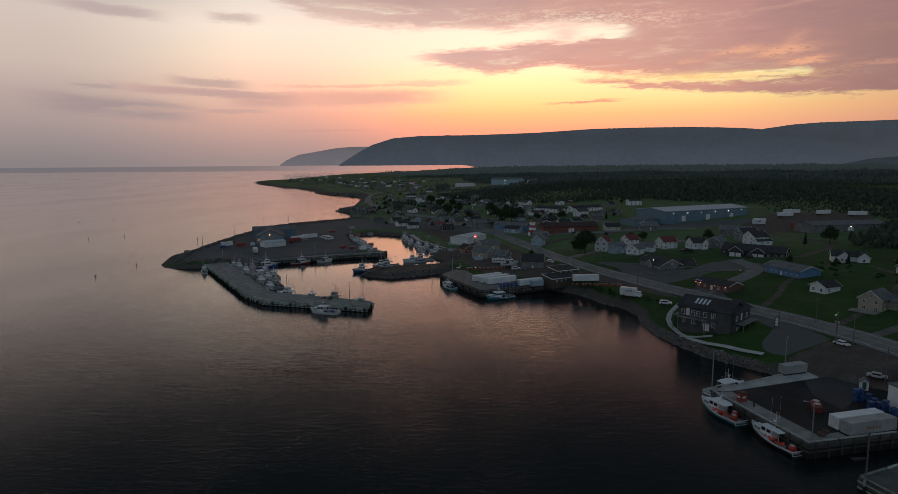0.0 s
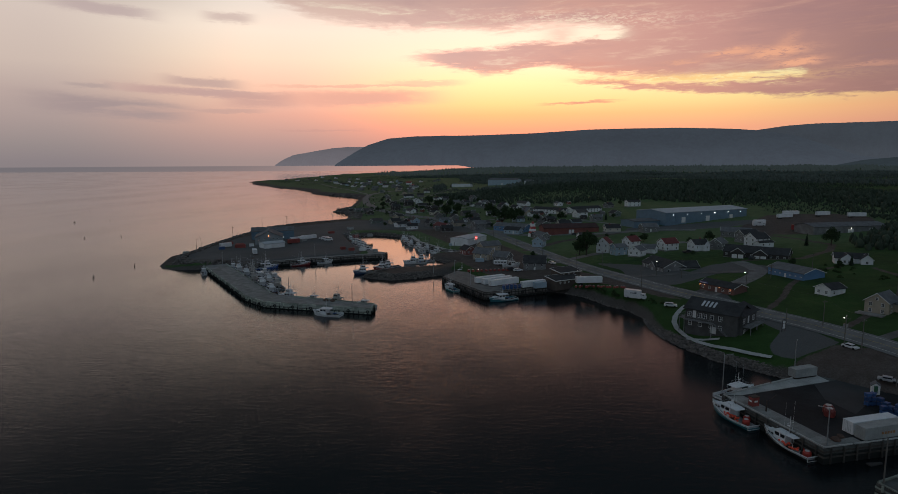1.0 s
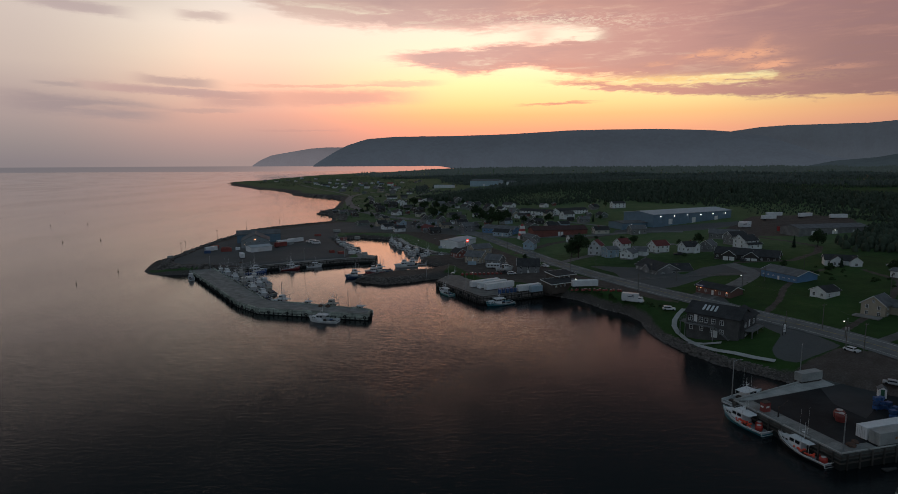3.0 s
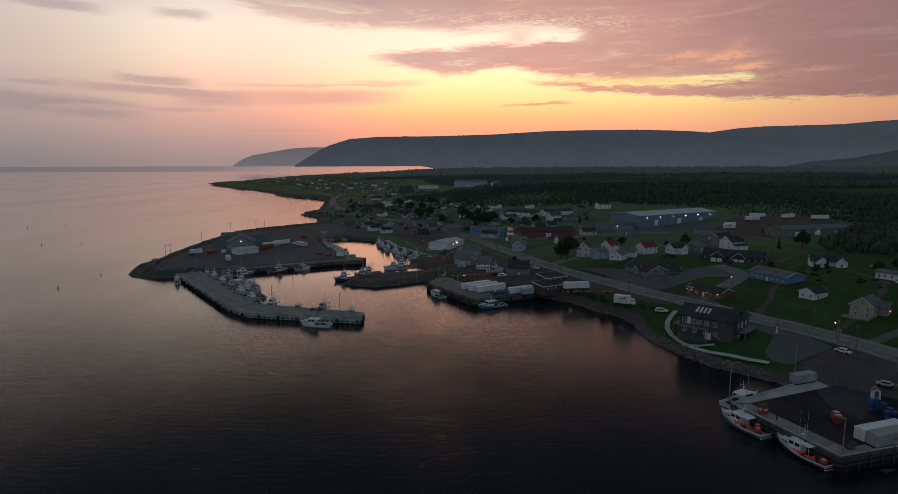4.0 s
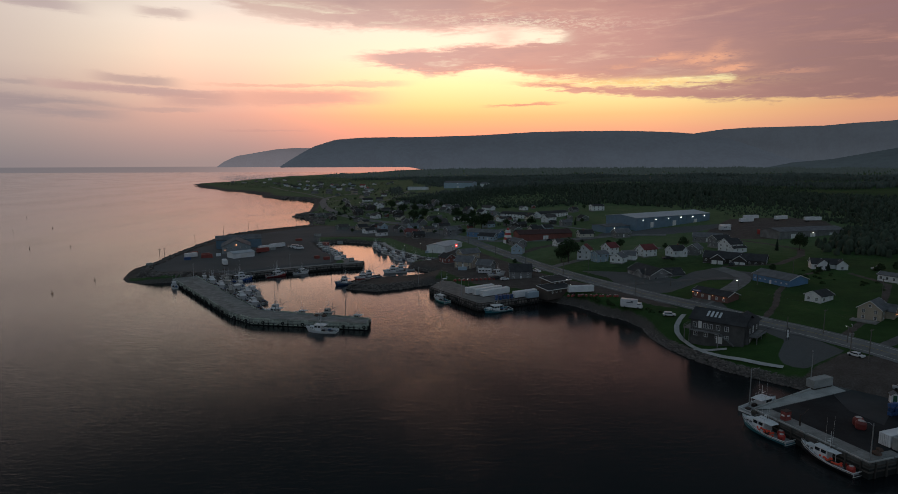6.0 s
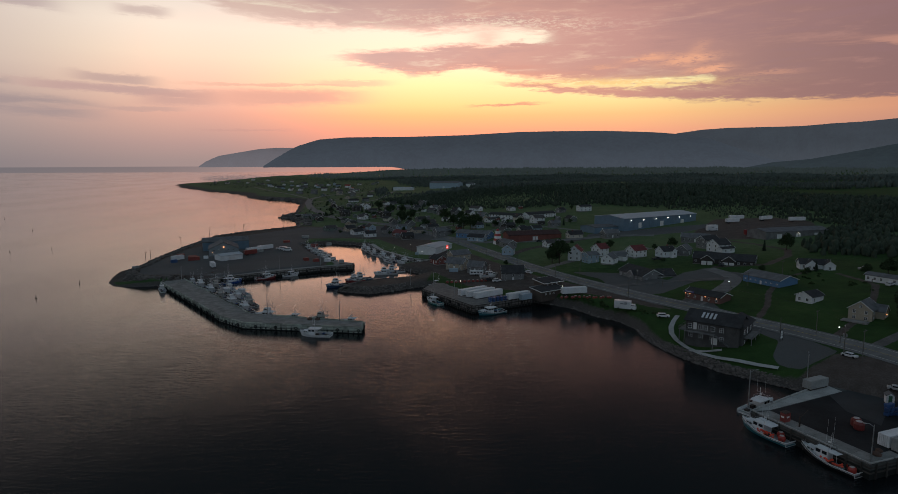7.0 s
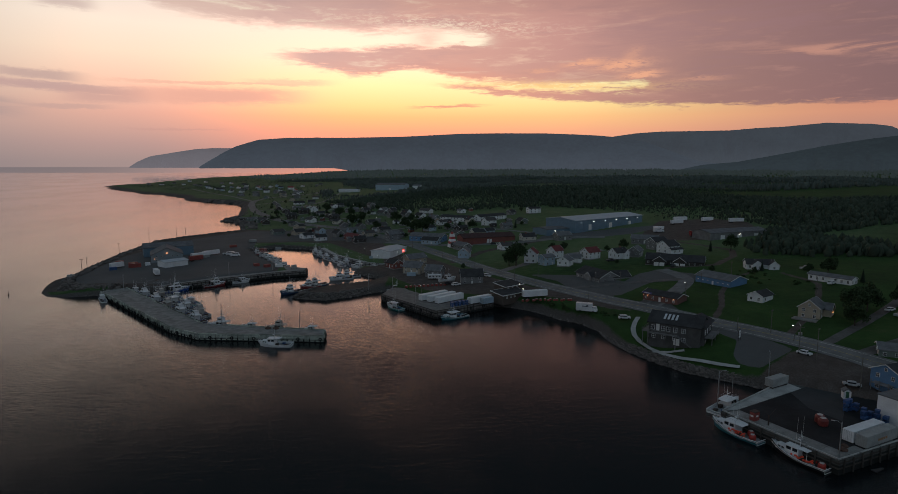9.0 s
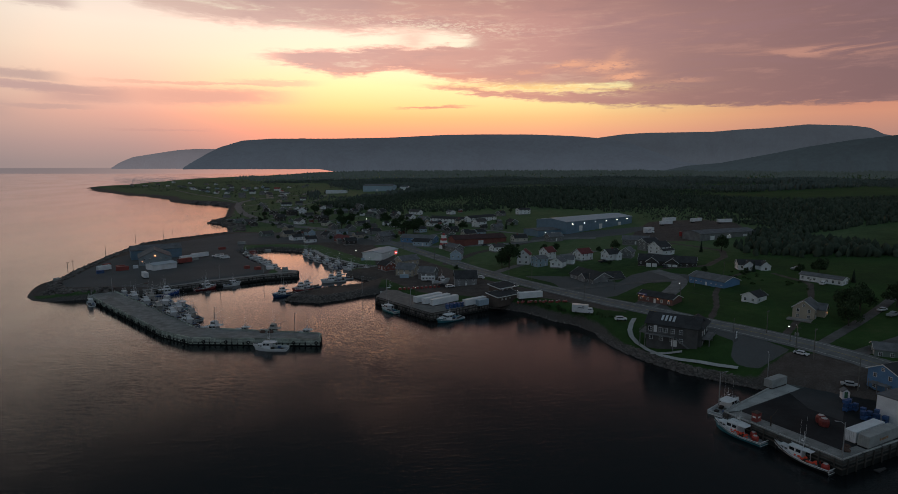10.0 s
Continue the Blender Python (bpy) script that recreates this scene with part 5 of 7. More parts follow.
# corner of the next wharf
build_wharf("wharf_corner", [(72.5, 97.5), (78, 84), (110, 96), (104, 112), (84, 103.5)], 1.9, WETCONC, "low concrete wharf corner with a mooring frame", [((72.5, 97.5), (78, 84)), ((84, 103.5), (72.5, 97.5))], step=2.2, tyres=False)
# middle wharf
build_wharf("wharf_mid", [(-9, 257), (10, 225.5), (34, 239), (30, 262), (-4, 271)], 2.6, material("gravelled_deck", (0.20, 0.182, 0.168), 0.9, vary=0.3, bump=0.02), "timber-faced fishing wharf with a gravelled deck",
            [((-9, 257), (10, 225.5)), ((10, 225.5), (34, 239))], pile=DARKPILE, step=1.5, wall=TIMBER)
# long west pier
OUT = [(-127, 282), (-79, 218.5), (-68, 209), (-28, 201.2)]
INN = [(-119, 289), (-70, 222.5), (-61, 219.0), (-28, 208.4)]
pier = build_wharf("pier_west", OUT + INN[::-1], 2.0, PIERWALL, "long bent concrete pier with green-stained timber face and tyres", list(zip(OUT[:-1], OUT[1:])) + [(OUT[3], INN[3]), (INN[3], INN[2]), (INN[1], INN[0])], step=1.7)
slabs(pier, (-126.4, 281.6), (-78.8, 219), (-119.3, 288.4), (-70.5, 222.7), 13, 2.0, CONCRETE, 2)
slabs(pier, (-78.8, 219), (-67.8, 209.5), (-70.5, 222.7), (-61.2, 218.5), 3, 2.0, CONCRETE, 2)
slabs(pier, (-67.8, 209.5), (-28.3, 201.8), (-61.2, 218.5), (-28.3, 208), 7, 2.0, CONCRETE, 2)
# quay of the fish plant and the inner jetty
build_wharf("quay_inner", [(-105, 284), (-97, 292.5), (-60, 314.5), (-45.5, 318.5), (-45.5, 327), (-57, 335), (-66, 336), (-112, 296)], 2.4, CONCRETE, "concrete quay and jetty of the inner basin",
            [((-105, 284), (-97, 292.5)), ((-97, 292.5), (-60, 314.5)), ((-60, 314.5), (-45.5, 318.5)), ((-45.5, 318.5), (-45.5, 327))], pile=DARKPILE, step=1.8, wall=TIMBER)
build_wharf("quay_east", [(-46, 404), (-36, 374), (-26, 356.5), (-16.5, 341), (-5, 334), (-1, 341), (-12, 348), (-38, 408)], 2.2, PALECONC, "pale concrete quay along the inner basin",
            [((-46, 404), (-36, 374)), ((-36, 374), (-26, 356.5)), ((-26, 356.5), (-16.5, 341)), ((-16.5, 341), (-5, 334))], pile=DARKPILE, step=2.2, tyres=False, wall=TIMBER)


# ---------------------------------------------------------------- boats
def build_boat(L, B, hull, trim, label, house_mat=WHITE, mast=5.0, rig=False, name="fishing_boat", gear=True, bottom=None):
    """A Cape-style fishing boat: bow at +x, waterline at 0."""
    t = thing(name, pose(0, 0, -50), label, "boat", "fishing boats")
    n = 13

    def form(s):
        b = B / 2 * min(1, 0.86 + 0.14 * s / 0.35) if s < 0.35 else B / 2 * (1 - max(0, (s - 0.35) / 0.65) ** 2.4)
        return max(b, 0.04), 0.95 + 1.25 * max(0, (s - 0.3) / 0.7) ** 1.7 + 0.12 * (1 - min(1, s / 0.3))
    bm = bmesh.new()
    rows = []
    for i in range(n):
        s = i / (n - 1)
        b, z = form(s)
        x = -L / 2 + s * L
        rk = 0.9 * max(0, (s - 0.75) / 0.25)
        rows.append([bm.verts.new(p) for p in ((x - rk, -b * 0.2, -0.7), (x - rk * 0.8, -b * 0.80, -0.05), (x, -b, z), (x, -max(b - 0.14, 0.01), z), (x, -max(b - 0.18, 0.005), z - 0.55),
                                               (x, max(b - 0.18, 0.005), z - 0.55), (x, max(b - 0.14, 0.01), z), (x, b, z), (x - rk * 0.8, b * 0.80, -0.05), (x - rk, b * 0.2, -0.7))])
    for r, s in zip(rows, rows[1:]):
        for k in range(9):
            if k != 4:
                bm.faces.new((r[k], s[k], s[k + 1], r[k + 1]))
    bm.faces.new(rows[0])
    part("hull", bm, hull, t)
    bm = bmesh.new()
    for i in range(n - 1):
        pts = []
        for j in (i, i + 1):
            s = j / (n - 1)
            b, z = form(s)
            pts.append((-L / 2 + s * L, b, z))
        (x0, b0, z0), (x1, b1, z1) = pts
        for k in (-1, 1):
            add_quad(bm, (x0, k * (b0 + 0.05), z0 + 0.04), (x1, k * (b1 + 0.05), z1 + 0.04), (x1, k * max(b1 - 0.16, 0), z1 + 0.04), (x0, k * max(b0 - 0.16, 0), z0 + 0.04))
            add_quad(bm, (x0, k * (b0 + 0.05), z0 + 0.04), (x1, k * (b1 + 0.05), z1 + 0.04), (x1, k * (b1 + 0.04), z1 - 0.1), (x0, k * (b0 + 0.04), z0 - 0.1))
    b0, z0 = form(0)
    add_box(bm, -L / 2, 0, z0 - 0.1, 0.12, 2 * b0 + 0.1, 0.15)
    part("gunwale", bm, trim, t)
    bm, fore = bmesh.new(), bmesh.new()
    for i in range(n - 1):
        q = []
        for j in (i, i + 1):
            s = j / (n - 1)
            b, z = form(s)
            zz = z - 0.55 if s < 0.62 else z - 0.06
            q.append((-L / 2 + s * L, max(b - 0.17, 0.003), zz))
        (x0, b0, z0), (x1, b1, z1) = q
        add_quad(fore if i / (n - 1) >= 0.6 else bm, (x0, -b0, z0), (x1, -b1, z1), (x1, b1, z1), (x0, b0, z0))
    part("deck", bm, material("boat_deck", (0.3, 0.31, 0.31), 0.7, vary=0.2), t)
    part("foredeck", fore, material("white_foredeck", (0.62, 0.63, 0.64), 0.5, vary=0.12), t)
    # wheelhouse
    x0, x1, w, zb, hh = -0.03 * L, 0.19 * L, B * 0.6, 0.6, 2.35
    bm = bmesh.new()
    vs = add_box(bm, (x0 + x1) / 2, 0, zb, x1 - x0, w, hh)
    for v in vs:
        if v.co.x > (x0 + x1) / 2:
            v.co.x += 0.35 if v.co.z < zb + 1 else -0.25
        if v.co.z > zb + 1:
            v.co.y *= 0.92
    vs = add_box(bm, x1 + 0.09 * L, 0, 0.9, 0.2 * L, w * 0.9, 1.25, taper=0.86)
    for v in vs:
        if v.co.x > x1 + 0.1 * L:
            v.co.y *= 0.7
            v.co.z += 0.12
    cab = part("wheelhouse", bm, house_mat, t)
    for k in (-1, 1):
        for j in range(2):
            bm = bmesh.new()
            vs = add_box(bm, x1 + (0.05 + 0.07 * j) * L, 0, 1.62, 0.045 * L, 0.06, 0.36)
            for v in vs:
                v.co.y += k * (w * 0.425 - (v.co.x - x1) * 0.045 * B / 5)
            part("pane", bm, GLASS, cab)
    bm = bmesh.new()
    add_box(bm, x0 - 0.07 * L, 0, zb + hh - 0.02, 0.16 * L, w * 0.96, 0.09, 0.02)
    for k in (-1, 1):
        add_tube(bm, (x0 - 0.14 * L, k * w * 0.44, 0.45), (x0 - 0.14 * L, k * w * 0.44, zb + hh), 0.04, sides=5)
    part("canopy", bm, house_mat, t)
    bm = bmesh.new()
    for i in range(n - 1):
        (b0, z0), (b1, z1) = form(i / (n - 1)), form((i + 1) / (n - 1))
        xa, xb = -L / 2 + i / (n - 1) * L, -L / 2 + (i + 1) / (n - 1) * L
        for k in (-1, 1):
            add_quad(bm, (xa, k * (b0 * 0.955 + 0.05), z0 * 0.72), (xb, k * (b1 * 0.955 + 0.05), z1 * 0.72), (xb, k * (b1 * 0.94 + 0.05), z1 * 0.72 - 0.11), (xa, k * (b0 * 0.94 + 0.05), z0 * 0.72 - 0.11))
            add_quad(bm, (xa, k * (b0 * 0.955 + 0.05), z0 * 0.72), (xb, k * (b1 * 0.955 + 0.05), z1 * 0.72), (xb, k * (b1 * 0.9), z1 * 0.72 + 0.03), (xa, k * (b0 * 0.9), z0 * 0.72 + 0.03))
    part("rub_rail", bm, trim, t)
    bm = bmesh.new()
    add_box(bm, (x0 + x1) / 2 - 0.35, 0, zb + hh, x1 - x0 + 1.0, w + 0.15, 0.13, 0.03)
    part("roof", bm, house_mat, cab)
    for k in (-1, 0, 1):
        bm = bmesh.new()
        vs = add_box(bm, x1 - 0.02, k * w * 0.29, zb + 1.5, 0.06, w * 0.26, 0.66)
        for v in vs:
            v.co.x -= (v.co.z - zb - 1.5) * 0.2
        part("pane", bm, GLASS, cab)
    for k in (-1, 1):
        for j in range(2):
            bm = bmesh.new()
            add_box(bm, x0 + (j + 0.55) * (x1 - x0) / 2.1, k * (w * 0.475), zb + 1.45, (x1 - x0) * 0.36, 0.08, 0.68)
            part("pane", bm, GLASS, cab)
    # mast, aerials, boom
    zt = zb + hh + 0.1
    if rig:
        bm = bmesh.new()
        vs = add_box(bm, (x0 + x1) / 2 - 0.2, 0, zt, (x1 - x0) * 0.8, w * 0.8, 1.5, 0.05, taper=0.9)
        up = part("flybridge", bm, house_mat, t)
        for k in (-1, 1):
            bm = bmesh.new()
            add_box(bm, (x0 + x1) / 2 - 0.2, k * w * 0.385, zt + 0.72, (x1 - x0) * 0.62, 0.08, 0.5)
            part("pane", bm, GLASS, up)
        bm = bmesh.new()
        add_box(bm, (x0 + x1) / 2 - 0.2 + (x1 - x0) * 0.385, 0, zt + 0.72, 0.08, w * 0.62, 0.5)
        part("pane", bm, GLASS, up)
        zt += 1.5
    bm = bmesh.new()
    add_tube(bm, (x0 + 0.5, 0, zt), (x0 + 0.5, 0, zt + mast * 0.55), 0.06, 0.04, 6)
    add_tube(bm, (x0 + 0.5, -0.9, zt + mast * 0.32), (x0 + 0.5, 0.9, zt + mast * 0.32), 0.035, sides=5)
    add_tube(bm, (x0 + 0.5, 0, zt + mast * 0.2), (x0 + 0.95, 0, zt + mast * 0.2), 0.05, sides=5)
    add_tube(bm, (x0 + 0.9, 0, zt + mast * 0.2), (x0 + 0.9, 0, zt + mast * 0.2 + 0.18), 0.28, sides=8)
    part("mast", bm, TRIM, t)
    for k in (-0.35, 0.35):
        bm = bmesh.new()
        add_tube(bm, (x0 + 0.9, k * w, zt), (x0 + 0.8, k * w, zt + mast), 0.028, 0.012, 4)
        part("aerial", bm, TRIM, t)
    bm = bmesh.new()
    b0, z0 = form(0)
    for k in (-1, 1):
        add_box(bm, -L / 2 - 0.05, k * (b0 - 0.1), 0.1, 0.06, 0.12, z0 - 0.1)
    add_box(bm, -L / 2 - 0.05, 0, 0.1, 0.06, 2 * b0 - 0.1, 0.1)
    part("transom_trim", bm, trim, t)
    bm = bmesh.new()
    for k in (-1, 1):
        add_tube(bm, (x0 - 0.1, k * w * 0.46, zt), (x0 - 0.1, k * w * 0.46, zt + 0.8), 0.025, sides=4)
        add_tube(bm, (x1 - 0.4, k * w * 0.4, zt), (x1 - 0.4, k * w * 0.4, zt + 0.8), 0.025, sides=4)
        add_tube(bm, (x0 - 0.1, k * w * 0.46, zt + 0.8), (x1 - 0.4, k * w * 0.4, zt + 0.8), 0.025, sides=4)
    add_tube(bm, (x0 - 0.1, -w * 0.46, zt + 0.8), (x0 - 0.1, w * 0.46, zt + 0.8), 0.025, sides=4)
    add_tube(bm, (x1 - 0.4, -w * 0.4, zt + 0.8), (x1 - 0.4, w * 0.4, zt + 0.8), 0.025, sides=4)
    part("roof_rail", bm, STEEL, t)
    if rig:
        bm = bmesh.new()
        add_tube(bm, (-0.12 * L, 0, 4.6), (-0.12 * L, 0, 7.2), 0.06, sides=5)
        add_tube(bm, (-0.12 * L, -1.2, 6.4), (-0.12 * L, 1.2, 6.4), 0.04, sides=4)
        add_tube(bm, (-0.12 * L, 0, 7.1), (-0.46 * L, 0, 1.6), 0.02, sides=3)
        for k in (-1, 1):
            add_tube(bm, (-0.12 * L, k * B * 0.36, 0.8), (-0.12 * L, k * B * 0.3, 4.6), 0.07, sides=6)
        add_tube(bm, (-0.12 * L, -B * 0.34, 4.6), (-0.12 * L, B * 0.34, 4.6), 0.07, sides=6)
        add_tube(bm, (-0.12 * L, 0, 4.6), (-0.42 * L, 0.3, 6.4), 0.05, sides=6)
        add_tube(bm, (-0.12 * L, 0, 4.6), (x0 + 0.5, 0, zt + mast * 0.5), 0.025, sides=4)
        for k in (-1, 1):
            add_tube(bm, (x0 + 0.5, 0, zt + mast * 0.5), (x0, k * B * 0.9, zt + mast * 0.62), 0.035, sides=4)
        part("gantry", bm, STEEL, t)
    bm = bmesh.new()
    for k in (-1, 1):
        prev = None
        for i in range(8):
            s = 0.64 + i * 0.045
            b, z = form(s)
            p = (-L / 2 + s * L, k * max(b - 0.1, 0.02), z)
            q = (p[0], p[1], p[2] + 0.62)
            add_tube(bm, p, q, 0.02, sides=4, caps=False)
            if prev:
                add_tube(bm, prev, q, 0.022, sides=4, caps=False)
            prev = q
    part("bow_rail", bm, STEEL, t)
    if rig:
        for i in range(3):
            bm = bmesh.new()
            add_box(bm, -0.44 * L + (i % 3) * 1.05, -B * 0.16 + (i // 3) * 0.95, 0.46, 0.95, 0.85, 0.5 + 0.45 * ((i * 7) % 3 == 0), 0.03)
            part("trap", bm, NET, t)
    if gear:
        for cx, cy, sx, sy, sz in ((-0.1 * L, B * 0.2, 1.3, 1.0, 0.8), (-0.24 * L, -B * 0.18, 1.1, 0.9, 0.6), (-0.34 * L, B * 0.14, 1.2, 1.0, 0.5)):
            bm = bmesh.new()
            add_box(bm, cx, cy, 0.46, sx, sy, sz, 0.05)
            part("gear_box", bm, DARKSTEEL if cy > 0 else BLUEPLASTIC, t)
        bm = bmesh.new()
        add_tube(bm, (-0.02 * L, -B * 0.3, 0.48), (-0.02 * L, -B * 0.3, 1.35), 0.28, sides=8)
        part("hauler", bm, STEEL, t)
    return t


def paint(name, c):
    return material(name, c, 0.35, vary=0.12)


TEAL, NAVY, BLK, RED, ROYAL = paint("teal_hull", (0.03, 0.16, 0.20)), paint("navy_hull", (0.03, 0.07, 0.16)), paint("black_hull", (0.012, 0.012, 0.014)), paint("red_hull", (0.26, 0.03, 0.03)), paint("royal_blue_hull", (0.02, 0.09, 0.36))
HULLW = paint("white_hull", (0.68, 0.69, 0.7))
BOATS = {
    "teal": build_boat(13.6, 5.5, TEAL, TRIM, "teal-hulled fishing boat with a white wheelhouse"),
    "black": build_boat(13.6, 5.5, BLK, TRIM, "black-hulled fishing boat with white trim and wheelhouse", mast=7),
    "white": build_boat(14.2, 5.0, HULLW, TRIM, "white fishing boat with gantry and aerials", mast=6, rig=True),
    "small": build_boat(9.5, 3.4, HULLW, TRIM, "small white fishing boat with a low wheelhouse", mast=4),
    "navy": build_boat(13.4, 4.7, NAVY, TRIM, "dark blue fishing boat with white wheelhouse and gantry", mast=6, rig=True),
    "red": build_boat(12.0, 4.2, RED, TRIM, "dark red fishing boat with white wheelhouse", mast=6, rig=True),
    "royal": build_boat(15.0, 5.2, ROYAL, TRIM, "large royal blue fishing boat with white wheelhouse", mast=7, rig=True),
    "wide": build_boat(12.6, 5.2, HULLW, TRIM, "white fishing boat with open grey stern deck and aerials", mast=6),
    "grey": build_boat(13.0, 4.6, paint("grey_hull", (0.16, 0.18, 0.20)), TRIM, "grey-hulled fishing boat with cream wheelhouse and gantry", house_mat=material("cream_cabin_paint", (0.46, 0.45, 0.42), 0.5, vary=0.12), mast=6, rig=True),
    "green": build_boat(12.0, 4.4, paint("turquoise_hull", (0.03, 0.24, 0.24)), TRIM, "turquoise fishing boat with a white wheelhouse"),
}
USED = set()


def moor(kind, x, y, turn):
    m = pose(x, y, random.uniform(-0.08, 0.05), random.uniform(-1.5, 1.5), 0, turn)
    if kind in USED:
        return copy_thing(BOATS[kind], m)
    USED.add(kind)
    BOATS[kind].matrix_world = m
    return BOATS[kind]


# by the near wharf
A_BOAT = (61.6, 124.6, 113)
B_BOAT = (66.9, 112.9, 111)
moor("teal", *A_BOAT)
moor("black", *B_BOAT)
C_BOAT = moor("wide", 67.0, 136.8, 30)
# middle wharf
moor("green", -4.2, 243.2, 122)
moor("teal", 16.6, 225.6, 208)
moor("small", -2.0, 276.5, 20)
# along the long pier
def berth(kind, a, b, along_edge, off, flip=0):
    """Moors a boat beside the edge from a to b, off to its left."""
    u = Vector((b[0] - a[0], b[1] - a[1])).normalized()
    x, y = a[0] + u.x * along_edge - u.y * off, a[1] + u.y * along_edge + u.x * off
    return moor(kind, x, y, math.degrees(math.atan2(u.y, u.x)) + 180 + flip + random.uniform(-2, 2))


for kind, s, off in [("small", 5, 2.2), ("white", 16, 2.7), ("navy", 29.5, 2.7), ("grey", 43, 2.7), ("white", 57, 2.7), ("navy", 71, 2.7), ("grey", 22, 7.4), ("black", 35.5, 7.6), ("navy", 49.5, 7.4), ("grey", 63, 7.4), ("small", 28, 11.4), ("green", 42, 12.0)]:
    berth(kind, INN[0], INN[1], s, off)
for kind, s, off in [("white", -3, 2.9), ("small", 8, 2.4), ("grey", 18, 2.8), ("small", 29.5, 2.4)]:
    berth(kind, INN[2], INN[3], s, off)
moor("small", -121.8, 271.6, 120)
moor("wide", -42.5, 199.6, 168)
# plant quay, inner jetty and east quay
moor("royal", -98.5, 287.5, 32)
moor("red", -84.0, 297.6, 32)
moor("small", -73.5, 304.0, 30)
for kind, x, y, turn in [("red", -60.0, 339.5, 40), ("navy", -62.5, 345.0, 42), ("white", -64.0, 351.0, 38), ("red", -67.0, 357.0, 40), ("small", -69.0, 363.5, 36), ("white", -72.0, 370.0, 40), ("navy", -75.0, 377.0, 38), ("small", -79.0, 384.5, 40), ("red", -83.0, 394.0, 38)]:
    moor(kind, x, y, turn)
for kind, x, y, turn in [("white", -47.0, 394.5, 110), ("navy", -43.2, 382.0, 110), ("white", -38.6, 370.5, 118), ("white", -32.6, 359.8, 120), ("navy", -26.2, 349.2, 122), ("white", -18.8, 337.4, 146), ("small", -11.0, 331.6, 156),
                         ("small", -29.4, 345.0, 124)]:
    moor(kind, x, y, turn)
for kind, x, y, turn in [("navy", -47.2, 277.6, 216), ("red", -40.5, 288.5, 212), ("navy", -38.0, 292.0, 208), ("white", -27.5, 306.0, 195), ("white", -24.0, 312.0, 190)]:
    moor(kind, x, y, turn)

# -- tubs, floats and tanks
def tub(x, y, z, r, h, mat, label, category="fish tub", group="round fish tubs", lid=None):
    t = thing("fish_tub", pose(x, y, z), label, category, group)
    bm = bmesh.new()
    add_tube(bm, (0, 0, 0), (0, 0, h * 0.12), r * 0.9, r, 14)
    add_tube(bm, (0, 0, h * 0.12), (0, 0, h * 0.72), r, r * 1.02, 14)
    add_tube(bm, (0, 0, h * 0.72), (0, 0, h), r * 1.02, r * 0.72, 14)
    part("body", bm, mat, t)
    bm = bmesh.new()
    add_tube(bm, (0, 0, h), (0, 0, h + 0.08), r * 0.6, r * 0.55, 12)
    part("lid", bm, lid or GREYPLASTIC, t)
    return t


def on_boat(b, dx, dy):
    a = radians(b[2])
    dx, dy = dx / UNIT, dy / UNIT
    return b[0] + dx * math.cos(a) - dy * math.sin(a), b[1] + dx * math.sin(a) + dy * math.cos(a)


for b, spots in ((A_BOAT, ((-4.6, 0.6), (-3.2, -1.0))), (B_BOAT, ((-5.4, 0.9), (-5.2, -1.2), (-3.4, -1.0)))):
    for dx, dy in spots:
        x, y = on_boat(b, dx, dy)
        tub(x, y, 0.45, 0.82, 1.25, REDPLASTIC, "round red fish tub with a pale lid on deck")
for b, n in ((A_BOAT, 16), (B_BOAT, 18)):
    bm = bmesh.new()
    for i in range(n):
        x, y = on_boat(b, 1.0 - i * 0.28, (1.6 if b is A_BOAT else 1.5) + random.uniform(-0.3, 0.3))
        bmesh.ops.create_icosphere(bm, subdivisions=1, radius=0.23, matrix=pose(x, y, 0.9 + random.uniform(-0.1, 0.5)))
    tagged(part("buoy_heap", bm, ORANGE), "heap of bright orange float balls on the deck", "floats", kind="stuff")
for x, y in ((77.5, 120.3), (78.1, 121.9)):
    tub(x, y, 2.83, 1.15, 1.9, material("dull_red_tank", (0.2, 0.035, 0.03), 0.5, vary=0.25), "round dull red tank standing on the wharf", "tank", "tanks on the wharf")


def crate(x, y, z, s, mat, turn, label, group):
    t = thing("bin", pose(x, y, z, 0, 0, turn), label, "bin", group)
    bm = bmesh.new()
    add_box(bm, 0, 0, 0.12, s, s * 0.85, s * 0.62, 0.04, taper=1.05)
    for k in (-0.34, 0.34):
        add_box(bm, 0, k * s, 0, s * 0.9, 0.12, 0.13)
    part("body", bm, mat, t)
    bm = bmesh.new()
    add_box(bm, 0, 0, 0.12 + s * 0.62, s * 1.08, s * 0.93, 0.07, 0.02)
    part("rim", bm, mat, t)
    return t


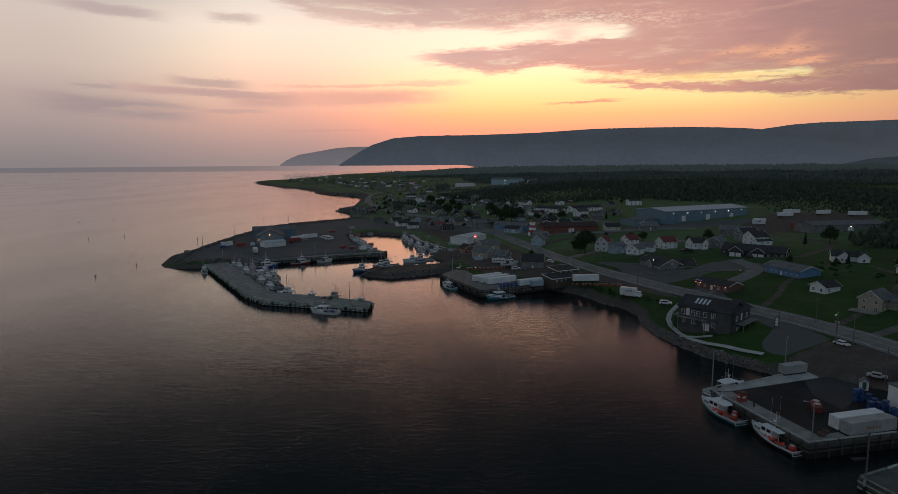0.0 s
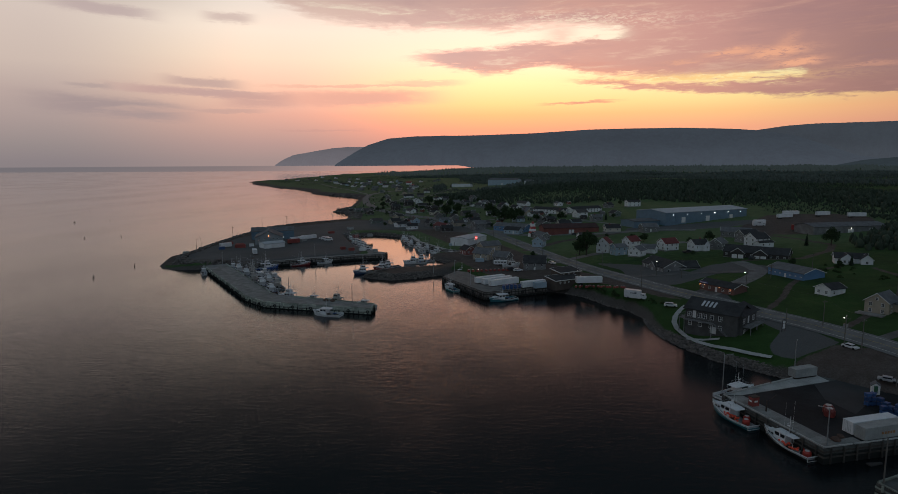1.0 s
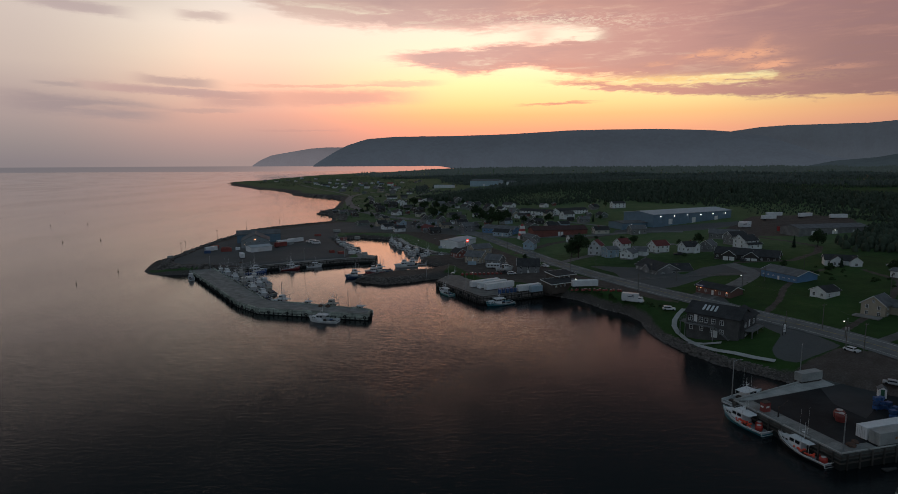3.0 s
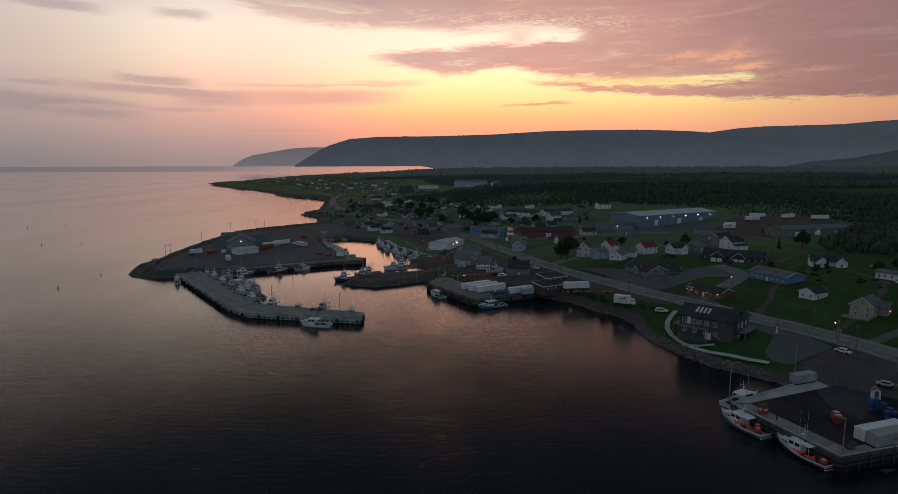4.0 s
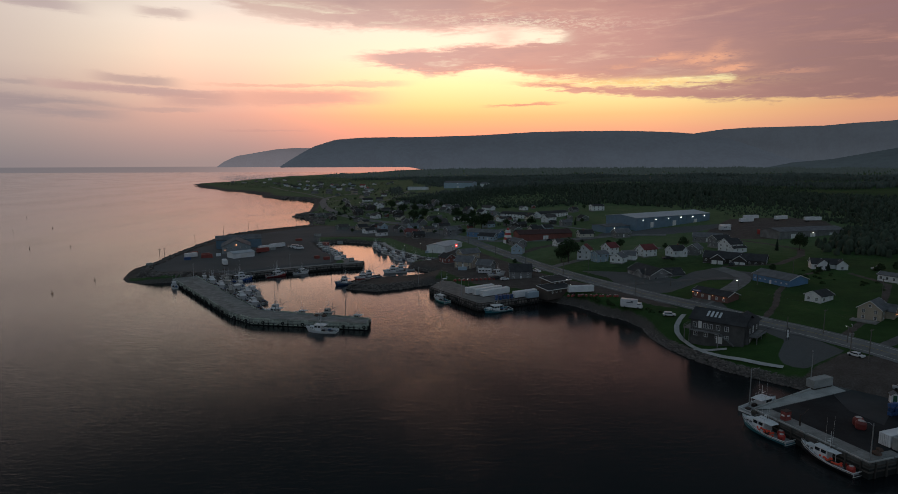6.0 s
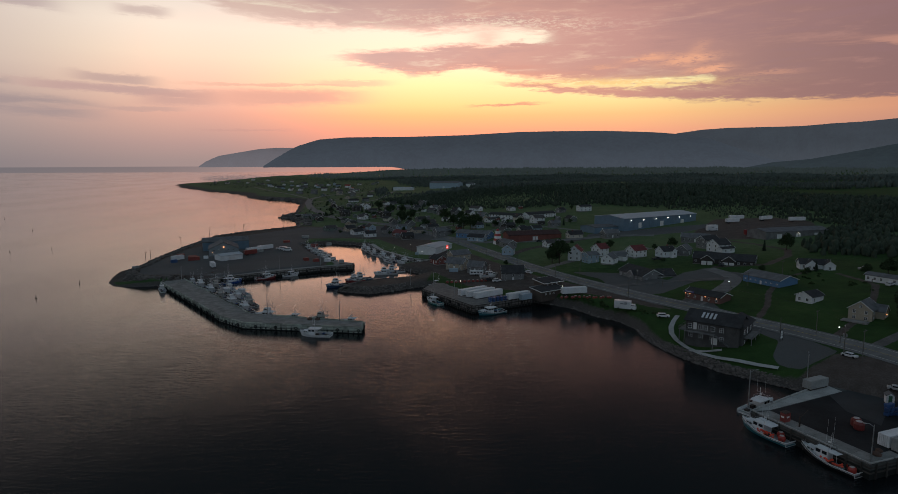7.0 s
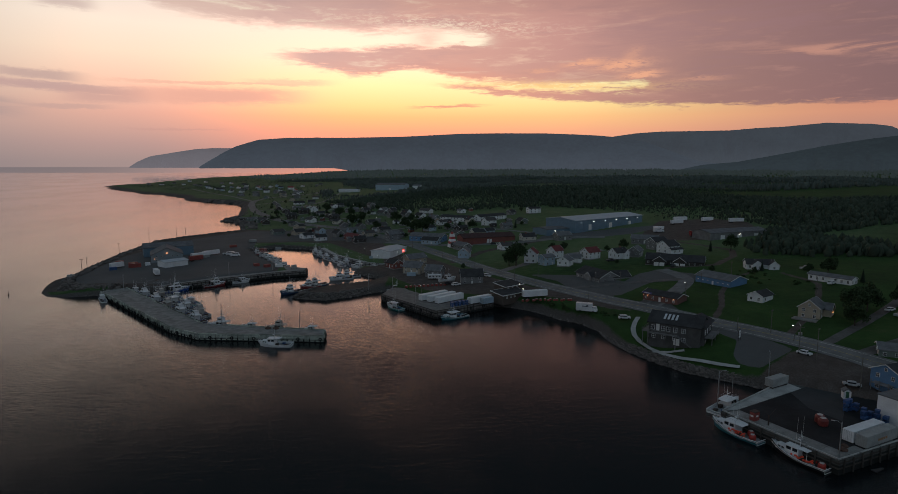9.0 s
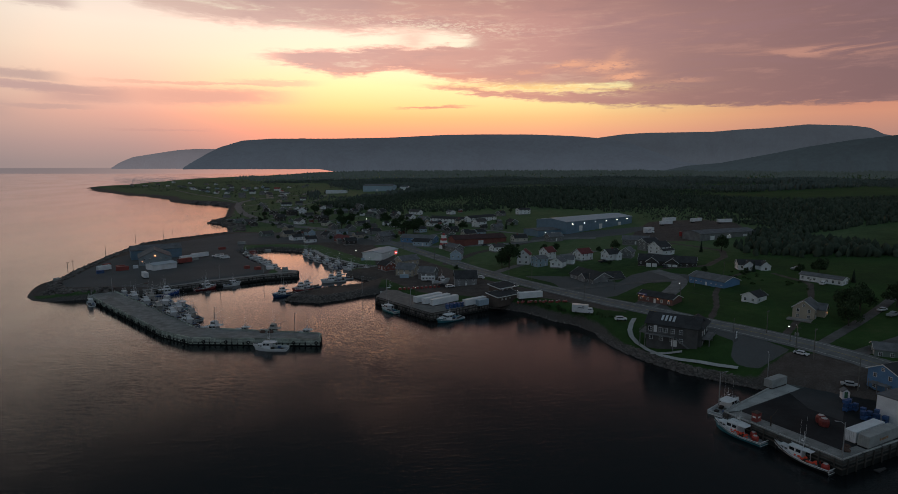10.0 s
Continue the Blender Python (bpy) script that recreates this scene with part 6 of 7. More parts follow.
for i in range(15):
    x, y = 88.6 + random.uniform(-1, 2.6), 122.0 + random.uniform(-3.5, 5.0)
    for k in range(random.randint(1, 3)):
        crate(x, y, 2.82 + k * 0.88, 1.2, BLUEPLASTIC, random.uniform(10, 40), "blue plastic fish bin stacked on the wharf", "fish bins by the store")
for i in range(9):
    x, y = 17.0 + (i % 5) * 1.5, 232.6 + (i % 5) * 0.75 + (i // 5) * 1.4
    for k in range(2):
        crate(x, y, 2.62 + k * 0.86, 1.15, BLUEPLASTIC, 28, "blue plastic fish bin stacked on the wharf", "fish bins on the middle wharf")
for i in range(10):
    tub(2.0 + i * 1.9, 268.0 + i * 0.35, 3.0, 0.8, 1.1, REDTANK, "round red-brown tub on the gravel yard", "fish tub", "tubs on the gravel yard")
for i in range(16):
    tub(44.5 + i * 1.1 + random.uniform(-0.4, 0.4), 235.2 - i * 0.55 + random.uniform(-0.8, 0.8), ground_z(44 + i * 1.1, 235) - 0.2, 0.62, 0.9, REDTANK, "round red-brown tub among the shore grass", "fish tub", "tubs by the shore")


# ---------------------------------------------------------------- trailers, trucks and cars
def trailer(x, y, turn, L, label, z=None, mat=None, h=2.7, legs=True, group="", bar=True, lift=1.1):
    gz = (ground_z(x, y) + 0.15) if z is None else z
    t = thing("trailer", pose(x, y, gz, 0, 0, turn), label, "trailer", group)
    bm = bmesh.new()
    add_box(bm, 0, 0, lift, L, 2.5, h, 0.05)
    box = part("box", bm, mat or WHITE, t)
    n = int(L / 0.6)
    for k in (-1, 1):
        bm = bmesh.new()
        cut = [(-L / 2 + 0.1, 1.254)]
        for i in range(n):
            xx = -L / 2 + (i + 0.5) * L / n
            cut += [(xx - 0.12, 1.256), (xx - 0.07, 1.29), (xx + 0.07, 1.29), (xx + 0.12, 1.256)]
        cut.append((L / 2 - 0.1, 1.254))
        row = [(bm.verts.new((a, k * b, lift + 0.1)), bm.verts.new((a, k * b, lift + h - 0.1))) for a, b in cut]
        for (a, b), (c, d) in zip(row, row[1:]):
            bm.faces.new((a, c, d, b))
        part("side_panel", bm, mat or WHITE, box)
    bm = bmesh.new()
    add_box(bm, 0, 0, lift - 0.22, L * 0.98, 0.9, 0.2)
    if legs:
        for k in (-0.8, 0.8):
            add_box(bm, L * 0.3, k, 0, 0.14, 0.14, lift)
    else:
        add_box(bm, 0, 0, -0.02, L * 0.96, 2.2, lift)
    part("chassis", bm, DARKSTEEL, t)
    if legs:
        for xx in (-L * 0.4, -L * 0.4 + 1.25):
            for k in (-1, 1):
                bm = bmesh.new()
                add_tube(bm, (xx, k * 0.8, 0.5), (xx, k * 1.2, 0.5), 0.5, sides=12)
                part("wheel", bm, RUBBER, t)
    if bar:
        bm = bmesh.new()
        for sx in (-1, 1):
            add_box(bm, sx * (L / 2 + 0.03), 0, lift + 0.1, 0.05, 0.06, h - 0.2)
            for k in (-0.8, -0.35, 0.35, 0.8):
                add_tube(bm, (sx * (L / 2 + 0.05), k, lift + 0.1), (sx * (L / 2 + 0.05), k, lift + h - 0.1), 0.025, sides=4)
        part("door_bars", bm, STEEL, box)
    return t


GREYBOX = material("weathered_white_box", (0.34, 0.35, 0.34), 0.6, vary=0.2)
t1 = trailer(82.3, 112.4, 19, 12.2, "weathered pale shipping container on the wharf", 2.82, GREYBOX, legs=False, lift=0.15)
bm = bmesh.new()
for i in range(5):
    add_box(bm, -1.6 + i * 0.75, -1.3, 1.1, 0.5, 0.03, 0.55)
part("lettering_bars", bm, material("faded_orange_paint", (0.35, 0.17, 0.06), 0.6), t1)
trailer(81.5, 114.7, 19, 12.2, "white refrigerated container on the wharf", 2.82, WHITE, legs=False, lift=0.15)
for k, (x, y) in enumerate(((11.5, 247.6), (14.4, 244.8), (17.2, 241.9))):
    trailer(x, y, 35, 16.2, "white box trailer body set down on the wharf", 2.62, WHITE, group="trailers on the wharf", legs=False, lift=0.3)
trailer(28.5, 238.6, 30, 12.6, "white refrigerated trailer behind blue bins", 2.62, WHITE, legs=False, lift=0.3)
trailer(31.0, 236.4, 30, 6.0, "blue and white container beside the trailer", 2.62, PALEBLUE, legs=False, lift=0.2)
trailer(49.5, 235.6, 10, 12.0, "white trailer parked by the harbour office", None, WHITE)
trailer(83.0, 142.0, 22, 7.4, "small pale reefer unit on timber cribs", 2.85, GREYBOX, legs=False, lift=0.35, h=2.3)
trailer(-114.7, 314.0, 118, 7.5, "white box trailer on the plant yard", 2.6, WHITE)
trailer(-109.0, 367.0, 46, 12.0, "white trailer beside the fish plant", 2.7, WHITE, group="trailers at the fish plant")
trailer(-105.0, 376.0, 46, 12.0, "white trailer beside the fish plant", 2.7, WHITE, group="trailers at the fish plant")
trailer(-108.0, 356.0, 46, 9.0, "red trailer beside the fish plant", 2.7, REDTANK)
trailer(-141.7, 337.5, 52, 8.0, "white and red trailer by the plant", 2.6, WHITE)
trailer(-133.2, 338.0, 20, 7.0, "red container under a lean-to by the plant", 2.6, REDTANK, legs=False, lift=0.2)
for x, y, a in ((196, 402, 20), (207, 418, 10), (222, 408, 24), (236, 396, 4)):
    trailer(x, y, a, 13.0, "white semi-trailer parked behind the warehouse", None, WHITE, group="semi-trailers by the warehouse")
trailer(170, 376, 8, 8, "white box body on the truck lot", None, WHITE)


def vehicle(kind, x, y, turn, mat, label, z=None, group=""):
    """A car, van, pickup or truck: body with cabin, panes, wheels and lamps."""
    gz = (ground_z(x, y) + 0.18) if z is None else z
    spec = {"car": (4.4, 1.78, 0.62, 1.46), "suv": (4.7, 1.9, 0.8, 1.72), "van": (6.4, 2.1, 0.95, 2.5), "pickup": (5.4, 1.9, 0.85, 1.8), "box": (8.6, 2.4, 1.0, 2.4)}[kind]
    L, W, belt, top = spec
    t = thing({"car": "car", "suv": "car", "van": "van", "pickup": "pickup_truck", "box": "box_truck"}[kind], pose(x, y, gz, 0, 0, turn), label, {"car": "car", "suv": "car", "van": "van", "pickup": "pickup", "box": "truck"}[kind], group)
    bm = bmesh.new()
    add_box(bm, 0, 0, 0.28, L, W, belt - 0.02, 0.12)
    body = part("body", bm, mat, t)
    cab = {"car": (-0.1, 2.5), "suv": (-0.5, 3.4), "van": (-0.3, 5.6), "pickup": (0.5, 2.0), "box": (3.0, 1.9)}[kind]
    bm = bmesh.new()
    add_box(bm, cab[0], 0, 0.28 + belt - 0.05, cab[1], W * 0.92, top - belt - 0.28, 0.1, taper=0.82 if kind in ("car", "suv", "pickup") else 0.94)
    part("cabin", bm, mat, body)
    zc = 0.28 + belt
    hh = (top - belt - 0.36) * 0.72
    for k in (-1, 1):
        bm = bmesh.new()
        add_box(bm, cab[0], k * W * 0.435, zc + 0.02, cab[1] * 0.8, 0.06, hh, taper=0.88)
        part("side_pane", bm, GLASS, body)
        bm = bmesh.new()
        vs = add_box(bm, cab[0] + k * cab[1] * 0.475, 0, zc + 0.02, 0.08, W * 0.78, hh)
        for v in vs:
            v.co.x -= k * (v.co.z - zc) * 0.3
        part("windscreen", bm, GLASS, body)
    for xx in (-L * 0.31, L * 0.32):
        for k in (-1, 1):
            bm = bmesh.new()
            add_tube(bm, (xx, k * (W / 2 - 0.22), 0.34), (xx, k * (W / 2 + 0.01), 0.34), 0.34, sides=12)
            part("wheel", bm, RUBBER, t)
    if kind == "box":
        bm = bmesh.new()
        add_box(bm, -1.1, 0, 1.0, 6.6, 2.5, 2.6, 0.05)
        part("cargo_box", bm, mat, t)
        bm = bmesh.new()
        for k in (-1, 1):
            add_box(bm, -0.6, k * 1.262, 2.2, 2.6, 0.02, 0.3)
            add_box(bm, 0.2, k * 1.262, 2.7, 0.9, 0.02, 0.25)
        part("lettering_bars", bm, material("dark_lettering", (0.04, 0.05, 0.08), 0.5), t)
    return t


CARW, CARD, CARR, CARS = paint("white_car_paint", (0.72, 0.72, 0.73)), paint("dark_car_paint", (0.03, 0.032, 0.036)), paint("red_car_paint", (0.3, 0.03, 0.03)), paint("silver_car_paint", (0.4, 0.41, 0.42))
vehicle("car", 99.9, 154.6, -62, CARW, "white saloon car parked beside the road", 5.75)
vehicle("car", 96.8, 135.1, -36, CARS, "silver car parked behind the green-doored hut", 4.59)
vehicle("suv", 70.0, 199.6, -12, CARW, "white estate car parked above the shore", 4.7)
vehicle("box", 61.8, 212.4, -28, CARW, "white box truck with dark lettering bars", 4.4)
for kind, x, y, a, m, lab in [("suv", 23.6, 268.6, 20, CARW, "white car parked by the dark barn"), ("suv", 20.4, 271.8, 20, CARD, "dark car parked by the dark barn"), ("suv", 39.5, 279.5, -56, CARW, "white car parked at the roadside"),
                              ("van", -90.0, 369.0, 15, CARW, "white minibus parked on the plant yard"), ("van", -93.5, 374.0, 15, CARW, "white van parked on the plant yard"), ("pickup", -96.5, 377.0, 20, CARW, "white pickup on the plant yard"),
                              ("pickup", 65.0, 390.0, 30, CARW, "white pickup on the warehouse drive"), ("car", 63.0, 362.0, 20, CARW, "white car on the warehouse drive"), ("pickup", 121.0, 305.5, 20, CARW, "white pickup between the houses"),
                              ("car", 121.0, 288.0, 50, CARD, "dark car on the motel drive"), ("car", 119.5, 274.5, 50, CARD, "dark car before the garages"), ("suv", 121.0, 264.5, 50, CARD, "dark car before the garages"),
                              ("pickup", 163.5, 236.5, 10, CARS, "silver car beside the white bungalow"), ("suv", 152.5, 209.0, 30, CARW, "white car before the mobile home"), ("car", 136.0, 177.6, 20, CARW, "white car under the trees"),
                              ("car", 144.5, 175.6, 20, CARW, "white car under the trees"), ("pickup", 143.0, 170.5, 20, CARS, "silver pickup under the trees"), ("box", 180.0, 350.0, 10, CARR, "red truck on the gravel lot"),
                              ("box", 168.0, 372.0, 10, CARW, "white truck on the gravel lot"), ("suv", 45.0, 392.0, 20, CARW, "white car behind the red-brown store"), ("suv", 54.0, 394.0, 20, CARW, "white car behind the red-brown store"),
                              ("suv", 62.0, 396.0, 20, CARW, "white car behind the red-brown store"), ("car", 60.0, 366.0, 12, CARD, "dark car before the red-brown store"), ("pickup", 102.5, 290.5, 10, CARD, "dark pickup beside the white house")]:
    vehicle(kind, x, y, a, m, lab)
# small clutter about the fish plant and the quays
for x, y, a, L, m, lab in ((-146, 352, 70, 5, REDTANK, "small red shed box by the shore rocks"), (-152, 312, 60, 3, GREYBOX, "small grey box body by the shore rocks"), (-129, 344, 20, 3, WHITE, "small white box body on the plant yard"), (-137, 346, 30, 5, REDTANK, "red box body by the plant wall"), (-141, 331, 30, 4, BLUEPLASTIC, "blue box body by the shore rocks"), (-106, 368, 60, 5, GREYBOX, "grey box body beside the plant"), (-78, 390, 10, 5, REDTANK, "red box body at the yard's edge"),
                           (-70, 396, 30, 4, GREYBOX, "grey box body at the yard's edge"), (-60, 330, 30, 4, WHITE, "white box body on the inner jetty"), (-52, 326, 20, 3, GREYBOX, "small pale box on the inner jetty"), (-66, 330, 40, 3.5, REDTANK, "red box of gear on the inner jetty"), (-72, 334, 40, 3, REDTANK, "red box of gear on the inner jetty"),
                           (-100, 410, 30, 5, REDTANK, "red box body on the north yard"), (-92, 432, 10, 6, GREYBOX, "grey box body on the north yard"), (-12, 352, 60, 4, PALEBLUE, "pale blue container by the harbour lot"), (6, 296, 0, 5, PALEBLUE, "pale blue container on the gravel yard")):
    trailer(x, y, a, L, lab, 2.55 if y < 420 else None, m, h=2.1, legs=False, lift=0.15, bar=False)
# camper and a boat on the yard
t = thing("camper", pose(16.0, 284.5, 3.2, 0, 0, -4), "white camper trailer on the gravel yard", "camper")
bm = bmesh.new()
add_box(bm, 0, 0, 0.55, 7.6, 2.4, 2.3, 0.25)
part("body", bm, CARW, t)
for k in (-2.6, -0.8, 1.0, 2.6):
    bm = bmesh.new()
    add_box(bm, k, -1.21, 1.6, 1.0, 0.05, 0.6)
    part("pane", bm, GLASS, t)
for k in (-0.5, 0.4):
    bm = bmesh.new()
    add_tube(bm, (k, -1.1, 0.36), (k, 1.1, 0.36), 0.36, sides=10)
    part("wheel", bm, RUBBER, t)
b = moor("small", 21.0, 277.0, 8)
b.location.z = ground_z(21, 277) + 0.7
tagged(b, "small white boat laid up on the gravel yard")


# ---------------------------------------------------------------- poles, lamps and signs
def pole(x, y, h, label, z=None, arm=0.0, turn=0.0, lit=False, cross=0, box=False, mat=None, name="utility_pole", group="utility poles"):
    gz = ground_z(x, y) if z is None else z
    t = thing(name, pose(x, y, gz, 0, 0, turn), label, "street lamp" if name == "street_lamp" else "pole", group)
    bm = bmesh.new()
    add_tube(bm, (0, 0, -0.5), (0, 0, h), 0.15, 0.1, 8)
    part("shaft", bm, mat or POLEWOOD, t)
    for k in range(cross):
        bm = bmesh.new()
        add_box(bm, 0.12, 0, h - 0.5 - k * 0.9, 0.1, 2.2, 0.12)
        for j in (-0.9, 0, 0.9):
            add_tube(bm, (0.12, j, h - 0.4 - k * 0.9), (0.12, j, h - 0.15 - k * 0.9), 0.05, sides=5)
        part("crossarm", bm, mat or POLEWOOD, t)
    if arm:
        bm = bmesh.new()
        add_tube(bm, (0, 0, h - 0.5), (arm * 0.6, 0, h + 0.1), 0.045, sides=5)
        add_tube(bm, (arm * 0.6, 0, h + 0.1), (arm, 0, h + 0.05), 0.045, sides=5)
        a = part("arm", bm, STEEL, t)
        bm = bmesh.new()
        add_box(bm, arm + 0.25, 0, h - 0.02, 0.7, 0.28, 0.14, 0.04)
        part("lamp_head", bm, STEEL, a)
        if lit:
            lamp_on(t, arm + 0.25, 0, h - 0.12, LAMP, 0.17)
    if box:
        for k in (-0.35, 0.35):
            bm = bmesh.new()
            add_tube(bm, (0.3, k, h - 3.0), (0.3, k, h - 2.1), 0.26, sides=9)
            part("transformer", bm, STEEL, t)
    return t


pole(98.9, 155.4, 9.0, "wooden pole with transformers beside the road", None, 2.0, 60, False, 1, True)
pole(100.2, 150.6, 10.0, "tall wooden utility pole with a crossarm", None, 0, -60, False, 1)
pole(101.9, 171.0, 8.5, "wooden utility pole across the road", None, 0, -60, False, 1)
pole(94.6, 175.8, 5.0, "short pole beside the inn's parking lot", None, 0)
pole(103.2, 163.0, 5.5, "sign pole with a small lit lamp", None, 0.4, 120, True, name="street_lamp", group="")
pole(97.6, 133.6, 9.0, "wooden utility pole by the blue house", None, 0, 0, False, 0)
pole(70.6, 107.9, 8.0, "steel lamp post at the wharf's corner", 2.8, 1.4, 150, mat=STEEL, name="street_lamp", group="wharf lamps")
pole(62.6, 133.4, 9.0, "steel lamp post on the wharf's end", 2.8, 1.8, 10, mat=STEEL, name="street_lamp", group="wharf lamps")
pole(82.0, 143.6, 9.0, "steel lamp post beside the reefer unit", 2.8, 1.8, 60, mat=STEEL, name="street_lamp", group="wharf lamps")
pole(73.4, 97.2, 8.5, "wooden mooring pole on the wharf corner", 2.4, 0)
pole(97.8, 211.5, 7.5, "street lamp with a bright head by the lane", None, 0.6, 200, True, name="street_lamp", group="street lamps")
pole(76.5, 243.0, 7.0, "street lamp before the motel", None, 0.6, 250, True, name="street_lamp", group="street lamps")
for x, y, h in ((48, 262, 9), (36, 292, 9), (25, 330, 9), (60, 268, 8), (84, 236, 8), (66, 222, 9), (12, 372, 9), (-6, 418, 9), (-30, 470, 9), (-60, 515, 9), (-96, 570, 9), (112, 226, 6), (132, 238, 7), (136, 196, 8)):
    pole(x, y, h, "wooden utility pole along the village road", None, 0, -60, False, 1)
for x, y, h in ((-154, 327.5, 8), (-153.5, 332, 8), (-158, 383, 9), (-161, 440, 9), (-150, 462, 9), (-146, 470, 8), (-119, 482, 9)):
    pole(x, y, h, "wooden utility pole along the west shore", 2.8, 0, 80, False, 1)
for x, y in ((-117, 281), (-86, 243), (-63, 220.5), (-36, 208.5)):
    pole(x, y, 8.5, "thin steel lamp post on the long pier", 2.0, 1.2, -60, mat=STEEL, name="street_lamp", group="pier lamps")
for x, y in ((-62, 321), (-80, 308), (-14, 270), (-4, 262), (4, 241)):
    pole(x, y, 8.0, "thin steel lamp post on the quay", 2.4, 1.2, -60, mat=STEEL, name="street_lamp", group="quay lamps")
for x, y, m in ((-9, 333, LAMP), (-25, 352, WARMLAMP), (2, 340, LAMP), (-16, 360, WARMLAMP), (7, 250, WARMLAMP)):
    pole(x, y, 5.5, "street lamp burning beside the harbour", None, 0.5, 240, True, name="street_lamp", group="harbour lamps")
# wires between the poles on the west shore and by the road
for line in ([(-154, 327.5, 10.3), (-158, 383, 11.3), (-161, 440, 11.3), (-150, 462, 11.3), (-119, 482, 11.3)], [(100.2, 150.6, 15.2), (101.9, 171.0, 14.8), (84, 236, 14.2), (66, 222, 13.4), (48, 262, 13.4), (36, 292, 12.4)]):
    bm = bmesh.new()
    for a, b in zip(line, line[1:]):
        prev = None
        for i in range(9):
            f = i / 8
            p = Vector(a).lerp(Vector(b), f) - Vector((0, 0, 1.1 * 4 * f * (1 - f)))
            if prev:
                add_tube(bm, prev, p, 0.018, sides=3, caps=False)
            prev = p
    tagged(part("wire", bm, BLACK), "thin dark overhead wire between poles", "wire")
# roadside sign of the inn
t = thing("sign", pose(91.0, 169.2, ground_z(91, 169.2), 0, 0, 30), "arched roadside sign with pale panels", "sign")
bm = bmesh.new()
for k in (-0.75, 0.75):
    add_box(bm, k, 0, -0.3, 0.14, 0.14, 3.8)
for i in range(6):
    a0, a1 = math.pi * i / 6, math.pi * (i + 1) / 6
    add_tube(bm, (0.75 * math.cos(a0), 0, 3.5 + 0.5 * math.sin(a0)), (0.75 * math.cos(a1), 0, 3.5 + 0.5 * math.sin(a1)), 0.08, sides=5)
part("sign_frame", bm, DARKWALL, t)
for z0, hh in ((1.0, 0.7), (1.85, 0.7), (2.7, 0.8)):
    bm = bmesh.new()
    add_box(bm, 0, 0, z0, 1.3, 0.1, hh, 0.02)
    part("sign_panel", bm, TRIM, t)
# red shop pylon by the harbour
t = thing("pylon_sign", pose(3.5, 316, 3.4, 0, 0, 20), "tall post with a small lit red and white sign", "sign")
bm = bmesh.new()
add_tube(bm, (0, 0, -0.4), (0, 0, 9.5), 0.16, sides=6)
part("shaft", bm, STEEL, t)
bm = bmesh.new()
add_box(bm, 0, 0, 9.5, 1.5, 0.3, 2.0, 0.05)
pl = part("sign_panel", bm, material("lit_red_sign", (0.5, 0.03, 0.03), 0.4, emit=((1.0, 0.10, 0.08), 0.9)), t)
bm = bmesh.new()
add_box(bm, 0, -0.19, 10.3, 1.1, 0.05, 0.3)
part("sign_bar", bm, material("lit_white_bar", (0.8, 0.8, 0.8), 0.4, emit=((1.0, 0.95, 0.9), 1.5)), pl)
t = thing("shack", pose(65.4, 124.6, 2.82, 0, 0, 20), "small red shack with a white mark on the wharf", "shack")
bm = bmesh.new()
add_box(bm, 0, 0, 0, 1.9, 1.4, 2.2, 0.04)
part("wall", bm, REDTANK, t)
bm = bmesh.new()
add_box(bm, 0, 0, 2.2, 2.1, 1.6, 0.12, 0.02)
part("roof", bm, DARKSTEEL, t)
bm = bmesh.new()
add_box(bm, 0, -0.72, 1.0, 0.9, 0.03, 0.42)
add_box(bm, -0.97, 0, 1.0, 0.03, 0.8, 0.42)
part("sign_panel", bm, TRIM, t)
bm = bmesh.new()
add_box(bm, 0, 0, 2.82, 0.3, 0.3, 3.2, 0.02, taper=0.8)
add_tube(bm, (0, 0, 5.6), (2.6, 1.2, 7.0), 0.07, sides=6)
h = part("hoist", bm, DARKSTEEL)
h.location = (66.6, 121.8, 0)
tagged(h, "small dark steel hoist at the wharf's edge", "hoist")
# harbour buoys out on the water
BUOYS = ((-438, 638), (-360, 508), (-339, 526), (-270, 396), (-252, 409), (-167, 289.6), (-168, 260))
for x, y in BUOYS:
    t = thing("marker_buoy", pose(x, y, -0.2), "slim dark marker buoy floating on the sea", "buoy", "marker buoys")
    bm = bmesh.new()
    add_tube(bm, (0, 0, -0.4), (0, 0, 0.6), 0.42, 0.3, 8)
    add_tube(bm, (0, 0, 0.6), (0, 0, 2.2), 0.14, 0.09, 6)
    part("float", bm, DARKSTEEL, t)
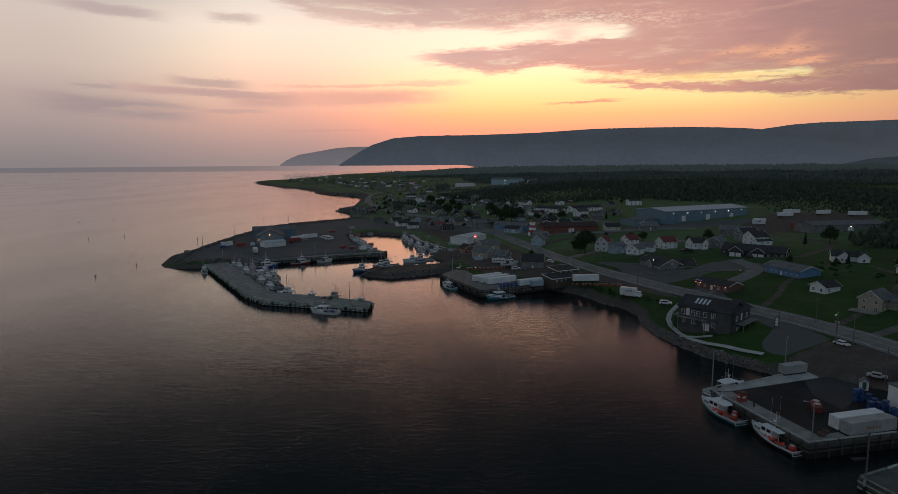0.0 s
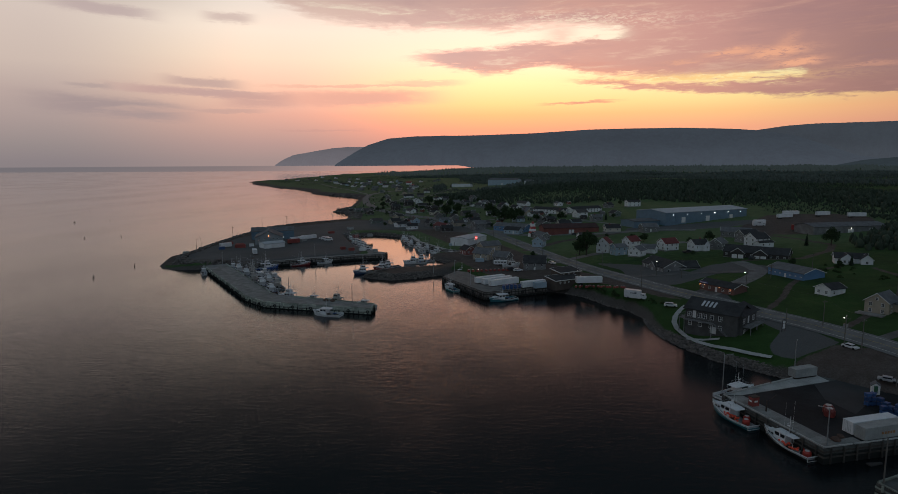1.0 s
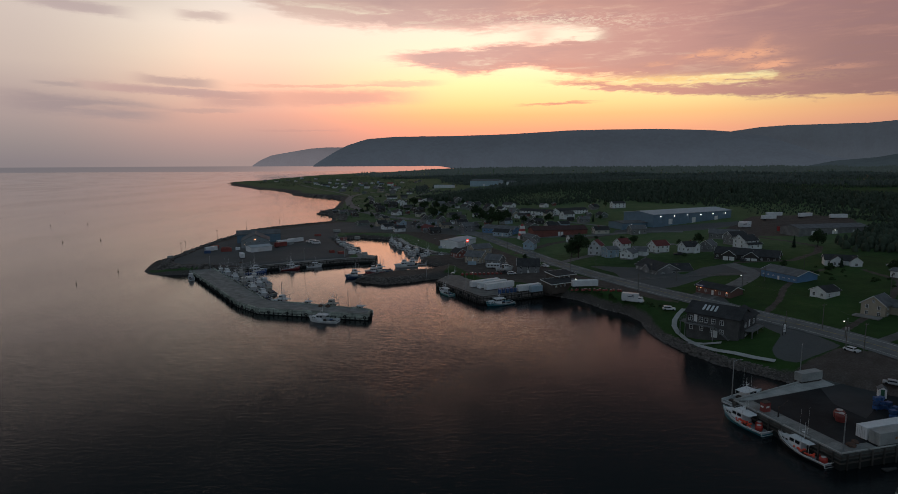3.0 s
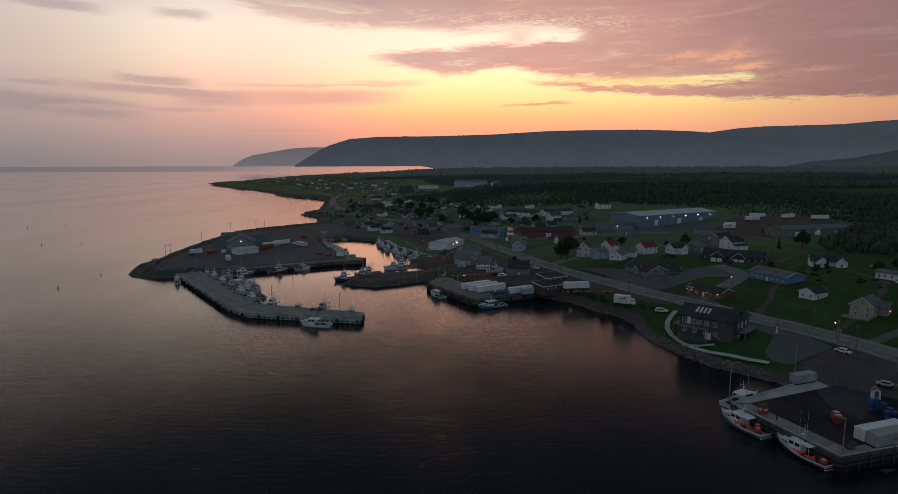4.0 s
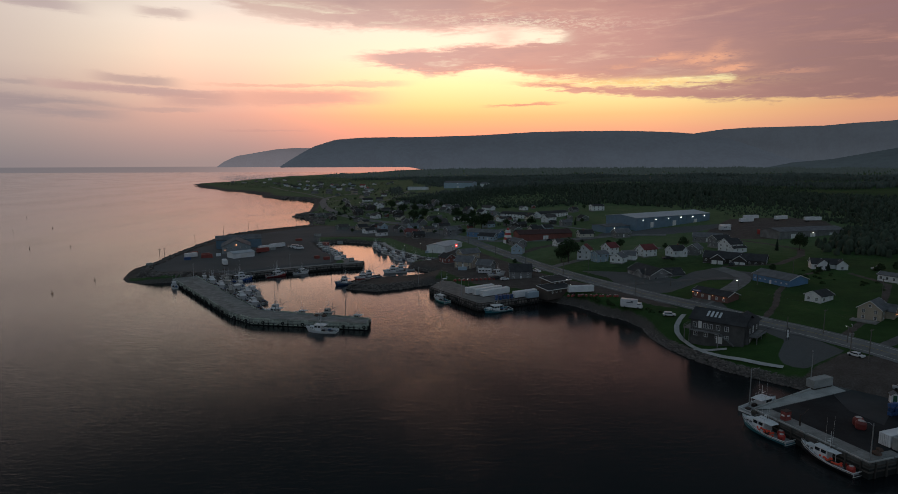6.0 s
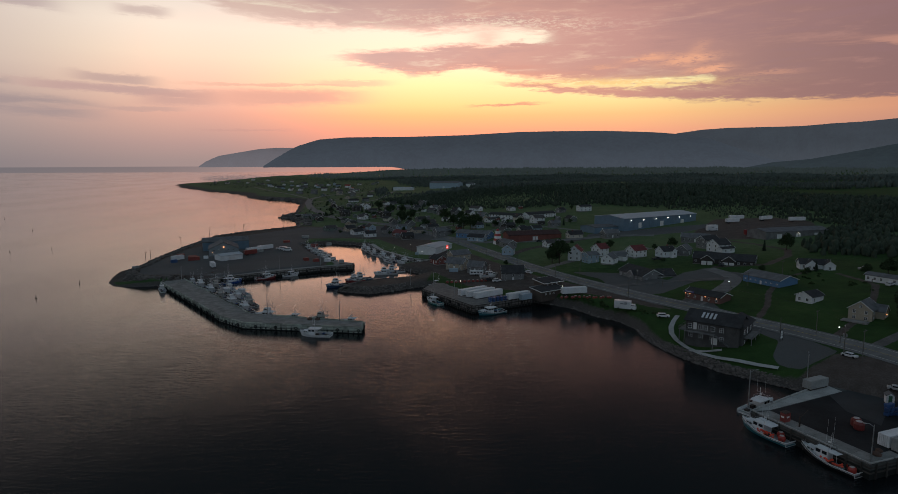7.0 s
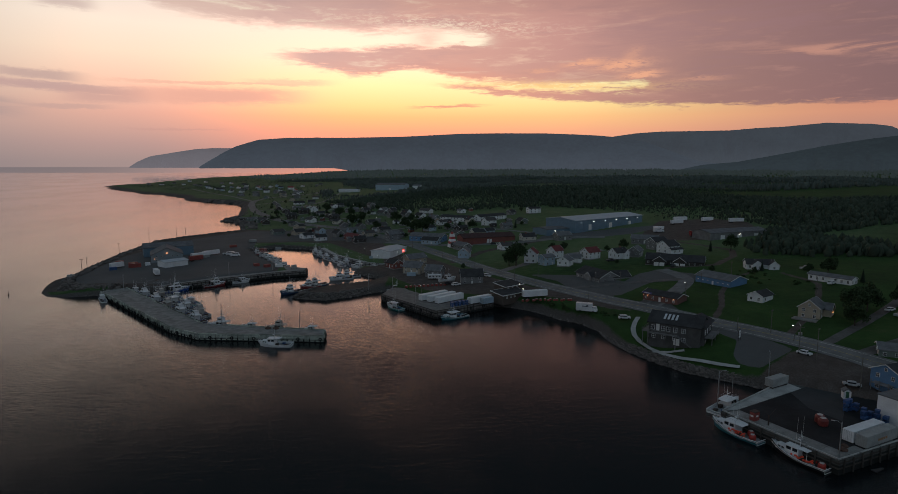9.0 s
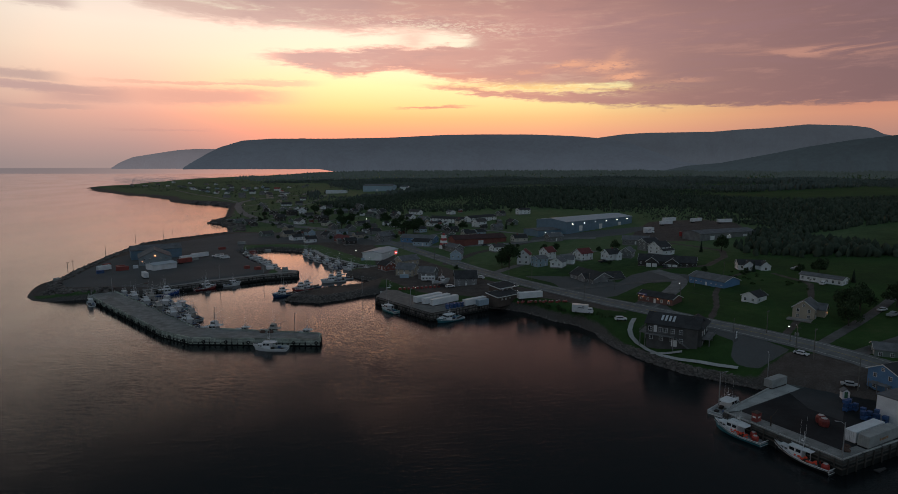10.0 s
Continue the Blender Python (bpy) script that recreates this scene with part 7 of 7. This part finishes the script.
# skiff, net heaps and traps
t = thing("skiff", pose(78.2, 107.2, 0.05, 0, 0, 15), "small dark rowing skiff floating beside the wharf", "skiff")
bm = bmesh.new()
vs = add_box(bm, 0, 0, -0.25, 3.0, 1.1, 0.5, 0.1, taper=1.15)
for v in bm.verts:
    if v.co.x > 1:
        v.co.y *= 0.35
part("hull", bm, DARKWALL, t)
for x, y, z, r in ((73.2, 110.0, 2.82, 0.9), (74.6, 111.2, 2.82, 0.7), (-46.6, 212.5, 2.02, 1.1), (-44.0, 212.0, 2.02, 1.1), (-110, 300, 2.5, 1.2)):
    bm = bmesh.new()
    bmesh.ops.create_icosphere(bm, subdivisions=3, radius=r)
    for v in bm.verts:
        v.co *= 1 + 0.25 * noise.noise(v.co * 2.5 + Vector((x, y, 0)))
        v.co.z = max(v.co.z * 0.6 + 0.25, 0)
    o = part("net_heap", bm, NET)
    o.location = (x, y, z)
    tagged(o, "heap of brown fishing net and gear", "net heap", "net heaps")

# ---------------------------------------------------------------- the village up the coast
VILLAGE_WHITE = [(-2, 566), (37, 487), (-5, 477), (63, 345), (83, 372), (38, 559), (-12, 637), (68, 544), (-340, 1318), (-304, 1247), (-260, 1136), (-246, 1169), (-215, 1295), (-206, 1317), (-131, 1048), (-141, 939), (-87, 860), (-122, 1296), (-119, 1355), (-78, 676), (-53, 678), (0, 591), (-10, 660),
                 (-131, 787), (-122, 590), (-111, 575), (-58, 450), (-47, 433), (-82, 478), (-26, 463), (-14, 437), (5, 428), (14, 484), (39, 506), (42, 472), (100, 453)]
VILLAGE_WHITE_FAR = [(75, 452), (30, 442), (62, 462), (-40, 520), (-64, 545), (6, 545), (-30, 610), (-70, 640), (-98, 760), (-116, 840), (-150, 1000), (-190, 1090), (20, 560), (-50, 470), (45, 411), (58, 406), (66, 410), (40, 356), (126, 515), (-470, 1584), (-524, 1825), (-539, 1635), (-355, 1576), (-66, 472), (-69, 508), (-27, 529), (30, 528), (-163, 921), (-455, 1728), (-420, 1500), (-280, 1380)]
VILLAGE_GREY = [(-401, 1471), (44, 446), (-20, 480), (-60, 598), (-90, 610), (-120, 740), (-84, 770), (-170, 1060), (-250, 1220), (-232, 1305), (-116, 899), (-45, 682), (-17, 600), (8, 581), (-77, 530), (-3, 452), (2, 412), (83, 430), (106, 513), (-34, 495), (-36, 448), (-529, 1702), (-580, 1663), (-303, 1470), (-44, 597), (-12, 505), (18, 540), (-94, 686), (-190, 993), (-216, 1006), (-382, 1595)]
VILLAGE_CAPE = [(-238, 1120), (-268, 1180), (-290, 1205), (-318, 1275), (-278, 1290), (-352, 1345), (-330, 1385), (-250, 1345), (-222, 1210), (-200, 1150), (-172, 1120), (-205, 1075), (-156, 1040), (-128, 985), (-300, 1330), (-372, 1420), (-188, 1245), (-150, 1290)]
VILLAGE_DARK = [(-84, 581), (-63, 556), (-44, 547), (-104, 558), (-20, 412), (-50, 573), (-78, 625), (-112, 690), (-100, 651), (51, 432)]
VILLAGE_RED = [(-234, 1254), (-144, 1110), (-160, 1180)]
rnd = random.Random(11)


def road_turn(x, y):
    """The way the road runs nearest to a place."""
    best = min(zip(ROAD[:-1], ROAD[1:]), key=lambda s: (s[0][0] + s[1][0] - 2 * x) ** 2 + (s[0][1] + s[1][1] - 2 * y) ** 2)
    return math.degrees(math.atan2(best[1][1] - best[0][1], best[1][0] - best[0][0]))


VILLAGE_WALLS = ((WHITE, "white wooden"), (WHITE, "white wooden"), (WHITE, "white wooden"), (WHITE, "white wooden"), (material("cream_siding", (0.55, 0.52, 0.44), 0.65, vary=0.1), "cream wooden"), (PALEBLUE, "pale blue wooden"), (GREY, "grey shingled"), (GREENWALL, "green-grey wooden"), (TAN, "tan wooden"))
LOWROOF = material("brown_grey_shingle", (0.085, 0.078, 0.075), 0.9, vary=0.3, bump=0.03)
SHED_SPOTS = []
for rows, kinds, roofs in ((VILLAGE_WHITE + VILLAGE_WHITE_FAR + VILLAGE_CAPE, VILLAGE_WALLS, ((GREYROOF, "grey"), (SHINGLE, "dark"), (LOWROOF, "brown-grey"))), (VILLAGE_GREY, ((GREY, "grey shingled"),), ((GREYROOF, "grey"), (SHINGLE, "dark"))),
                           (VILLAGE_DARK, ((DARKWALL, "dark boarded"),), ((SHINGLE, "dark"),)), (VILLAGE_RED, ((WHITE, "white wooden"),), ((material("bright_red_roof", (0.3, 0.04, 0.035), 0.7), "red"),))):
    for x, y in rows:
        two = rnd.random() < 0.12
        far = y > 800
        L = rnd.uniform(7.6, 11.0) * (1.2 if far else 1) + (5 if rnd.random() < 0.1 else 0)
        W = rnd.uniform(6.0, 7.4) * (1.15 if far else 1)
        h = 4.7 if two else rnd.uniform(2.6, 3.2)
        rise = rnd.uniform(1.4, 2.5)
        turn = road_turn(x, y) + rnd.choice((0, 90)) + rnd.uniform(-12, 12)
        wall, words = rnd.choice(kinds)
        rf, tint = rnd.choice(roofs)
        tall = "two-storey " if two else ""
        t = house(x, y, turn, L, W, h, rise, wall, rf, f"{tall}{words} village house with a {tint} gable roof", storeys=2 if two else 1, gap=5.6 if far else 3.8, trims=not far, chimney=rnd.random() < 0.25, group="village houses")
        if rnd.random() < 0.5 and not far:
            wing(t, L * 0.22, -W * 0.5, 90, W * 0.7, W * 0.62, h * 0.85, rise * 0.7, wall, rf, ((180, 0.5),))
        if rnd.random() < 0.6 and not far:
            SHED_SPOTS.append((x + rnd.uniform(-11, 11), y + rnd.uniform(6, 13), turn))
# garden sheds and garages behind the houses
for x, y, turn in SHED_SPOTS:
    wall, words = rnd.choice(((GREY, "grey"), (DARKWALL, "brown"), (WHITE, "white"), (REDWALL, "dark red"), (GREENWALL, "green-grey")))
    rf, tint = rnd.choice(((SHINGLE, "dark"), (GREYROOF, "grey")))
    house(x, y, turn, rnd.uniform(3.6, 5.6), rnd.uniform(3.0, 4.2), 2.2, rnd.uniform(0.9, 1.4), wall, rf, f"small {words} garden shed with a {tint} roof", "shed", "garden sheds", gap=6, ends=False, name="shed", win=(0.7, 0.7), eave=0.25)
# sparse lit lamps in the village
for x, y in ((-146, 752), (-112, 612), (-96, 672), (-66, 700), (-205, 1200), (-30, 640), (20, 470), (-8, 505)):
    pole(x, y, 6.5, "far street lamp burning in the village", None, 0.5, 40, True, name="street_lamp", group="village lamps")


# ---------------------------------------------------------------- trees
def leafy_tree(h, spread, seed, leaves=1500, mat=LEAF, label="broad dark leafy tree beside the houses"):
    r = random.Random(seed)
    t = thing("tree", pose(0, 0, -60), label, "tree")
    bm = bmesh.new()
    add_tube(bm, (0, 0, -0.6), (0.1, 0.05, h * 0.42), 0.03 * h, 0.017 * h, 8)
    tips = []
    for i in range(9):
        a = i * 2.4 + r.uniform(-0.3, 0.3)
        z0 = h * r.uniform(0.22, 0.42)
        rr = spread * r.uniform(0.35, 0.8)
        tip = Vector((rr * math.cos(a), rr * math.sin(a), h * r.uniform(0.45, 0.85)))
        add_tube(bm, (0.05, 0, z0), tip, 0.012 * h, 0.004 * h, 5)
        tips.append(tip)
    tips.append(Vector((0, 0, h * 0.9)))
    part("trunk", bm, BARK, t)
    bm = bmesh.new()
    for i in range(leaves):
        c = r.choice(tips)
        d = Vector((r.gauss(0, 1), r.gauss(0, 1), r.gauss(0, 0.75)))
        d = d.normalized() * (r.random() ** 0.4) * spread * 0.5
        p = c + d
        if p.z < h * 0.16:
            continue
        s = r.uniform(0.25, 0.5)
        q = Euler((r.uniform(0, 6), r.uniform(0, 6), r.uniform(0, 6))).to_matrix()
        add_quad(bm, *(p + q @ Vector(k) * s for k in ((-1, -0.6, 0), (0.2, -0.8, 0.15), (1, 0.5, 0), (-0.3, 0.8, 0.12))))
    part("crown", bm, mat, t)
    return t


def spruce(h, seed):
    r = random.Random(seed)
    t = thing("tree", pose(0, 0, -60), "dark pointed spruce tree on the slope", "tree")
    bm = bmesh.new()
    add_tube(bm, (0, 0, -0.6), (0, 0, h * 0.96), 0.018 * h, 0.004 * h, 7)
    part("trunk", bm, BARK, t)
    bm = bmesh.new()
    z = h * 0.08
    while z < h:
        f = 1 - z / h
        rad = h * 0.21 * f ** 0.85 + 0.15
        n = int(7 + 9 * f)
        for i in range(n):
            a = r.uniform(0, math.tau)
            rr = rad * r.uniform(0.65, 1.1)
            c, s = math.cos(a), math.sin(a)
            w = 0.28 * rr + 0.14
            tip = (rr * c, rr * s, z - rr * 0.35)
            add_quad(bm, (0, 0, z + 0.25), (rr * 0.6 * c - w * s, rr * 0.6 * s + w * c, z - rr * 0.12), tip, (rr * 0.6 * c + w * s, rr * 0.6 * s - w * c, z - rr * 0.12))
        z += h * 0.033
    part("crown", bm, SPRUCE, t)
    return t


TREES = [leafy_tree(10, 4.6, 1), leafy_tree(8, 3.6, 2, 1100), leafy_tree(12, 5.2, 3, 1800), spruce(9, 4), spruce(6.5, 5)]
first = set()


def plant(k, x, y, s=1.0, label=None):
    m = pose(x, y, ground_z(x, y) - 0.1, 0, 0, rnd.uniform(0, 360)) @ Matrix.Diagonal((s, s, s * rnd.uniform(0.9, 1.1), 1))
    if k in first:
        o = copy_thing(TREES[k], m)
        o.scale = (s, s, s * rnd.uniform(0.9, 1.1))
    else:
        first.add(k)
        o = TREES[k]
        o.matrix_world = m
    if label:
        o["label"] = label
    return o


for k, x, y, s in [(2, 57.5, 298, 1.15), (0, 54.5, 300, 0.9), (2, 19, 434, 1.0), (0, 24, 438, 1.1), (2, -27, 489, 1.0), (2, 130, 172.5, 0.95), (0, 139, 178, 1.0), (0, 126, 168, 0.8), (1, 165, 226, 1.0), (3, 164, 208, 0.7), (2, 146, 166, 0.9), (0, 152, 178, 0.9),
                   (4, 147.5, 241.0, 0.9), (1, 129, 247, 0.45), (1, 141, 236, 0.4), (1, 158, 228, 0.6), (1, 32, 302, 0.4), (1, 103, 284, 0.35), (0, 13, 463, 1.0), (2, -55, 611, 1.0), (0, -20, 520, 1.0), (0, 8, 505, 1.1), (2, 30, 455, 0.9), (3, 90, 432, 0.8),
                   (0, 92, 330, 0.6), (1, 86, 333, 0.6), (1, 112, 318, 0.5), (0, 123, 322, 0.6), (3, 160, 300, 0.8), (0, 170, 298, 0.9), (2, -40, 560, 1.0), (0, -30, 575, 0.9), (0, 60, 440, 0.8), (1, 20, 500, 1.0), (0, -8, 470, 0.8)]:
    plant(k, x, y, s)
for x, y in VILLAGE_WHITE + VILLAGE_GREY + VILLAGE_DARK:
    if y < 1100:
        plant(rnd.choice((0, 1, 1, 2, 3)), x + rnd.choice((-1, 1)) * rnd.uniform(8, 14), y + rnd.uniform(5, 16), rnd.uniform(0.3, 0.6))
# bushes about the gardens and the bank
def bush(x, y, r, seed):
    q = random.Random(seed)
    bm = bmesh.new()
    for i in range(170):
        d = Vector((q.gauss(0, 1), q.gauss(0, 1), abs(q.gauss(0, 0.8)))).normalized() * r * q.random() ** 0.35
        s = q.uniform(0.14, 0.28)
        e = Euler((q.uniform(0, 6), q.uniform(0, 6), q.uniform(0, 6))).to_matrix()
        add_quad(bm, *(d + e @ Vector(k) * s for k in ((-1, -0.6, 0), (0.2, -0.8, 0.15), (1, 0.5, 0), (-0.3, 0.8, 0.12))))
    o = part("bush", bm, SHRUB)
    o.location = (x, y, ground_z(x, y) - 0.2)
    return tagged(o, "low rounded green bush in the grass", "bush", "bushes")


for i in range(46):
    a = i / 46
    if i < 26:
        x, y = 69 - 24 * a * 1.7 + rnd.uniform(-1.0, 2.2), 201 + 36 * a * 1.7 + rnd.uniform(-1, 2)
    else:
        x, y = rnd.uniform(128, 150), rnd.uniform(205, 245)
    bush(x, y, rnd.uniform(0.5, 1.3), i)

# the woods behind the village: far too many to count
FIELDS = [[(46, 1152), (148, 1102), (190, 1000), (60, 960), (70, 860), (-20, 870), (-80, 940), (-60, 1060), (0, 1120)], [(377, 515), (600, 560), (650, 700), (371, 640)], [(230, 250), (420, 330), (420, 390), (240, 330)]]
WOOD_EDGE = [(-75, 819), (-42, 700), (0, 610), (40, 575), (81, 560), (151, 565), (215, 480), (205, 440), (240, 420), (250, 370), (205, 322), (182, 300), (178, 276), (200, 255), (260, 235), (420, 200), (2600, 300), (4300, 1500), (4300, 4300), (700, 4300),
             (0, 3300), (-250, 2600), (-420, 2060), (-250, 1640), (-80, 1500), (-60, 1250), (-20, 1120), (-90, 1000)]


def build_woods(name, seed, r0, r1, spacing, size, mat):
    g = np.random.default_rng(seed)
    n = int((r1 * r1 - r0 * r0) * radians(82) / 2 / spacing ** 2)
    r = np.sqrt(g.uniform(r0 * r0, r1 * r1, n))
    a = np.radians(g.uniform(-22, 60, n))
    x, y = r * np.sin(a), r * np.cos(a)
    ok = zone(x, y, WOOD_EDGE, 8) > g.uniform(0.15, 0.85, n)
    for f in FIELDS:
        ok &= zone(x, y, f, 4) < 0.5
    ok &= shore_distance(x, y) > 12
    x, y = x[ok], y[ok]
    n = len(x)
    z = inland(x, y)
    h = size * g.uniform(0.4, 1.1, n) * (0.75 + 0.5 * np.sin(x * 0.021) * np.sin(y * 0.017))
    w = h * g.uniform(0.2, 0.42, n)
    sides = 6
    ang = np.arange(sides) * math.tau / sides
    co, faces = [], []
    rings = ((0.02, 0.8), (0.38, 1.0), (0.74, 1.0))
    blunt = np.where(g.random(n) < 0.62, g.uniform(0.62, 0.92, n), g.uniform(0.3, 0.5, n))     # broadleaf or spruce
    V = np.zeros((n, sides * 3 + 1, 3))
    for j, (fz, fr) in enumerate(rings):
        jit = g.uniform(0.62, 1.32, (n, sides)) * (blunt[:, None] if j == 2 else 1)
        off = g.uniform(0, 1, n)[:, None]
        V[:, j * sides:(j + 1) * sides, 0] = x[:, None] + w[:, None] * fr * jit * np.cos(ang + off)
        V[:, j * sides:(j + 1) * sides, 1] = y[:, None] + w[:, None] * fr * jit * np.sin(ang + off)
        V[:, j * sides:(j + 1) * sides, 2] = z[:, None] + h[:, None] * (fz + g.uniform(-0.06, 0.06, (n, sides)))
    V[:, -1] = np.stack([x + g.normal(0, 0.2, n), y + g.normal(0, 0.2, n), z + h], 1)
    base = np.arange(n)[:, None] * (sides * 3 + 1)
    tri = []
    for j in range(2):
        for k in range(sides):
            m = (k + 1) % sides
            p, q, s, u = j * sides + k, j * sides + m, (j + 1) * sides + m, (j + 1) * sides + k
            tri += [(p, q, s), (p, s, u)]
    for k in range(sides):
        tri.append((2 * sides + k, 2 * sides + (k + 1) % sides, 3 * sides))
    F = (base[:, :, None] + np.array(tri)[None]).reshape(-1, 3)
    me = bpy.data.meshes.new(name)
    me.vertices.add(n * (sides * 3 + 1))
    me.vertices.foreach_set("co", V.ravel())
    me.loops.add(F.size)
    me.loops.foreach_set("vertex_index", F.ravel().astype(np.int32))
    me.polygons.add(len(F))
    me.polygons.foreach_set("loop_start", np.arange(0, F.size, 3, dtype=np.int32))
    me.update()
    me.validate()
    me.materials.append(mat)
    return tagged(new(name, me), "dense dark mixed woods covering the rising ground", "woods", kind="stuff")


# scrub on the headland and between the houses
WOOD_EDGE, edge_kept = [(-110, 540), (20, 430), (60, 470), (0, 620), (-60, 760), (-70, 980), (-100, 1300), (-420, 2060), (-640, 1680), (-560, 1520), (-380, 1260), (-290, 1080), (-190, 960), (-150, 700)], WOOD_EDGE
build_woods("scrub", 31, 450, 2100, 11, 2.4, leaf_material("scrub_leaves", (0.058, 0.080, 0.050), 0.25))
WOOD_EDGE = edge_kept
build_woods("woods", 21, 240, 480, 2.5, 4.4, WOODS)
build_woods("woods", 24, 480, 800, 3.3, 5.6, WOODS)
build_woods("woods_far", 22, 800, 1700, 6.2, 7.0, HAZEDWOODS)
# the farthest woods also glow faintly with painted haze
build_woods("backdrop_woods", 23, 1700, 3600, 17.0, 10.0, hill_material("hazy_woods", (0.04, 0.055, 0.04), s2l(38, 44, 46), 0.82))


# ---------------------------------------------------------------- rocks of the shore
def rock_mesh(seed):
    r = random.Random(seed)
    bm = bmesh.new()
    bmesh.ops.create_icosphere(bm, subdivisions=1, radius=1.0)
    sx, sy, sz = r.uniform(0.8, 1.3), r.uniform(0.7, 1.1), r.uniform(0.5, 0.8)
    for v in bm.verts:
        k = 1 + r.uniform(-0.22, 0.22)
        v.co = Vector((v.co.x * sx * k, v.co.y * sy * k, max(-0.45, min(0.5, v.co.z * sz * k))))
    return mesh_of("stone", bm, ROCK)


ROCKS = [rock_mesh(s) for s in range(8)]


def along(line, t):
    seg = [math.dist(a, b) for a, b in zip(line, line[1:])]
    d = t * sum(seg)
    for (a, b), s in zip(zip(line, line[1:]), seg):
        if d <= s:
            f = d / s
            n = Vector((b[1] - a[1], a[0] - b[0])).normalized()
            return a[0] + (b[0] - a[0]) * f, a[1] + (b[1] - a[1]) * f, n
        d -= s
    return (*line[-1], Vector((0, 0)))


def revetment(name, line, count, width, size, label, single, top=2.6, rise=4.0):
    """Armour stones heaped along a bank; single: whether each stone is a piece of its own."""
    r = random.Random(len(line) * 7 + count)
    t = thing(name, pose(0, 0, 0), label, "rock bank", kind="structure")
    co, faces = [], []
    for i in range(count):
        x, y, n = along(line, r.random())
        off = r.uniform(-0.6, width)
        px, py = x + n.x * off, y + n.y * off
        k = min(1, max(0, off / rise))
        z = top * k * (2 - k) + 0.1
        s = size * r.uniform(0.55, 1.3)
        m = pose(px, py, z, r.uniform(-30, 30), r.uniform(-30, 30), r.uniform(0, 360)) @ Matrix.Scale(s, 4)
        me = ROCKS[r.randrange(8)]
        if single and i < 300:
            share("stone", me, t, m)
        else:
            b = len(co)
            co += [m @ v.co for v in me.vertices]
            faces += [[b + j for j in p.vertices] for p in me.polygons]
    if co:
        me = bpy.data.meshes.new("stone_heap")
        me.from_pydata(co, [], faces)
        me.materials.append(ROCKHEAP)
        o = new("stone_heap", me)
        o.parent = t
        tagged(o, kind="stuff")
    return t


def heap_material():
    m = bpy.data.materials.new("heaped_stone")
    m.use_nodes = True
    t = m.node_tree
    b = t.nodes["Principled BSDF"]
    r = N(t, t.nodes.new("ShaderNodeNewGeometry").outputs["Random Per Island"])
    co = t.nodes.new("ShaderNodeNewGeometry").outputs["Position"]
    f = noise_at(t, co, 3.0, 5, 0.65)
    c = mix(t, r * 0.7 + f * 0.3, (0.05, 0.043, 0.039), (0.215, 0.187, 0.168))
    t.links.new(c, b.inputs["Base Color"])
    b.inputs["Roughness"].default_value = 0.9
    return m


ROCKHEAP = heap_material()
# lines run so that the land lies on their right hand
revetment("revetment_inn", [(85, 145.5), (78.6, 152.3), (70.8, 160.4), (65.7, 170.6), (62.9, 180), (61.5, 190), (62.5, 201)], 1700, 2.7, 0.4, "bank of grey armour stones below the shore walk", True, 1.7)
revetment("revetment_bank", [(63, 201), (60, 212), (54, 219), (48, 232), (41, 239), (33, 243)], 520, 2.3, 0.42, "low bank of tumbled stones along the shore", True, 2.0)
revetment("breakwater", [(-1, 281), (-20, 267), (-32, 261), (-45, 267), (-44, 274), (-40, 280)], 1300, 4.2, 0.6, "rubble breakwater of grey stones", True, 1.9)
revetment("breakwater_inner", [(-40, 280), (-32, 287.5), (-22, 291.5), (-10, 296), (-6, 301.5), (-14, 311), (-21, 322), (-20, 329), (-11, 330.5)], 620, 2.6, 0.55, "rubble bank inside the breakwater", False, 1.7)
revetment("revetment_west", [(-118, 287), (-127, 283.5), (-138, 283), (-148, 291), (-156, 306), (-157, 326), (-160, 345), (-161, 368), (-163, 396), (-163, 450), (-150, 475), (-117, 517)], 2300, 7.0, 0.95, "long bank of heavy stones round the west point", False, 3.0, 5.0)
revetment("revetment_north", [(-46, 408), (-57, 416), (-73, 424), (-82, 418), (-88, 405), (-74, 367), (-56, 334)], 500, 3.0, 0.7, "low stone bank round the inner basin", False, 2.2)
revetment("shore_coast", [(-117, 517), (-126, 569), (-142, 612), (-157, 626), (-150, 670), (-180, 851), (-207, 905), (-259, 953)], 1500, 12.0, 1.8, "rough rocky shore below the village road", False, 3.0, 10)


# ---------------------------------------------------------------- from plan units to metres
def to_metres():
    """Spreads the plan to metres: places move apart, things keep their size."""
    done = set()

    def spread(ob):
        if ob.location.length > 1e-6:
            ob.location *= UNIT
        elif ob.type == "MESH" and ob.data.name not in done:
            done.add(ob.data.name)
            ob.data.transform(Matrix.Scale(UNIT, 4))
    for ob in list(scene.objects):
        if ob.parent is None and ob.type in {"MESH", "EMPTY"}:
            if ob.type == "EMPTY" and ob.location.length < 1e-6:
                for kid in ob.children:
                    spread(kid)
            else:
                spread(ob)


to_metres()
